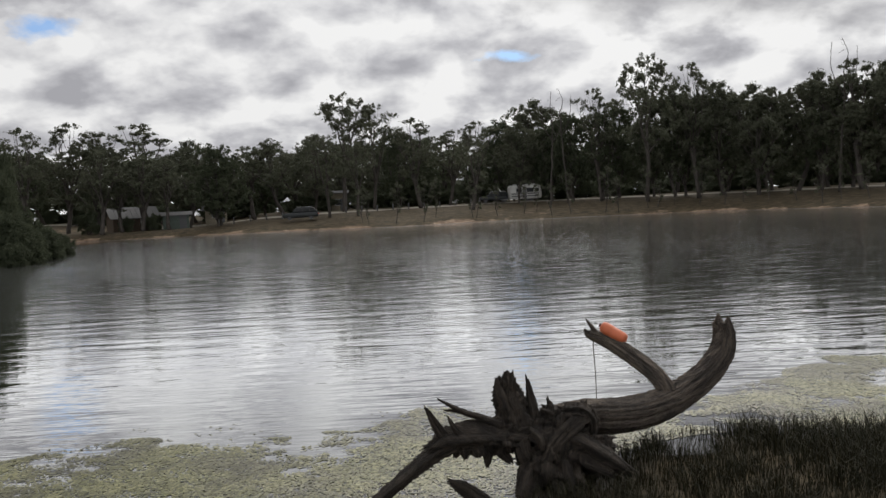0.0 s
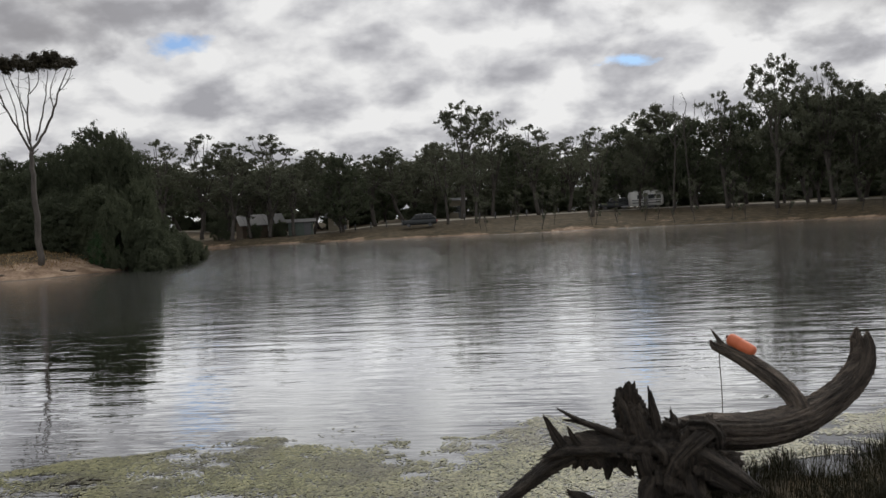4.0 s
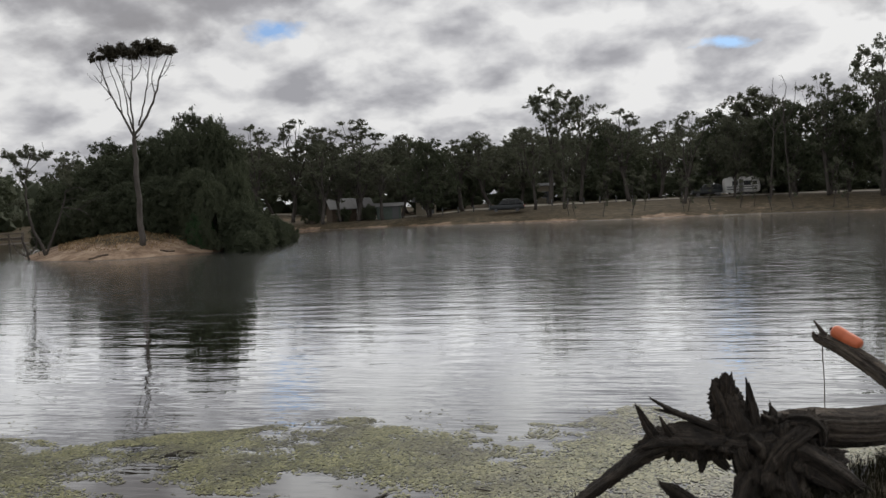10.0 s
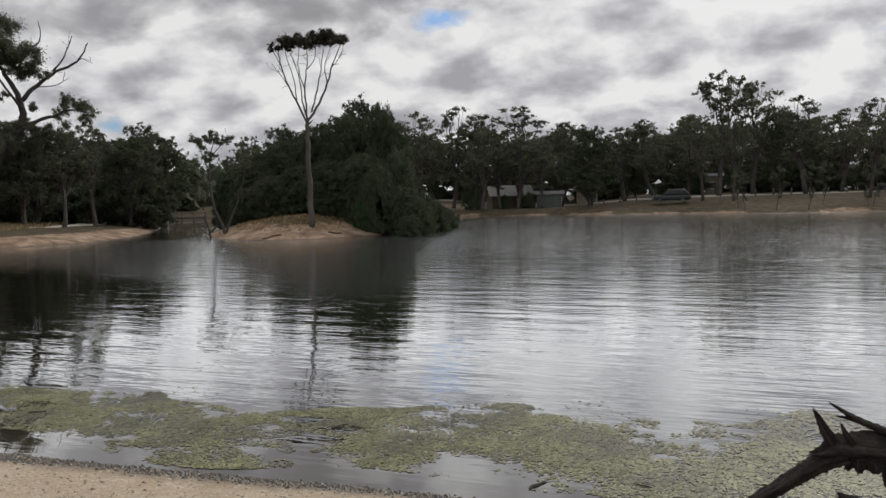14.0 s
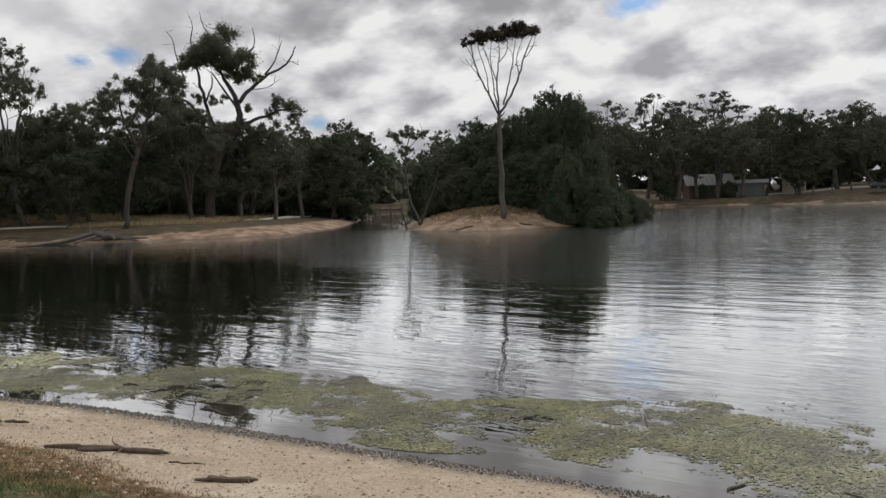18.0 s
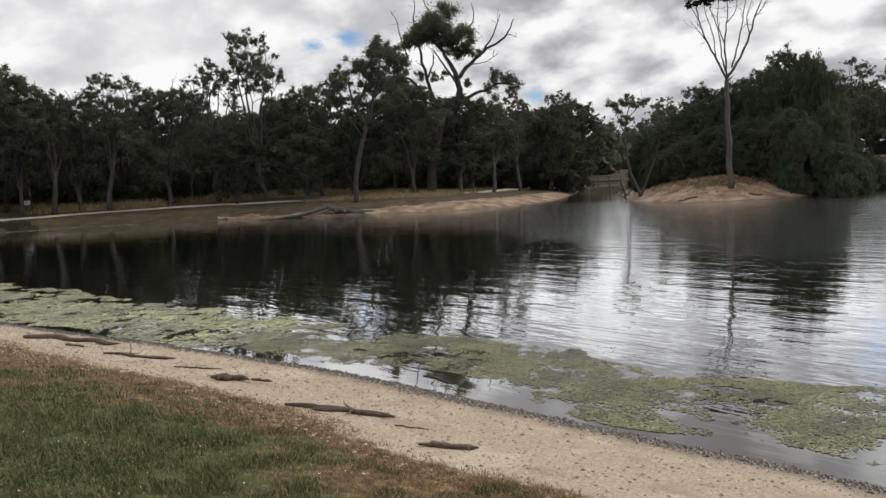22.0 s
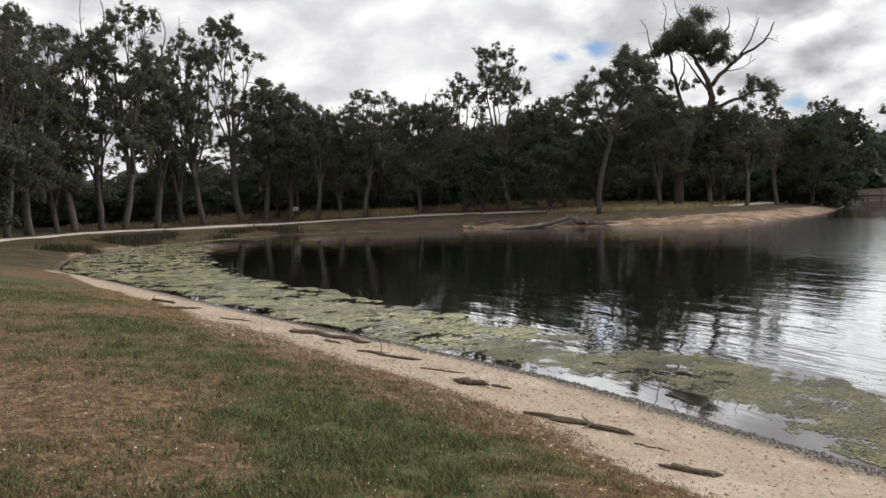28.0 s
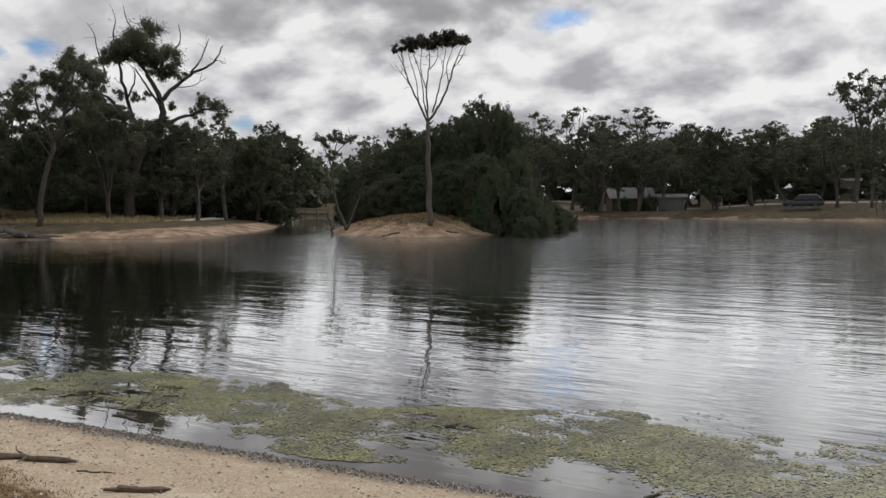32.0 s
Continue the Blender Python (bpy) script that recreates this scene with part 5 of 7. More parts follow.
# ---- fallen log ----
def log_tube(mesh, pts, radii, sides=18, knobs=0.10, rng=RNG, steps=7, torn=0.0):
    """A gnarled length of wood, ridged along its run; torn: how far its end splinters."""
    p = spline(pts, steps)
    r = np.interp(np.linspace(0, 1, len(p)), np.linspace(0, 1, len(radii)), radii)
    d = np.gradient(p, axis=0)
    d /= np.linalg.norm(d, axis=1)[:, None]
    a = unit(np.cross(d[0], (0.2, 0.9, 0.4)))
    ang = np.linspace(0, 2 * np.pi, sides + 1)
    fixed = rng.normal(size=sides) * knobs
    rings, uvs, run, off = [], [], 0.0, rng.uniform(0, 50)
    for i in range(len(p)):
        if i:
            run += np.linalg.norm(p[i] - p[i - 1])
        a = unit(a - d[i] * (a @ d[i]))
        b = np.cross(d[i], a)
        k = 1 + np.append(fixed, fixed[0]) + knobs * 1.2 * np.sin(2 * ang + run * 5 + off) * 0.5
        jig = rng.normal(size=sides) * knobs * 0.35
        k = k + np.append(jig, jig[0])
        ring = p[i] + r[i] * (np.outer(np.cos(ang) * k, a) + np.outer(np.sin(ang) * k, b))
        if torn and i == len(p) - 1:
            t = np.abs(rng.normal(size=sides)) * torn
            t[rng.integers(0, sides, 3)] += torn * 1.5
            ring = ring + np.outer(np.append(t, t[0]), d[i])
        rings.append(ring)
        uvs.append(np.stack([ang / (2 * np.pi) * max(0.35, r[i] * 4), np.full(sides + 1, run + off)], 1))
    n = sides + 1
    m = len(p)
    faces = [(i * n + j, i * n + j + 1, (i + 1) * n + j + 1, (i + 1) * n + j) for i in range(m - 1) for j in range(sides)]
    rings += [p[-1:] - d[-1] * r[-1] * (0.8 if torn else -0.15), p[:1]]
    uvs += [np.array([[0.5, run + off]]), np.array([[0.5, off]])]
    faces += [((m - 1) * n + j, (m - 1) * n + j + 1, m * n) for j in range(sides)] + [(j + 1, j, m * n + 1) for j in range(sides)]
    mesh.add(np.concatenate(rings), faces, np.concatenate(uvs))


def lump(mesh, centre, size, rough, rng, seg=44, rows=28):
    v, uv = [], []
    for i in range(rows + 1):
        th = math.pi * i / rows
        for j in range(seg + 1):
            ph = 2 * math.pi * j / seg
            u = np.array([math.sin(th) * math.cos(ph), math.sin(th) * math.sin(ph), math.cos(th)])
            k = 1 + rough * (noise.noise(Vector(u * 1.7) + Vector(centre) * 3) + 0.6 * noise.noise(Vector(u * 4.5) + Vector(centre) * 5) + 0.35 * noise.noise(Vector(u * 11) + Vector(centre) * 9))
            v.append(np.array(centre) + u * size * k)
            uv.append((j / seg * 1.2, th * 0.5))
    n = seg + 1
    mesh.add(v, [(i * n + j, (i + 1) * n + j, (i + 1) * n + j + 1, i * n + j + 1) for i in range(rows) for j in range(seg)], uv)


def build_log():
    rng = np.random.default_rng(9)
    ob = new("fallen_log")
    m = Mesh()
    log_tube(m, [(1.05, 7.2, 0.44), (1.41, 7.5, 0.43), (1.63, 7.6, 0.40), (1.88, 7.75, 0.37), (2.16, 7.9, 0.38), (2.45, 8.05, 0.45), (2.74, 8.15, 0.61), (2.92, 8.22, 0.80), (2.97, 8.26, 0.97), (2.955, 8.27, 1.08)], [0.16, 0.15, 0.15, 0.145, 0.145, 0.14, 0.125, 0.115, 0.10, 0.085], 56, 0.06, rng, 14, 0.025)
    log_tube(m, [(2.93, 8.27, 1.02), (2.925, 8.27, 1.1), (2.93, 8.27, 1.19)], [0.055, 0.045, 0.008], 12, 0.15, rng, 6)
    log_tube(m, [(3.0, 8.27, 1.02), (3.015, 8.27, 1.08), (3.02, 8.27, 1.13)], [0.05, 0.03, 0.008], 12, 0.15, rng, 6)
    part("trunk", m, LOG_WOOD, ob, "grey furrowed bark", True, True)
    m = Mesh()
    log_tube(m, [(2.36, 8.0, 0.44), (2.30, 8.02, 0.55), (2.23, 8.1, 0.66), (2.13, 8.22, 0.755), (2.01, 8.36, 0.845), (1.88, 8.5, 0.925), (1.75, 8.62, 0.975)], [0.11, 0.09, 0.085, 0.082, 0.078, 0.07, 0.05], 40, 0.07, rng, 10, 0.03)
    log_tube(m, [(1.80, 8.60, 0.97), (1.735, 8.64, 1.07), (1.68, 8.66, 1.16)], [0.035, 0.022, 0.004], 10, 0.15, rng, 5)
    log_tube(m, [(1.80, 8.60, 0.94), (1.70, 8.64, 0.98), (1.665, 8.64, 1.05)], [0.045, 0.03, 0.008], 10, 0.15, rng, 5)
    part("limb", m, LOG_WOOD, ob, "broken-off forked limb", True, True)
    for k, (at, size, rough) in enumerate((
        ((1.08, 7.2, 0.37), (0.24, 0.15, 0.20), 0.95),
        ((1.33, 7.05, 0.56), (0.085, 0.08, 0.085), 1.0),
        ((1.24, 7.06, 0.60), (0.06, 0.06, 0.05), 1.0),
        ((0.86, 7.14, 0.46), (0.13, 0.11, 0.12), 1.0),
        ((1.10, 7.02, 0.16), (0.22, 0.16, 0.17), 0.9),
        ((1.10, 7.12, 0.53), (0.16, 0.10, 0.09), 1.0),
        ((0.72, 7.13, 0.71), (0.105, 0.06, 0.17), 1.0),
        ((0.66, 7.13, 0.80), (0.06, 0.045, 0.10), 1.1),
        ((1.17, 7.0, 0.36), (0.17, 0.12, 0.20), 1.0),
        ((0.96, 7.02, 0.16), (0.14, 0.12, 0.17), 1.0),
        ((1.33, 6.92, 0.33), (0.15, 0.09, 0.10), 1.1),
        ((0.40, 6.99, 0.42), (0.20, 0.07, 0.08), 1.1),
        ((0.66, 7.05, 0.42), (0.17, 0.10, 0.10), 1.1))):
        m = Mesh()
        lump(m, at, size, rough, rng)
        part("root_plate" if k == 0 else "root_knob", m, ROOT_WOOD, ob, "dark decayed wood", True, True)
    # the rim of the rotted hollow
    m = Mesh()
    rim = [(0.885 + 0.085 * math.cos(t) * (1 + 0.15 * math.sin(3 * t)), 7.0 - 0.05 * math.sin(t * 2 + 1), 0.335 + 0.125 * math.sin(t)) for t in np.linspace(0, 2 * math.pi, 13)]
    log_tube(m, rim, [0.055, 0.07, 0.05, 0.06, 0.075, 0.05, 0.055], 18, 0.22, rng, 5)
    part("hollow_rim", m, ROOT_WOOD, ob, "rotted hollow in the root plate", True, True)
    roots = [
        ([(0.92, 7.02, 0.20), (0.84, 6.92, 0.06), (0.76, 6.82, -0.15)], [0.13, 0.11, 0.10], 0),
        ([(1.12, 7.02, 0.18), (1.15, 6.88, 0.04), (1.18, 6.8, -0.1)], [0.15, 0.13, 0.12], 0),
        ([(0.80, 7.12, 0.46), (0.74, 7.12, 0.64), (0.67, 7.13, 0.80), (0.63, 7.14, 0.90)], [0.12, 0.10, 0.07, 0.02], 0.008),
        ([(0.82, 7.14, 0.50), (0.76, 7.15, 0.68), (0.725, 7.16, 0.79), (0.715, 7.16, 0.83)], [0.11, 0.11, 0.09, 0.07], 0.01),
        ([(0.93, 7.12, 0.50), (0.905, 7.12, 0.70), (0.885, 7.13, 0.87)], [0.06, 0.042, 0.012], 0.02),
        ([(0.92, 7.1, 0.42), (0.60, 7.05, 0.43), (0.37, 6.98, 0.45), (0.17, 6.92, 0.45), (0.06, 6.88, 0.42)], [0.11, 0.105, 0.095, 0.085, 0.04], 0.04),
        ([(0.60, 7.05, 0.40), (0.42, 7.0, 0.39), (0.25, 6.94, 0.40)], [0.07, 0.075, 0.05], 0.02),
        ([(0.22, 6.93, 0.41), (0.06, 6.88, 0.345), (-0.1, 6.81, 0.25), (-0.25, 6.73, 0.16), (-0.42, 6.62, 0.06), (-0.5, 6.58, -0.02)], [0.075, 0.062, 0.055, 0.05, 0.05, 0.045], 0),
        ([(0.16, 6.91, 0.46), (0.09, 6.89, 0.58), (0.02, 6.86, 0.73)], [0.05, 0.035, 0.012], 0.02),
        ([(0.70, 7.06, 0.48), (0.49, 7.03, 0.585), (0.31, 7.0, 0.665), (0.14, 6.98, 0.77)], [0.04, 0.03, 0.022, 0.007], 0.02),
        ([(0.36, 7.0, 0.645), (0.25, 7.0, 0.675), (0.17, 7.0, 0.685)], [0.02, 0.014, 0.005], 0.01),
        ([(0.27, 6.9, 0.50), (0.22, 6.88, 0.59), (0.195, 6.88, 0.65)], [0.028, 0.018, 0.006], 0.01),
        ([(1.12, 7.04, 0.44), (1.30, 6.92, 0.37), (1.46, 6.80, 0.29), (1.60, 6.70, 0.20)], [0.10, 0.085, 0.07, 0.035], 0.05),
        ([(1.20, 7.0, 0.30), (1.36, 6.86, 0.24), (1.5, 6.76, 0.17)], [0.10, 0.08, 0.04], 0.04),
        ([(1.18, 7.05, 0.60), (1.31, 7.03, 0.60), (1.39, 7.0, 0.54), (1.40, 7.0, 0.43)], [0.07, 0.065, 0.055, 0.03], 0.03),
        ([(1.34, 7.0, 0.57), (1.20, 6.93, 0.49), (1.07, 6.9, 0.37), (0.99, 6.9, 0.22)], [0.05, 0.055, 0.05, 0.04], 0.02),
        ([(0.52, 6.64, -0.04), (0.37, 6.58, 0.10), (0.27, 6.56, 0.18), (0.19, 6.56, 0.22)], [0.055, 0.05, 0.04, 0.015], 0.03),
        ([(0.31, 6.95, 0.38), (0.315, 6.94, 0.33), (0.32, 6.94, 0.29)], [0.045, 0.04, 0.02], 0.01),
        ([(0.50, 7.0, 0.38), (0.51, 6.99, 0.28), (0.50, 6.98, 0.20)], [0.05, 0.04, 0.015], 0.01),
        ([(0.25, 6.93, 0.38), (0.25, 6.93, 0.345), (0.235, 6.93, 0.31)], [0.04, 0.035, 0.015], 0.01),
        ([(0.42, 6.97, 0.37), (0.42, 6.96, 0.325), (0.43, 6.96, 0.30)], [0.05, 0.045, 0.025], 0.01),
        ([(0.62, 7.03, 0.36), (0.64, 7.02, 0.28), (0.70, 7.0, 0.22)], [0.05, 0.04, 0.02], 0.01),
        ([(1.02, 7.12, 0.55), (1.06, 7.12, 0.64), (1.05, 7.12, 0.69)], [0.05, 0.03, 0.01], 0.02),
    ]
    for pts, rad, torn in roots:
        m = Mesh()
        log_tube(m, pts, rad, 22, 0.2, rng, 10, torn)
        part("root", m, ROOT_WOOD, ob, "", True, True)
    tagged(ob, "weathered fallen tree with its root plate, lying at the shore", "log")
    can = new("float_can")
    can.matrix_basis = Matrix.Translation((1.93, 8.47, 1.015)) @ Matrix.Rotation(radians(-40), 4, "Z") @ Matrix.Rotation(radians(27), 4, "Y") @ Matrix.Diagonal((1.0, 0.8, 0.8, 1))
    m = Mesh()
    prof = [(-0.150, 0.015), (-0.148, 0.05), (-0.135, 0.070), (-0.11, 0.076), (-0.03, 0.078), (-0.02, 0.074), (-0.01, 0.078), (0.10, 0.077), (0.128, 0.070), (0.140, 0.05), (0.142, 0.015)]
    m.tube([(u, 0, 0) for u, _ in prof], [r for _, r in prof], 20)
    part("body", m, ORANGE, can, "", True)
    m = Mesh()
    m.tube([(-0.175, 0, 0), (-0.15, 0, 0)], [0.022, 0.022], 10)
    part("cap", m, plain("dark_cap", (0.09, 0.03, 0.02), 0.5), can, "dark screw cap", True)
    tagged(can, "faded orange plastic float can resting on the log", "float")
    m = Mesh()
    m.tube(spline([(1.745, 8.60, 0.97), (1.745, 8.62, 0.84), (1.755, 8.62, 0.6), (1.76, 8.64, 0.3), (1.77, 8.66, 0.0)], 5), 0.005, 5)
    tagged(mesh_ob("rope", m, ROPE, True), "thin frayed rope hanging from the log into the water", "rope")


build_log()


# ---- driftwood and bits in the water ----
def stick(a, b, r, seed, group, label, floating=False, kink=0.3, mat=None):
    rng = np.random.default_rng(seed)
    a, b = np.array(a, float), np.array(b, float)
    n = 7
    p = a + (b - a) * np.linspace(0, 1, n)[:, None] + rng.normal(size=(n, 2)) * kink * np.linalg.norm(b - a) * 0.22
    z = np.full(n, 0.008) if floating else land_height(p[:, 0], p[:, 1]) + r * 0.55
    c = np.column_stack([p, z])
    m = Mesh()
    o = c.mean(0)
    r = r * 0.68
    log_tube(m, c - o, [r * 0.4, r * 0.8, r * 1.05, r * 0.7, r * 0.9, r * 0.25], 10, 0.28, rng, 3, r * 0.5)
    if r > 0.02:
        for k in range(2):
            i = int(rng.integers(1, n - 1))
            q, _ = bend(c[i] - o, unit(np.array([*(rng.normal(size=2)), 0.35])), np.linalg.norm(b - a) * 0.22, 4, rng, 0.2, -0.08)
            m.tube(q, np.linspace(r * 0.4, r * 0.1, 5), 5)
    ob = mesh_ob("stick", m, mat or STICK, True, True)
    ob.location = o
    return tagged(ob, label, "driftwood", group)


BEACH = "driftwood on the beach"
for k, (a, b, r) in enumerate([((-7.25, 3.9), (-6.45, 4.5), 0.045), ((-8.97, 3.82), (-8.78, 4.16), 0.06), ((-5.4, 4.0), (-5.1, 4.3), 0.035), ((-14.9, 3.2), (-13.1, 4.2), 0.06), ((-12.0, 3.55), (-11.0, 4.2), 0.04), ((-19.55, 1.5), (-19.8, 2.35), 0.05),
                               ((-22.3, 1.4), (-21.2, 2.0), 0.05), ((-8.85, 4.25), (-8.7, 4.4), 0.02), ((-13.6, 3.5), (-12.9, 3.6), 0.03), ((-6.2, 4.3), (-5.95, 4.45), 0.012), ((-17.2, 2.4), (-16.6, 2.9), 0.03), ((-10.2, 3.9), (-9.9, 4.3), 0.018)]):
    stick(a, b, r, 40 + k, BEACH, "weathered brown stick lying on the sandy beach")
FLOAT = "twigs in the floating weed"
for k, (a, b, r) in enumerate([((-10.2, 6.5), (-9.98, 6.57), 0.022), ((-9.5, 6.44), (-9.25, 6.71), 0.02), ((-9.24, 6.84), (-8.95, 6.81), 0.022), ((-8.4, 7.07), (-8.2, 7.18), 0.02), ((-8.15, 6.17), (-7.57, 6.17), 0.018), ((-8.23, 6.3), (-7.82, 6.13), 0.018), ((-2.13, 6.55), (-2.05, 6.8), 0.014),
                               ((-4.64, 7.64), (-4.55, 7.84), 0.016), ((-4.3, 7.75), (-4.52, 7.77), 0.012), ((-1.2, 6.9), (-1.35, 6.96), 0.012), ((-0.9, 6.75), (-1.0, 6.72), 0.012), ((-41.0, 1.4), (-40.0, 2.6), 0.06)]):
    stick(a, b, r, 60 + k, FLOAT, "wet black twig lying in the floating weed", True, 0.2, BARK_DARK)


def shore_log():
    """The grey fallen trees on the western shore."""
    rng = np.random.default_rng(31)
    ob = new("fallen_log")
    x, y = by_angle(58.8, 61.5)
    ob.matrix_basis = facing(x, y)
    for pts, rad in (([(-3.4, 0, 0.0), (-1.9, 0.2, 0.10), (-0.4, 0.3, 0.42), (0.5, 0.3, 0.62)], [0.06, 0.10, 0.15, 0.12]), ([(0.2, 0.2, 0.66), (0.9, 0.1, 0.42), (2.1, -0.4, 0.20), (3.6, -0.8, 0.12)], [0.17, 0.20, 0.17, 0.08]),
                     ([(0.3, 0.2, 0.55), (0.0, 0.6, 0.8), (0.05, 0.7, 1.15)], [0.10, 0.07, 0.03]), ([(-1.4, 0.1, 0.2), (-2.3, -0.5, 0.12), (-3.4, -0.9, 0.02), (-4.6, -1.1, -0.02)], [0.08, 0.06, 0.05, 0.03]), ([(1.3, -0.1, 0.35), (1.9, 0.6, 0.5), (2.9, 0.9, 0.4)], [0.08, 0.05, 0.02]),
                     ([(0.4, 0.1, 0.4), (-0.2, -0.6, 0.3), (-0.9, -1.1, 0.05)], [0.09, 0.07, 0.05]), ([(0.6, 0.2, 0.6), (0.9, 0.4, 0.85), (1.4, 0.5, 0.95)], [0.06, 0.04, 0.02]), ([(2.0, -0.4, 0.2), (2.5, -1.0, 0.12), (3.2, -1.4, 0.0)], [0.07, 0.05, 0.03]), ([(0.8, 0.0, 0.3), (1.3, -0.5, 0.35), (1.5, -0.8, 0.15)], [0.16, 0.14, 0.08])):
        m = Mesh()
        log_tube(m, pts, rad, 12, 0.15, rng, 6, 0.05)
        part("limb", m, BARK_GREY, ob, "", True, True)
    tagged(ob, "grey bleached fallen tree lying on the far shore", "log")


shore_log()
for az, d, ln in ((64.5, 66, 2.2), (35.3, 56.2, 1.2), (31.0, 57.0, 0.8), (36.2, 55.5, 0.9)):
    x, y = by_angle(az, d)
    stick((x, y), (x + ln * math.cos(radians(az)) , y + ln * math.sin(radians(az))), 0.08, int(az * 7), "", "bleached branch lying on the sandy bank")


# ---- structures on the far bank and in the park ----
def wheel(parent, x, y, r, w):
    m = Mesh()
    prof = [(-w / 2, r * 0.62), (-w / 2, r * 0.93), (-w * 0.32, r), (w * 0.32, r), (w / 2, r * 0.93), (w / 2, r * 0.62)]
    m.tube([(x, y + o, r) for o, _ in prof], [q for _, q in prof], 20)
    t = part("wheel", m, TYRE, parent)
    m = Mesh()
    m.tube([(x, y - w * 0.52, r), (x, y + w * 0.52, r)], [r * 0.58, r * 0.58], 14)
    part("rim", m, RIM, t)


def rounded(x, w, z0, z1, k=0.12):
    """A body section across a vehicle."""
    return [(x, -w + k, z0), (x, w - k, z0), (x, w, z0 + k), (x, w, z1 - k), (x, w - k, z1), (x, -w + k, z1), (x, -w, z1 - k), (x, -w, z0 + k)]


def four_wheel_drive(az, d, turn, label):
    ob = new("car")
    x, y = by_angle(az, d)
    ob.matrix_basis = Matrix.Translation((x, y, ground_z(x, y) + 0.05)) @ Matrix.Rotation(radians(turn), 4, "Z")
    m = Mesh()
    m.loft([rounded(-2.3, 0.82, 0.5, 0.95), rounded(-2.1, 0.9, 0.42, 1.05), rounded(-0.9, 0.92, 0.4, 1.08), rounded(1.2, 0.92, 0.4, 1.1), rounded(2.2, 0.9, 0.45, 1.08), rounded(2.3, 0.84, 0.5, 1.0)])
    part("body", m, CAR_DARK, ob, "", True)
    m = Mesh()
    m.loft([rounded(-1.15, 0.8, 1.06, 1.12, 0.03), rounded(-0.55, 0.74, 1.06, 1.72, 0.1), rounded(1.6, 0.74, 1.06, 1.76, 0.1), rounded(2.15, 0.8, 1.06, 1.2, 0.05)])
    cab = part("cabin", m, CAR_DARK, ob, "", True)
    for u0, u1 in ((-0.62, 0.25), (0.33, 1.2), (1.28, 1.8)):
        for s in (-1, 1):
            m = Mesh()
            m.box((u0, s * 0.775 - 0.012, 1.18), (u1, s * 0.775 + 0.012, 1.62), 0.01)
            part("window", m, GLASS, cab)
    m = Mesh()
    m.box((-0.98, -0.66, 1.2), (-0.9, 0.66, 1.58), 0.02)
    part("windscreen", m, GLASS, cab)
    for s in (-1, 1):
        m = Mesh()
        m.box((-2.33, s * 0.62 - 0.14, 0.76), (-2.25, s * 0.62 + 0.14, 0.92), 0.02)
        part("headlight", m, LAMP_WHITE, ob)
        m = Mesh()
        m.box((2.26, s * 0.72 - 0.09, 0.76), (2.34, s * 0.72 + 0.09, 1.0), 0.02)
        part("tail_light", m, LAMP_RED, ob)
    m = Mesh()
    m.box((-2.42, -0.85, 0.42), (-2.26, 0.85, 0.62), 0.04)
    part("bumper", m, GREY_STRIPE, ob)
    for u in (-1.45, 1.4):
        for s in (-1, 1):
            wheel(ob, u, s * 0.8, 0.38, 0.26)
    for v in (-0.6, 0.6):
        m = Mesh()
        m.tube([(-0.5, v, 1.8), (1.5, v, 1.82)], 0.025, 6)
        part("roof_rail", m, STEEL, ob)
    tagged(ob, label, "car")


four_wheel_drive(8.25, 114, 4, "dark green four-wheel drive parked under the trees")
four_wheel_drive(-4.75, 129, 2, "dark four-wheel drive hitched before the caravan")


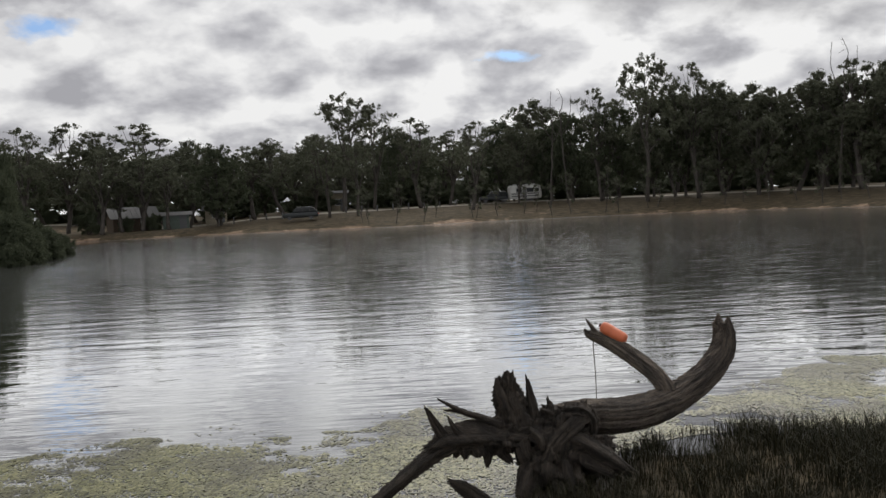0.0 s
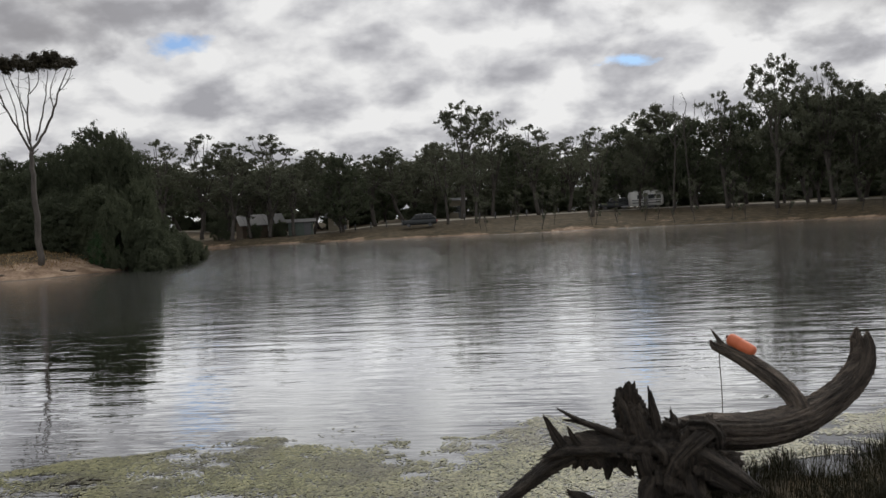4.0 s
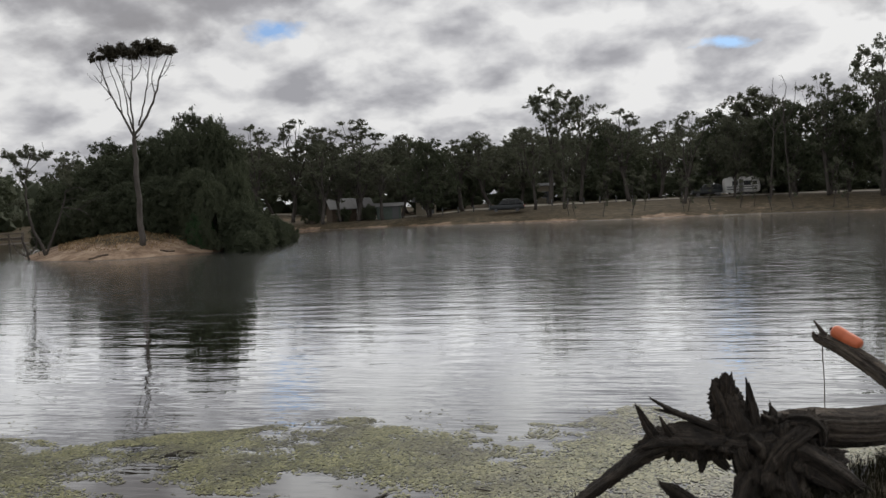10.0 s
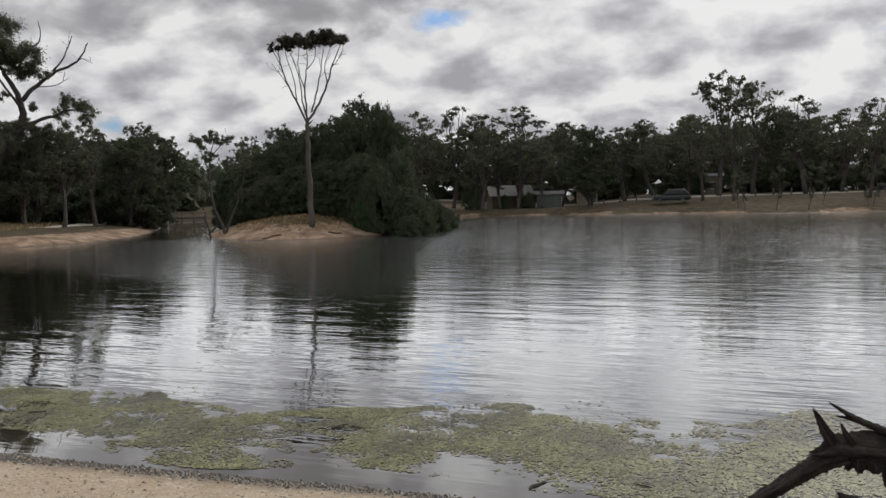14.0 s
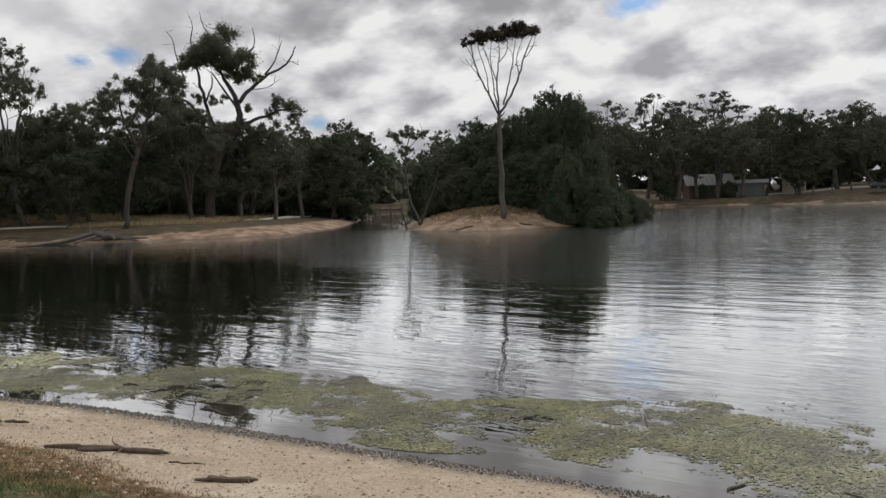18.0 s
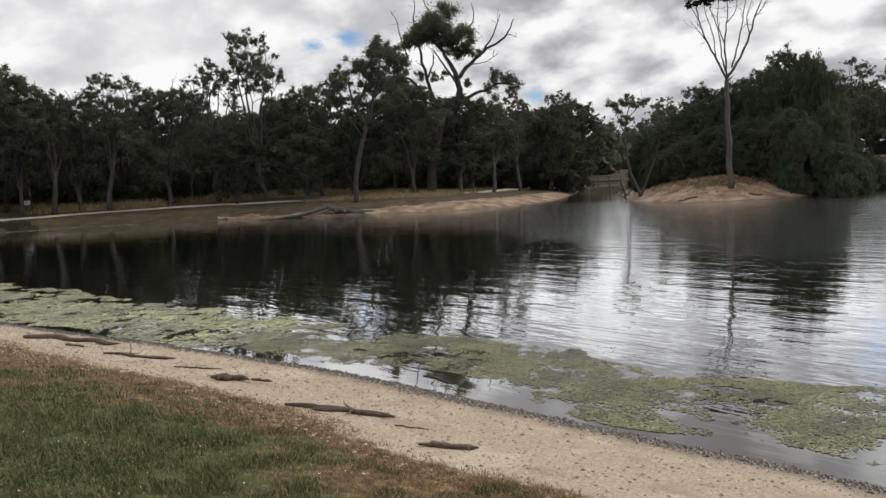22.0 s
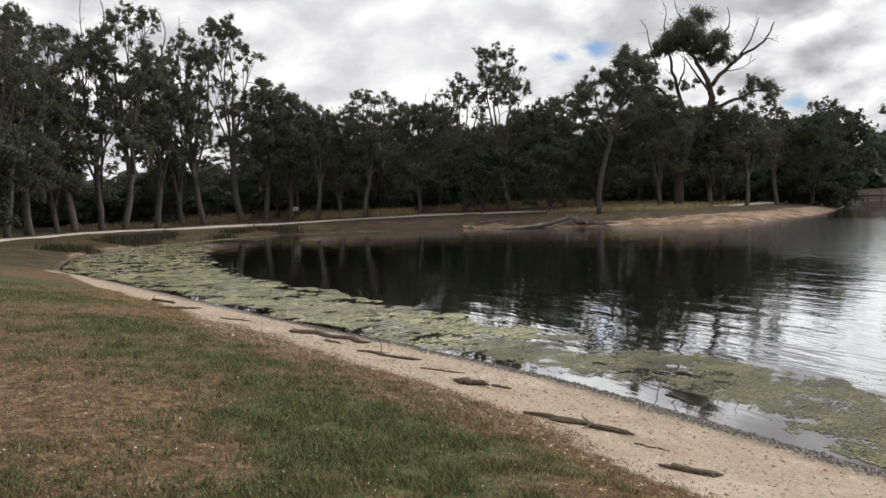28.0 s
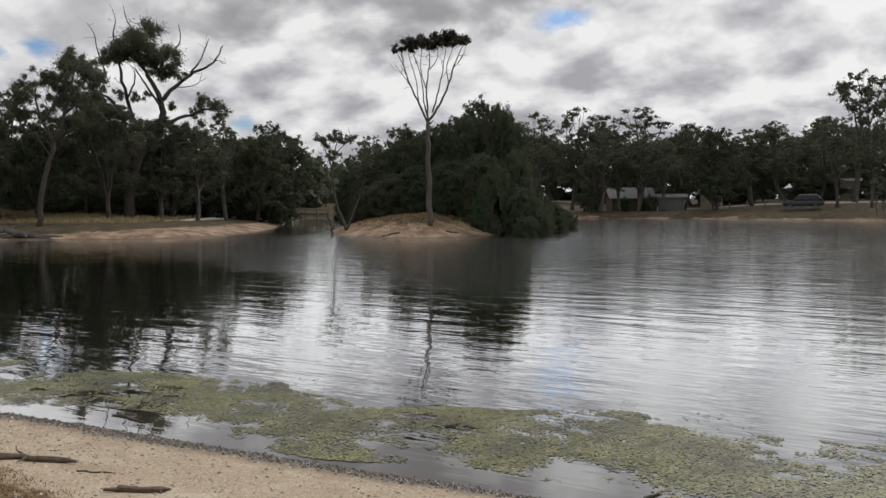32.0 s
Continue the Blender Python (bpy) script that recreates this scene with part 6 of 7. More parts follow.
def caravan(az, d, turn):
    ob = new("caravan")
    x, y = by_angle(az, d)
    ob.matrix_basis = Matrix.Translation((x, y, ground_z(x, y) + 0.05)) @ Matrix.Rotation(radians(turn), 4, "Z")
    m = Mesh()
    m.loft([rounded(-2.35, 1.1, 0.75, 2.2), rounded(-2.2, 1.15, 0.5, 2.55), rounded(2.0, 1.15, 0.5, 2.6), rounded(2.3, 1.12, 0.6, 2.4), rounded(2.42, 1.1, 0.8, 1.5)])
    body = part("body", m, WHITE, ob, "", True)
    for u0, u1, z0, z1 in ((-1.35, -0.65, 1.5, 2.05), (0.2, 1.1, 1.5, 2.05), (1.45, 1.95, 1.55, 2.0)):
        for s in (-1, 1):
            m = Mesh()
            m.box((u0 - 0.05, s * 1.155 - 0.015, z0 - 0.05), (u1 + 0.05, s * 1.155 + 0.015, z1 + 0.05), 0.01)
            w = part("window", m, GREY_STRIPE, body)
            m = Mesh()
            m.box((u0, s * 1.172 - 0.01, z0), (u1, s * 1.172 + 0.01, z1), 0.008)
            part("pane", m, GLASS, w)
    m = Mesh()
    m.box((-0.45, -1.18, 0.6), (0.12, -1.14, 2.3), 0.01)
    part("door", m, ROOF_PALE, body, "pale caravan door")
    for z in (0.85, 1.2):
        m = Mesh()
        m.box((-2.15, -1.168, z), (2.0, -1.152, z + 0.16), 0.004)
        part("stripe", m, GREY_STRIPE, body, "dark side stripe")
    for u in (-1.4, 0.3, 1.3):
        m = Mesh()
        m.box((u - 0.35, -0.3, 2.57), (u + 0.35, 0.3, 2.72), 0.06)
        part("roof_hatch", m, WHITE, body)
    m = Mesh()
    m.tube([(-2.3, 0, 0.55), (-3.6, 0, 0.5)], 0.05, 6)
    part("drawbar", m, STEEL, ob)
    for u in (0.05, 0.85):
        for s in (-1, 1):
            wheel(ob, u, s * 1.0, 0.35, 0.24)
    m = Mesh()
    m.tube([(2.42, -0.13, 1.25), (2.68, -0.13, 1.25)], 0.36, 18)
    part("spare_wheel", m, TYRE, ob)
    tagged(ob, "white caravan with grey stripes parked on the far bank", "caravan")


caravan(-6.75, 128, 4)


def house(az, d, turn, w, dp, hw, hr, wall, roof, label, name="house", windows=3, chimney=False):
    ob = new(name)
    x, y = by_angle(az, d)
    ob.matrix_basis = Matrix.Translation((x, y, ground_z(x, y) - 0.1)) @ Matrix.Rotation(radians(turn), 4, "Z")
    m = Mesh()
    t = 0.15
    m.box((-w / 2, -dp / 2, 0), (w / 2, -dp / 2 + t, hw))
    m.box((-w / 2, dp / 2 - t, 0), (w / 2, dp / 2, hw))
    m.box((-w / 2, -dp / 2 + t, 0), (-w / 2 + t, dp / 2 - t, hw))
    m.box((w / 2 - t, -dp / 2 + t, 0), (w / 2, dp / 2 - t, hw))
    part("wall", m, wall, ob)
    m = Mesh()
    e, th = 0.5, 0.09
    for s in (-1, 1):
        m.add([(-w / 2 - e, s * (dp / 2 + e), hw - 0.12), (w / 2 + e, s * (dp / 2 + e), hw - 0.12), (w / 2 + e, 0, hw + hr), (-w / 2 - e, 0, hw + hr),
               (-w / 2 - e, s * (dp / 2 + e), hw - 0.12 + th), (w / 2 + e, s * (dp / 2 + e), hw - 0.12 + th), (w / 2 + e, 0, hw + hr + th), (-w / 2 - e, 0, hw + hr + th)],
              [(0, 1, 2, 3), (4, 7, 6, 5), (0, 4, 5, 1), (1, 5, 6, 2), (3, 2, 6, 7), (0, 3, 7, 4)])
    r = part("roof", m, roof, ob)
    for k in range(int(w / 0.75)):
        m = Mesh()
        u = -w / 2 + 0.4 + k * 0.75
        m.add([(u, -dp / 2 - e, hw - 0.12 + th), (u + 0.05, -dp / 2 - e, hw - 0.12 + th), (u + 0.05, 0, hw + hr + th), (u, 0, hw + hr + th), (u + 0.025, -dp / 2 - e, hw - 0.08 + th), (u + 0.025, 0, hw + hr + th + 0.04)], [(0, 4, 5, 3), (4, 1, 2, 5), (0, 1, 4), (3, 5, 2)])
        part("roof_rib", m, roof, r)
    m = Mesh()
    for s in (-1, 1):
        q = s * (w / 2 - t / 2)
        m.add([(q - 0.07, -dp / 2, hw), (q - 0.07, dp / 2, hw), (q - 0.07, 0, hw + hr - 0.02), (q + 0.07, -dp / 2, hw), (q + 0.07, dp / 2, hw), (q + 0.07, 0, hw + hr - 0.02)], [(0, 2, 1), (3, 4, 5), (0, 3, 5, 2), (1, 2, 5, 4)])
    part("gable", m, wall, ob)
    for k in range(windows):
        u = -w / 2 + w * (k + 0.7) / (windows + 0.4)
        m = Mesh()
        m.box((u - 0.55, -dp / 2 - 0.03, 0.95), (u + 0.55, -dp / 2 + 0.02, 2.0), 0.01)
        wd = part("window", m, WHITE, ob)
        m = Mesh()
        m.box((u - 0.47, -dp / 2 - 0.045, 1.03), (u + 0.47, -dp / 2 - 0.02, 1.92), 0.005)
        part("pane", m, GLASS, wd)
    m = Mesh()
    u = w / 2 - w * 0.22
    m.box((u - 0.45, -dp / 2 - 0.04, 0.05), (u + 0.45, -dp / 2 + 0.02, 2.05), 0.01)
    part("door", m, GREY_STRIPE, ob)
    return tagged(ob, label, "building")


stand([("shrub", 19.2, 121, 0.35, 1.3), ("shrub", 17.6, 120, 0.5, 1.3), ("far_airy", 19.4, 120, 3.4, 3.0), ("far_airy", 16.6, 118, 4.0, 3.0), ("far_dense", 13.6, 117, 3.4, 3.4), ("far_airy", 18.2, 119, 4.2, 3.6), ("far_airy", 20.6, 118, 4.6, 3.2), ("shrub", 21.4, 120, 0.9, 1.6), ("far_airy", 6.4, 116, 5.0, 2.6), ("far_airy", 4.4, 114, 4.6, 2.6)], FAR)
house(18.9, 131, 30, 6.0, 5.5, 2.2, 1.5, BRICK_TAN, ROOF_PALE, "low tan brick building with a pale metal roof among the trees", windows=2)
house(16.2, 122, 14, 3.4, 2.6, 2.1, 0.35, SHED_GREEN, ROOF_PALE, "small green metal shed with a pale roof", "shed", 0)
house(5.7, 140, 4, 2.4, 2.4, 3.0, 0.3, TANK, ROOF_PALE, "narrow tan pump building between the trees", "pump_house", 1)
house(13.7, 132, 10, 3.0, 2.4, 2.2, 0.6, TANK, ROOF_PALE, "small pale amenities hut behind the trunks", "hut", 1)


def bollard(az, d, h):
    ob = new("bollard")
    x, y = by_angle(az, d)
    ob.location = (x, y, ground_z(x, y) - 0.1)
    m = Mesh()
    m.tube([(0, 0, 0), (0, 0, h), (0, 0, h + 0.05)], [0.09, 0.09, 0.06], 10)
    part("post", m, ROOF_PALE, ob, "", True)
    m = Mesh()
    m.tube([(0, 0, h - 0.18), (0, 0, h - 0.08)], [0.096, 0.096], 10)
    part("band", m, GREY_STRIPE, ob, "dark reflective band")
    tagged(ob, "pale timber bollard beside the camping road", "bollard", "bollards along the road")


for k in range(16):
    a = 12.6 - k * 1.05
    bollard(a, 121 + (k % 3) * 0.6 + (6 if a < -1 else 0), 0.95)


def bridge():
    ob = new("footbridge")
    x, y = by_angle(41.9, 104)
    ob.matrix_basis = Matrix.Translation((x, y, 0)) @ Matrix.Rotation(math.atan2(-x, y), 4, "Z")
    L = 11.0
    for k in range(44):
        m = Mesh()
        u = -L / 2 + k * 0.25
        m.box((u, -0.9, 0.98), (u + 0.23, 0.9, 1.03), 0.01)
        part("plank", m, WOOD_OLD, ob)
    for s in (-0.88, 0.88):
        for k in range(9):
            m = Mesh()
            u = -L / 2 + 0.1 + k * (L - 0.2) / 8
            m.box((u - 0.07, s - 0.07, -1.2), (u + 0.07, s + 0.07, 1.5), 0.015)
            part("post", m, WOOD_OLD, ob)
        for z in (1.4,):
            m = Mesh()
            m.box((-L / 2, s - 0.035, z), (L / 2, s + 0.035, z + 0.12), 0.01)
            part("rail", m, WOOD_OLD, ob)
        m = Mesh()
        m.box((-L / 2, s * 0.8 - 0.06, 0.75), (L / 2, s * 0.8 + 0.06, 0.975), 0.01)
        part("bearer", m, WOOD_OLD, ob)
    tagged(ob, "dark weathered timber footbridge over the inlet", "bridge")


bridge()


def info_sign():
    ob = new("information_sign")
    x, y = by_angle(76.9, 79)
    ob.matrix_basis = facing(x, y)
    for s in (-0.28, 0.28):
        m = Mesh()
        m.box((s - 0.04, -0.04, 0), (s + 0.04, 0.04, 1.0), 0.01)
        part("post", m, WOOD_OLD, ob)
    m = Mesh()
    m.loft([[(-0.36, -0.26, 0.86), (0.36, -0.26, 0.86), (0.36, 0.22, 1.2), (-0.36, 0.22, 1.2)], [(-0.36, -0.28, 0.89), (0.36, -0.28, 0.89), (0.36, 0.20, 1.23), (-0.36, 0.20, 1.23)]])
    panel = part("panel", m, SIGN_FACE, ob, "white sloping panel")
    for k in range(4):
        m = Mesh()
        a, b = 0.12 + k * 0.2, 0.20 + k * 0.2
        w = 0.28 - 0.05 * (k % 2)
        p = lambda t: (-0.28 + 0.48 * t, 0.8955 + 0.34 * t)
        (y0, z0), (y1, z1) = p(a), p(b)
        m.add([(-w, y0, z0), (w, y0, z0), (w, y1, z1), (-w, y1, z1)], [(0, 1, 2, 3)])
        part("text_bar", m, BAR_DARK, panel)
    tagged(ob, "white sloping information sign on two posts beside the path", "sign")


info_sign()


def picnic_table(az, d, turn):
    ob = new("picnic_table")
    x, y = by_angle(az, d)
    ob.matrix_basis = facing(x, y) @ Matrix.Rotation(radians(turn), 4, "Z")
    for k in range(4):
        m = Mesh()
        m.box((-1.1, -0.38 + k * 0.195, 0.73), (1.1, -0.20 + k * 0.195, 0.78), 0.008)
        part("top_board", m, WOOD_OLD, ob)
    for s in (-0.75, 0.75):
        m = Mesh()
        m.box((-1.1, s - 0.14, 0.43), (1.1, s + 0.14, 0.48), 0.008)
        part("bench_board", m, WOOD_OLD, ob)
    for u in (-0.8, 0.8):
        for s in (-1, 1):
            m = Mesh()
            m.tube([(u, s * 0.62, 0.0), (u, s * 0.2, 0.73)], 0.05, 6)
            part("leg", m, WOOD_OLD, ob)
        m = Mesh()
        m.box((u - 0.04, -0.85, 0.36), (u + 0.04, 0.85, 0.43))
        part("cross_beam", m, WOOD_OLD, ob)
    tagged(ob, "dark weathered timber picnic table under the gums", "table")


picnic_table(85.2, 78, 12)
m = Mesh()
rng9 = np.random.default_rng(77)
for k in range(26):
    a = rng9.uniform(0, 3.14)
    q, _ = bend(np.array([rng9.uniform(-1.5, 1.5), rng9.uniform(-0.4, 0.4), 0.05]), unit(np.array([math.cos(a) * 1.2, rng9.normal() * 0.3, 0.75])), rng9.uniform(1.0, 2.6), 5, rng9, 0.15, -0.05)
    m.tube(q, np.linspace(0.045, 0.012, 6), 5)
x, y = by_angle(83.8, 80)
ob = mesh_ob("brushwood_heap", m, BARK_DARK)
ob.matrix_basis = facing(x, y)
tagged(ob, "heap of dark fallen branches under the gums", "branches", kind="stuff")

# fence behind the western trees
fence = new("wire_fence")
prev = None
for k in range(30):
    a = 40.5 + k * 1.55
    x, y = by_angle(a, 90 + 1.5 * math.sin(k * 0.6))
    z = ground_z(x, y)
    m = Mesh()
    m.tube([(x, y, z - 0.2), (x, y, z + 1.15)], [0.07, 0.06], 6)
    part("post", m, WOOD_OLD, fence)
    if prev:
        for h in (0.45, 0.75, 1.05):
            m = Mesh()
            m.tube([(prev[0], prev[1], prev[2] + h), (x, y, z + h)], 0.008, 3)
            part("wire", m, STEEL, fence)
    prev = (x, y, z)
tagged(fence, "old post and wire fence behind the trees", "fence")


# ---- floating weed, grass and small stones ----
def scatter(n, box, rng):
    x = rng.uniform(box[0], box[1], n)
    y = rng.uniform(box[2], box[3], n)
    return x, y, shore_distance(x, y)


def flakes(mesh, x, y, z, size, rng, sides=5, tilt=0.15):
    n = len(x)
    a = rng.uniform(0, 6.28, n)
    st = rng.uniform(0.45, 1.0, n)
    rows = []
    for k in range(sides):
        t = 6.283 * k / sides
        r = size * rng.uniform(0.55, 1.15, n)
        u, v = np.cos(t) * r, np.sin(t) * r * st
        rows.append(np.stack([x + u * np.cos(a) - v * np.sin(a), y + u * np.sin(a) + v * np.cos(a), z + rng.uniform(-tilt, tilt, n) * size], 1))
    mesh.add(np.stack(rows, 1).reshape(-1, 3), [tuple(range(sides * i, sides * i + sides)) for i in range(n)])


def build_weed():
    rng = np.random.default_rng(14)
    near, m = Mesh(), Mesh()
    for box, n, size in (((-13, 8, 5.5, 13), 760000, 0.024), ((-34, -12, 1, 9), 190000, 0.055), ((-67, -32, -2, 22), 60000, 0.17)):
        x, y, sd = scatter(n, box, rng)
        din = -sd
        outer = np.interp(x, [-66, -58, -50, -40, -32, -22, -16, -12, -8, -5, -3, 0, 0.6, 1.3, 2.6, 3.4, 5, 7, 9], [0.8, 3.0, 6.5, 6.5, 4.0, 3.2, 2.5, 2.5, 2.35, 2.55, 3.2, 3.0, 2.2, 0.7, 0.5, 1.9, 3.4, 4.2, 4.6])
        inner = np.interp(x, [-30, -16, -11, -8, -5, -2, 1], [0.0, 0.08, 0.28, 0.55, 0.4, 0.25, 0.1]) + 0.25 * wave_noise(x, y, 1.2, 33)
        outer = outer + 0.35 * wave_noise(x, y, 0.9, 31) + 0.18 * wave_noise(x, y, 3.1, 32)
        field = 0.75 * wave_noise(x, y * 1.6, 1.5, 34) + 0.55 * wave_noise(x, y * 1.6, 4.5, 35) + 0.45 * wave_noise(x, y, 13, 37) - 0.14
        edge = np.minimum(outer - din, (din - inner) * 1.6)
        keep = (din > 0.03) & (edge > 0) & (1.25 * field + 0.9 * np.minimum(edge, 0.8) > rng.uniform(-0.45, 0.75, n))
        stray = (din > inner) & (din < outer + 0.5) & (rng.random(n) < 0.012) & (wave_noise(x, y, 2.2, 36) > 0.25)
        keep |= stray
        x, y = x[keep], y[keep]
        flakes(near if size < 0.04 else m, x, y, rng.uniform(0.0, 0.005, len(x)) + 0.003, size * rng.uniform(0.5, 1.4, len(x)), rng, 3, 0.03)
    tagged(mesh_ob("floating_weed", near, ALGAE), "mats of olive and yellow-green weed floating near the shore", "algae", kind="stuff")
    tagged(mesh_ob("floating_weed", m, ALGAE_SHEEN), "weed mats along the far beach, pale sky sheen put into their colour", "algae", kind="stuff")


build_weed()


def blades(mesh, x, y, h, width, rng, lean=0.35, segs=1):
    n = len(x)
    z = land_height(x, y)
    a, b = rng.uniform(0, 6.28, n), rng.uniform(0, 6.28, n)
    lx, ly = np.cos(b) * h * lean * rng.uniform(0, 1, n), np.sin(b) * h * lean * rng.uniform(0, 1, n)
    wx, wy = np.cos(a) * width, np.sin(a) * width
    p0 = np.stack([x - wx, y - wy, z - 0.01], 1)
    p1 = np.stack([x + wx, y + wy, z - 0.01], 1)
    tip = np.stack([x + lx, y + ly, z + h], 1)
    if segs == 1:
        mesh.add(np.stack([p0, p1, tip], 1).reshape(-1, 3), [(3 * i, 3 * i + 1, 3 * i + 2) for i in range(n)])
        return
    c = np.stack([x + lx * 0.3, y + ly * 0.3, z + h * 0.6], 1)
    o = np.stack([wx, wy, 0 * wx], 1) * 0.7
    tip[:, :2] += np.stack([lx, ly], 1) * 0.5
    mesh.add(np.stack([p0, p1, c + o, c - o, tip], 1).reshape(-1, 3), [f for i in range(n) for f in ((5 * i, 5 * i + 1, 5 * i + 2, 5 * i + 3), (5 * i + 3, 5 * i + 2, 5 * i + 4))])


def build_grass():
    rng = np.random.default_rng(15)
    lawn, dry = Mesh(), Mesh()
    n = 520000
    r = 3.0 + 23 * rng.random(n) ** 1.7
    a = np.radians(rng.uniform(34, 104, n))
    x, y = -np.sin(a) * r, np.cos(a) * r
    sd = shore_distance(x, y)
    g = 0.17 + 0.36 * wave_noise(x, y, 0.42, 7) + 0.26 * wave_noise(x, y, 1.3, 8) + 0.2 * wave_noise(x, y, 2.8, 42) + 0.35 * smoothstep(-np.abs(sd - 3.9), -1.7, 0) - 0.42 * smoothstep(sd, 4.4, 6.2) + 0.28 * wave_noise(x, y, 4.5, 41)
    edge = np.interp(-x, [6, 12, 18, 26, 36], [2.35, 2.1, 1.75, 1.3, 0.7]) + 0.3 * wave_noise(x, y, 0.8, 5)
    g = g - 0.6 * smoothstep(edge + 0.35 - sd, 0, 0.4)
    on = sd > edge - 0.15
    k = on & (g + 0.35 * wave_noise(x, y, 6, 47) + 0.35 * wave_noise(x, y, 13, 43) > 0.22 + 0.4 * rng.random(n))
    blades(lawn, x[k], y[k], rng.uniform(0.01, 0.042, k.sum()) * (1 + 1.0 * smoothstep(g[k] + 0.3 * wave_noise(x[k], y[k], 6, 47), 0.4, 0.9)), 0.0028 + 0.0003 * r[k], rng, 1.4)
    k = on & (rng.random(n) < 0.20 + 0.45 * (np.abs(sd - edge - 0.25) < 0.35 + 0.2 * wave_noise(x, y, 1.7, 48)))
    blades(dry, x[k], y[k], rng.uniform(0.008, 0.035, k.sum()), 0.003 + 0.00035 * r[k], rng, 1.6)
    tagged(mesh_ob("grass", lawn, BLADE), "short patchy green grass on the bank", "grass", kind="stuff")
    # sedge by the log and at the far end of the lake
    sedge = Mesh()
    cx, cy, csd = scatter(5200, (0.2, 9.5, 3.2, 8.3), rng)
    ok = (csd > -0.22 + 0.12 * wave_noise(cx, cy, 1.5, 51)) & (np.hypot(cx - 2.48, (cy - 7.72) * 0.75) > 0.2) & (cx > 0.62 + 0.25 * (cy - 6.2))
    cx, cy = cx[ok], cy[ok]
    m = 13
    h = np.repeat(rng.uniform(0.07, 0.24, len(cx)) * (1 + 0.4 * (cx > 2.9)), m)
    blades(sedge, np.repeat(cx, m) + rng.normal(size=len(h)) * 0.06, np.repeat(cy, m) + rng.normal(size=len(h)) * 0.06, h * rng.uniform(0.5, 1.1, len(h)), 0.0034, rng, 0.9, 2)
    px, py = np.array([-0.55, -0.45, -0.3]).repeat(26), np.array([6.55, 6.7, 6.62]).repeat(26)
    blades(sedge, px + rng.normal(size=78) * 0.09, py + rng.normal(size=78) * 0.05, rng.uniform(0.12, 0.34, 78), 0.003, rng, 0.5, 2)
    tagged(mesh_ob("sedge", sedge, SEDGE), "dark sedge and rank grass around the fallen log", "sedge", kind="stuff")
    far = Mesh()
    cx, cy, csd = scatter(9000, (-69, -33, -4, 16), rng)
    ok = (csd > 0.0) & (csd < 2.6 + 1.2 * wave_noise(cx, cy, 0.4, 52)) & (wave_noise(cx, cy, 0.55, 53) > -0.1) & (cx < -37) & ((cx < -50) | (cy > 0.2))
    cx, cy = cx[ok], cy[ok]
    m = 14
    h = np.repeat(rng.uniform(0.15, 0.48, len(cx)), m)
    blades(far, np.repeat(cx, m) + rng.normal(size=len(h)) * 0.2, np.repeat(cy, m) + rng.normal(size=len(h)) * 0.2, h, 0.018, rng, 0.5)
    tagged(mesh_ob("sedge", far, SEDGE_LIGHTER), "dark sedge clumps at the end of the lake", "sedge", kind="stuff")
    straw = Mesh()
    for a0, a1, d0, d1, n, hh in ((57, 84, 78, 92, 34000, 0.75), (40, 60, 62, 84, 20000, 0.38), (84, 104, 74, 92, 6000, 0.35), (24, 37, 52, 70, 9000, 0.16)):
        aa, dd = np.radians(rng.uniform(a0, a1, n)), rng.uniform(d0, d1, n)
        x, y = -np.sin(aa) * dd, np.cos(aa) * dd
        k = (shore_distance(x, y) > (1.6 if a0 == 24 else 7.5)) & (wave_noise(x, y, 0.25, 55) > -0.25)
        blades(straw if a0 != 24 else dry, x[k], y[k], rng.uniform(0.4, 1.1, k.sum()) * hh, 0.03, rng, 1.2)
    tagged(mesh_ob("dry_grass", dry, BLADE_DRY), "short dry brown grass on the bank", "grass", kind="stuff")
    tagged(mesh_ob("straw_grass", straw, BLADE_STRAW), "tall straw-coloured dry grass behind the path", "grass", kind="stuff")
    tuft = Mesh()
    n = 2600
    r, a = 3.2 + 13 * rng.random(n), np.radians(rng.uniform(40, 102, n))
    x, y = -np.sin(a) * r, np.cos(a) * r
    sd = shore_distance(x, y)
    k = (sd > 2.6) & (rng.random(n) < 0.35 + 0.65 * smoothstep(-np.abs(sd - 4.2), -2.2, -0.4)) & (wave_noise(x, y, 0.9, 46) > -0.35)
    cx, cy = np.repeat(x[k], 34), np.repeat(y[k], 34)
    sp = np.repeat(rng.uniform(0.03, 0.13, k.sum()), 34)
    hh = np.repeat(rng.uniform(0.5, 1.3, k.sum()), 34)
    blades(tuft, cx + rng.normal(size=len(cx)) * sp, cy + rng.normal(size=len(cx)) * sp, hh * rng.uniform(0.02, 0.085, len(cx)), 0.0055, rng, 1.1)
    tagged(mesh_ob("grass_tufts", tuft, BLADE), "scattered darker green grass tufts", "grass", kind="stuff")
    clover = Mesh()
    ox, oy = np.repeat(x[k][::2], 60), np.repeat(y[k][::2], 60)
    ox, oy = ox + rng.normal(size=len(ox)) * 0.11, oy + rng.normal(size=len(ox)) * 0.11
    flakes(clover, ox, oy, land_height(ox, oy) + rng.uniform(0.008, 0.045, len(ox)), rng.uniform(0.006, 0.014, len(ox)), rng, 4, 0.6)
    tagged(mesh_ob("clover", clover, CLOVER), "low leafy green clover patches in the grass", "clover", kind="stuff")
    white = Mesh()
    n = 420
    r, a = rng.uniform(4.2, 17, n), np.radians(rng.uniform(42, 98, n))
    x, y = -np.sin(a) * r, np.cos(a) * r
    sd = shore_distance(x, y)
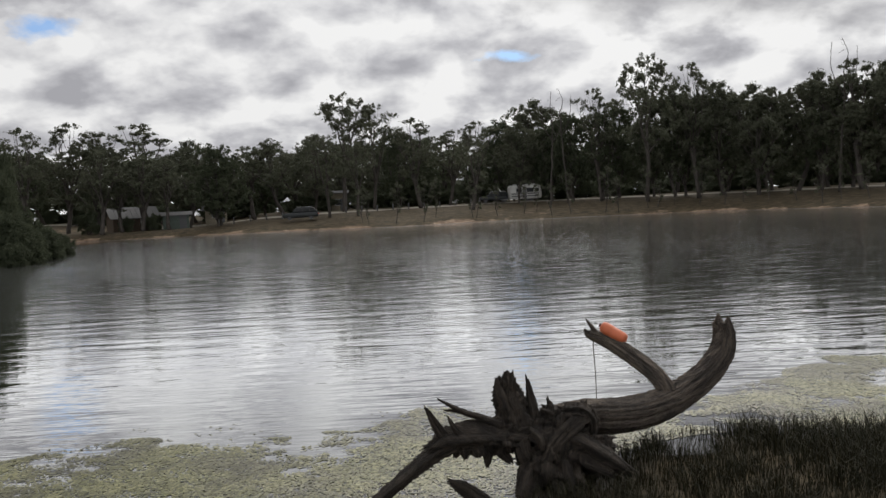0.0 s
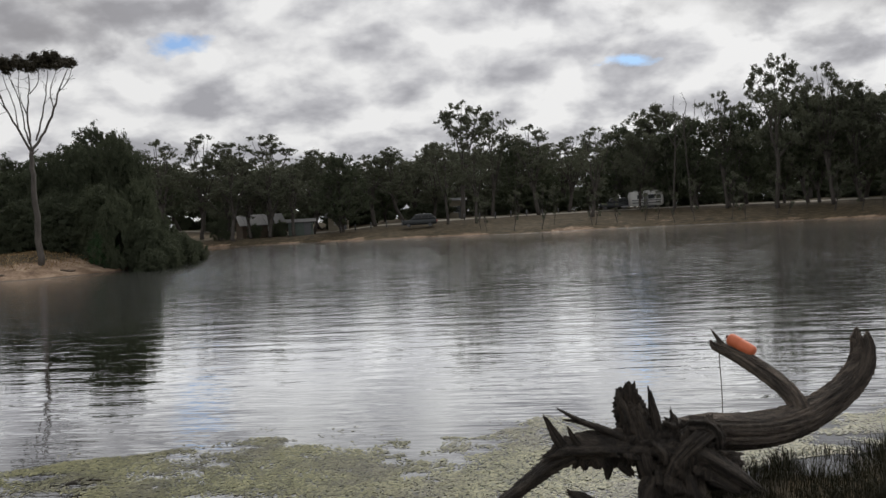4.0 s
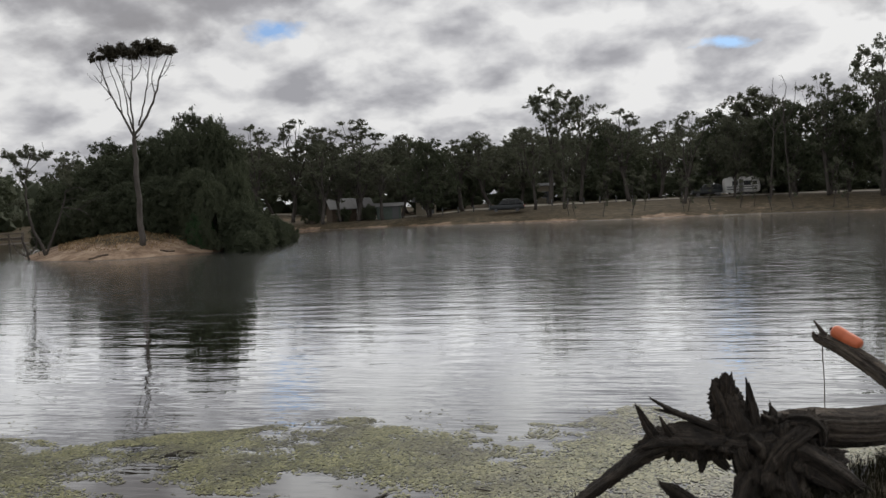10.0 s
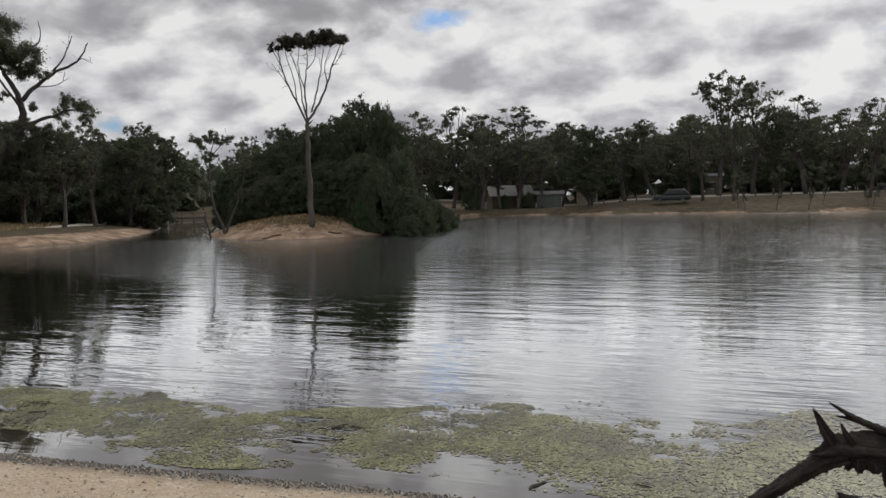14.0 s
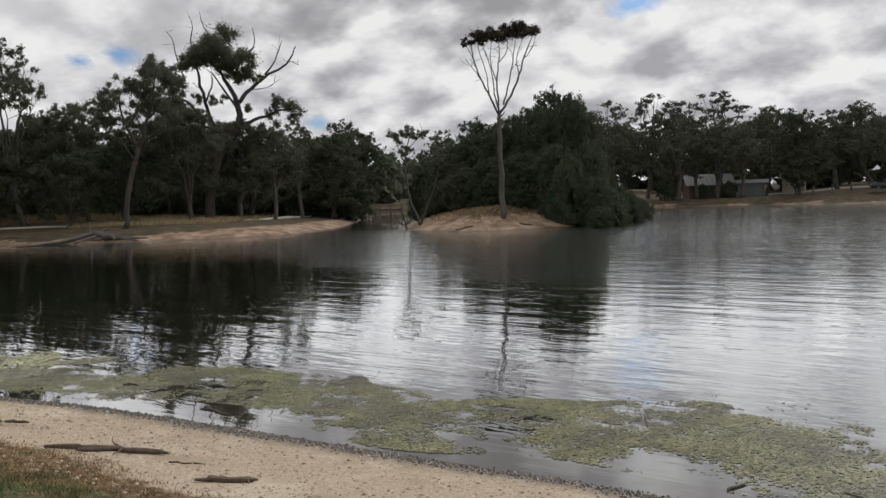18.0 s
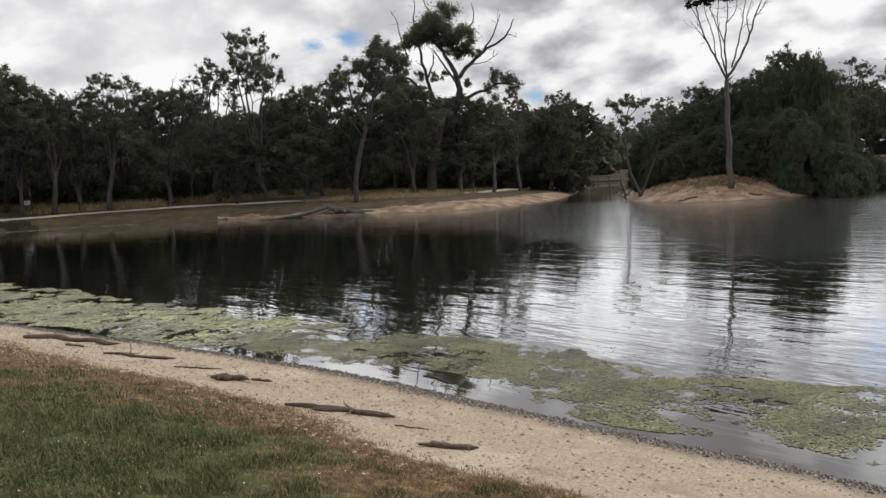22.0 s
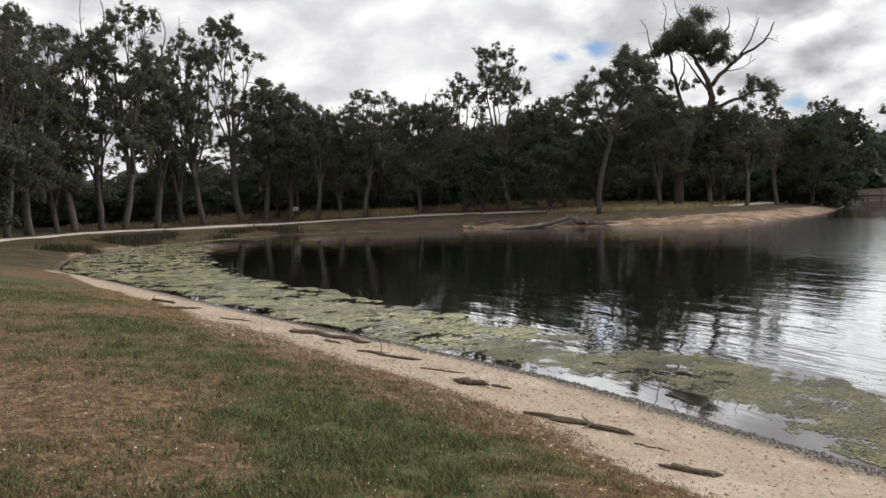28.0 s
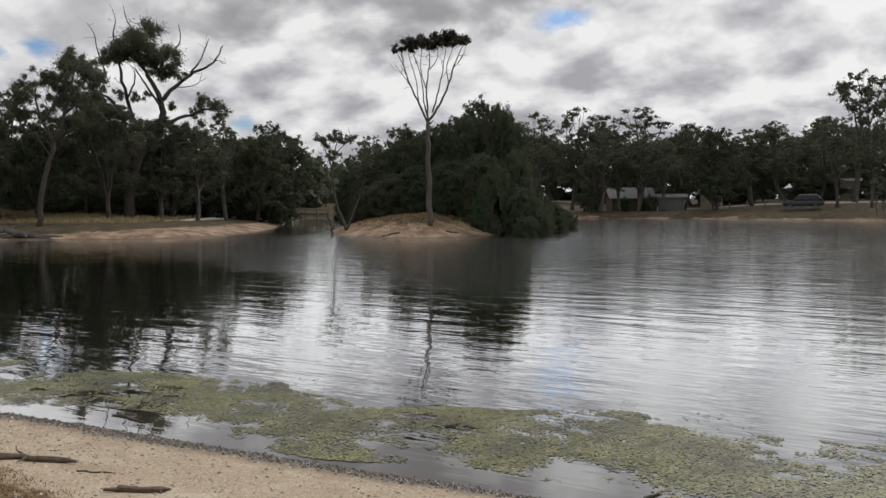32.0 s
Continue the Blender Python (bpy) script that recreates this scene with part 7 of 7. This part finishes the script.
    k = (sd > 2.6) & (wave_noise(x, y, 0.7, 57) > -0.3)
    z = land_height(x[k], y[k])
    flakes(white, x[k], y[k], z + rng.uniform(0.01, 0.06, k.sum()), rng.uniform(0.005, 0.013, k.sum()), rng, 6, 0.5)
    tagged(mesh_ob("white_flowers", white, FLUFF), "scattered white clover heads in the grass", "flowers", kind="stuff")
    litter = Mesh()
    n = 52000
    r, a = 3.2 + 14 * rng.random(n) ** 1.4, np.radians(rng.uniform(50, 104, n))
    x, y = -np.sin(a) * r, np.cos(a) * r
    sd = shore_distance(x, y)
    k = (sd > 3.0) & (rng.random(n) < 0.12 + 0.88 * smoothstep(sd + 1.0 * wave_noise(x, y, 0.9, 58), 4.5, 7.0))
    z = land_height(x[k], y[k])
    flakes(litter, x[k], y[k], z + 0.012, rng.uniform(0.004, 0.017, k.sum()), rng, 4, 0.5)
    tagged(mesh_ob("leaf_litter", litter, LITTER), "dry leaf and bark litter on bare soil", "litter", kind="stuff")


build_grass()


def stones(mesh, x, y, z, size, rng):
    n = len(x)
    a = rng.uniform(0, 6.28, n)
    rows = []
    for k in range(5):
        t = a + 6.283 * k / 5
        r = size * rng.uniform(0.7, 1.2, n)
        rows.append(np.stack([x + np.cos(t) * r, y + np.sin(t) * r, z], 1))
    rows.append(np.stack([x, y, z + size * rng.uniform(0.4, 0.8, n)], 1))
    mesh.add(np.stack(rows, 1).reshape(-1, 3), [(6 * i + j, 6 * i + (j + 1) % 5, 6 * i + 5) for i in range(n) for j in range(5)])


def build_stones():
    rng = np.random.default_rng(16)
    peb, wet = Mesh(), Mesh()
    x, y, sd = scatter(60000, (-20, 0.5, 1.8, 7), rng)
    k = (sd > 0.1) & (sd < 2.6) & (np.hypot(x, y) < 18)
    x, y = x[k][:20000], y[k][:20000]
    stones(peb, x, y, land_height(x, y) - 0.003, 0.004 + 0.020 * rng.random(len(x)) ** 3 + 0.0004 * np.hypot(x, y), rng)
    tagged(mesh_ob("pebbles", peb, PEBBLE), "small pale pebbles and shell grit on the beach", "pebbles", kind="stuff")
    x, y, sd = scatter(190000, (-19, 0.5, 2.5, 7), rng)
    k = (np.abs(sd - 0.14 - 0.06 * wave_noise(x, y, 2.5, 61)) < 0.08 + 0.06 * rng.normal(size=len(x))) & (np.hypot(x, y) < 19)
    x, y = x[k][:12000], y[k][:12000]
    stones(wet, x, y, land_height(x, y) - 0.002, 0.008 + 0.022 * rng.random(len(x)) ** 1.5, rng)
    tagged(mesh_ob("wet_gravel", wet, GRAVEL_WET), "dark wet gravel and weed line at the water's edge", "gravel", kind="stuff")


build_stones()
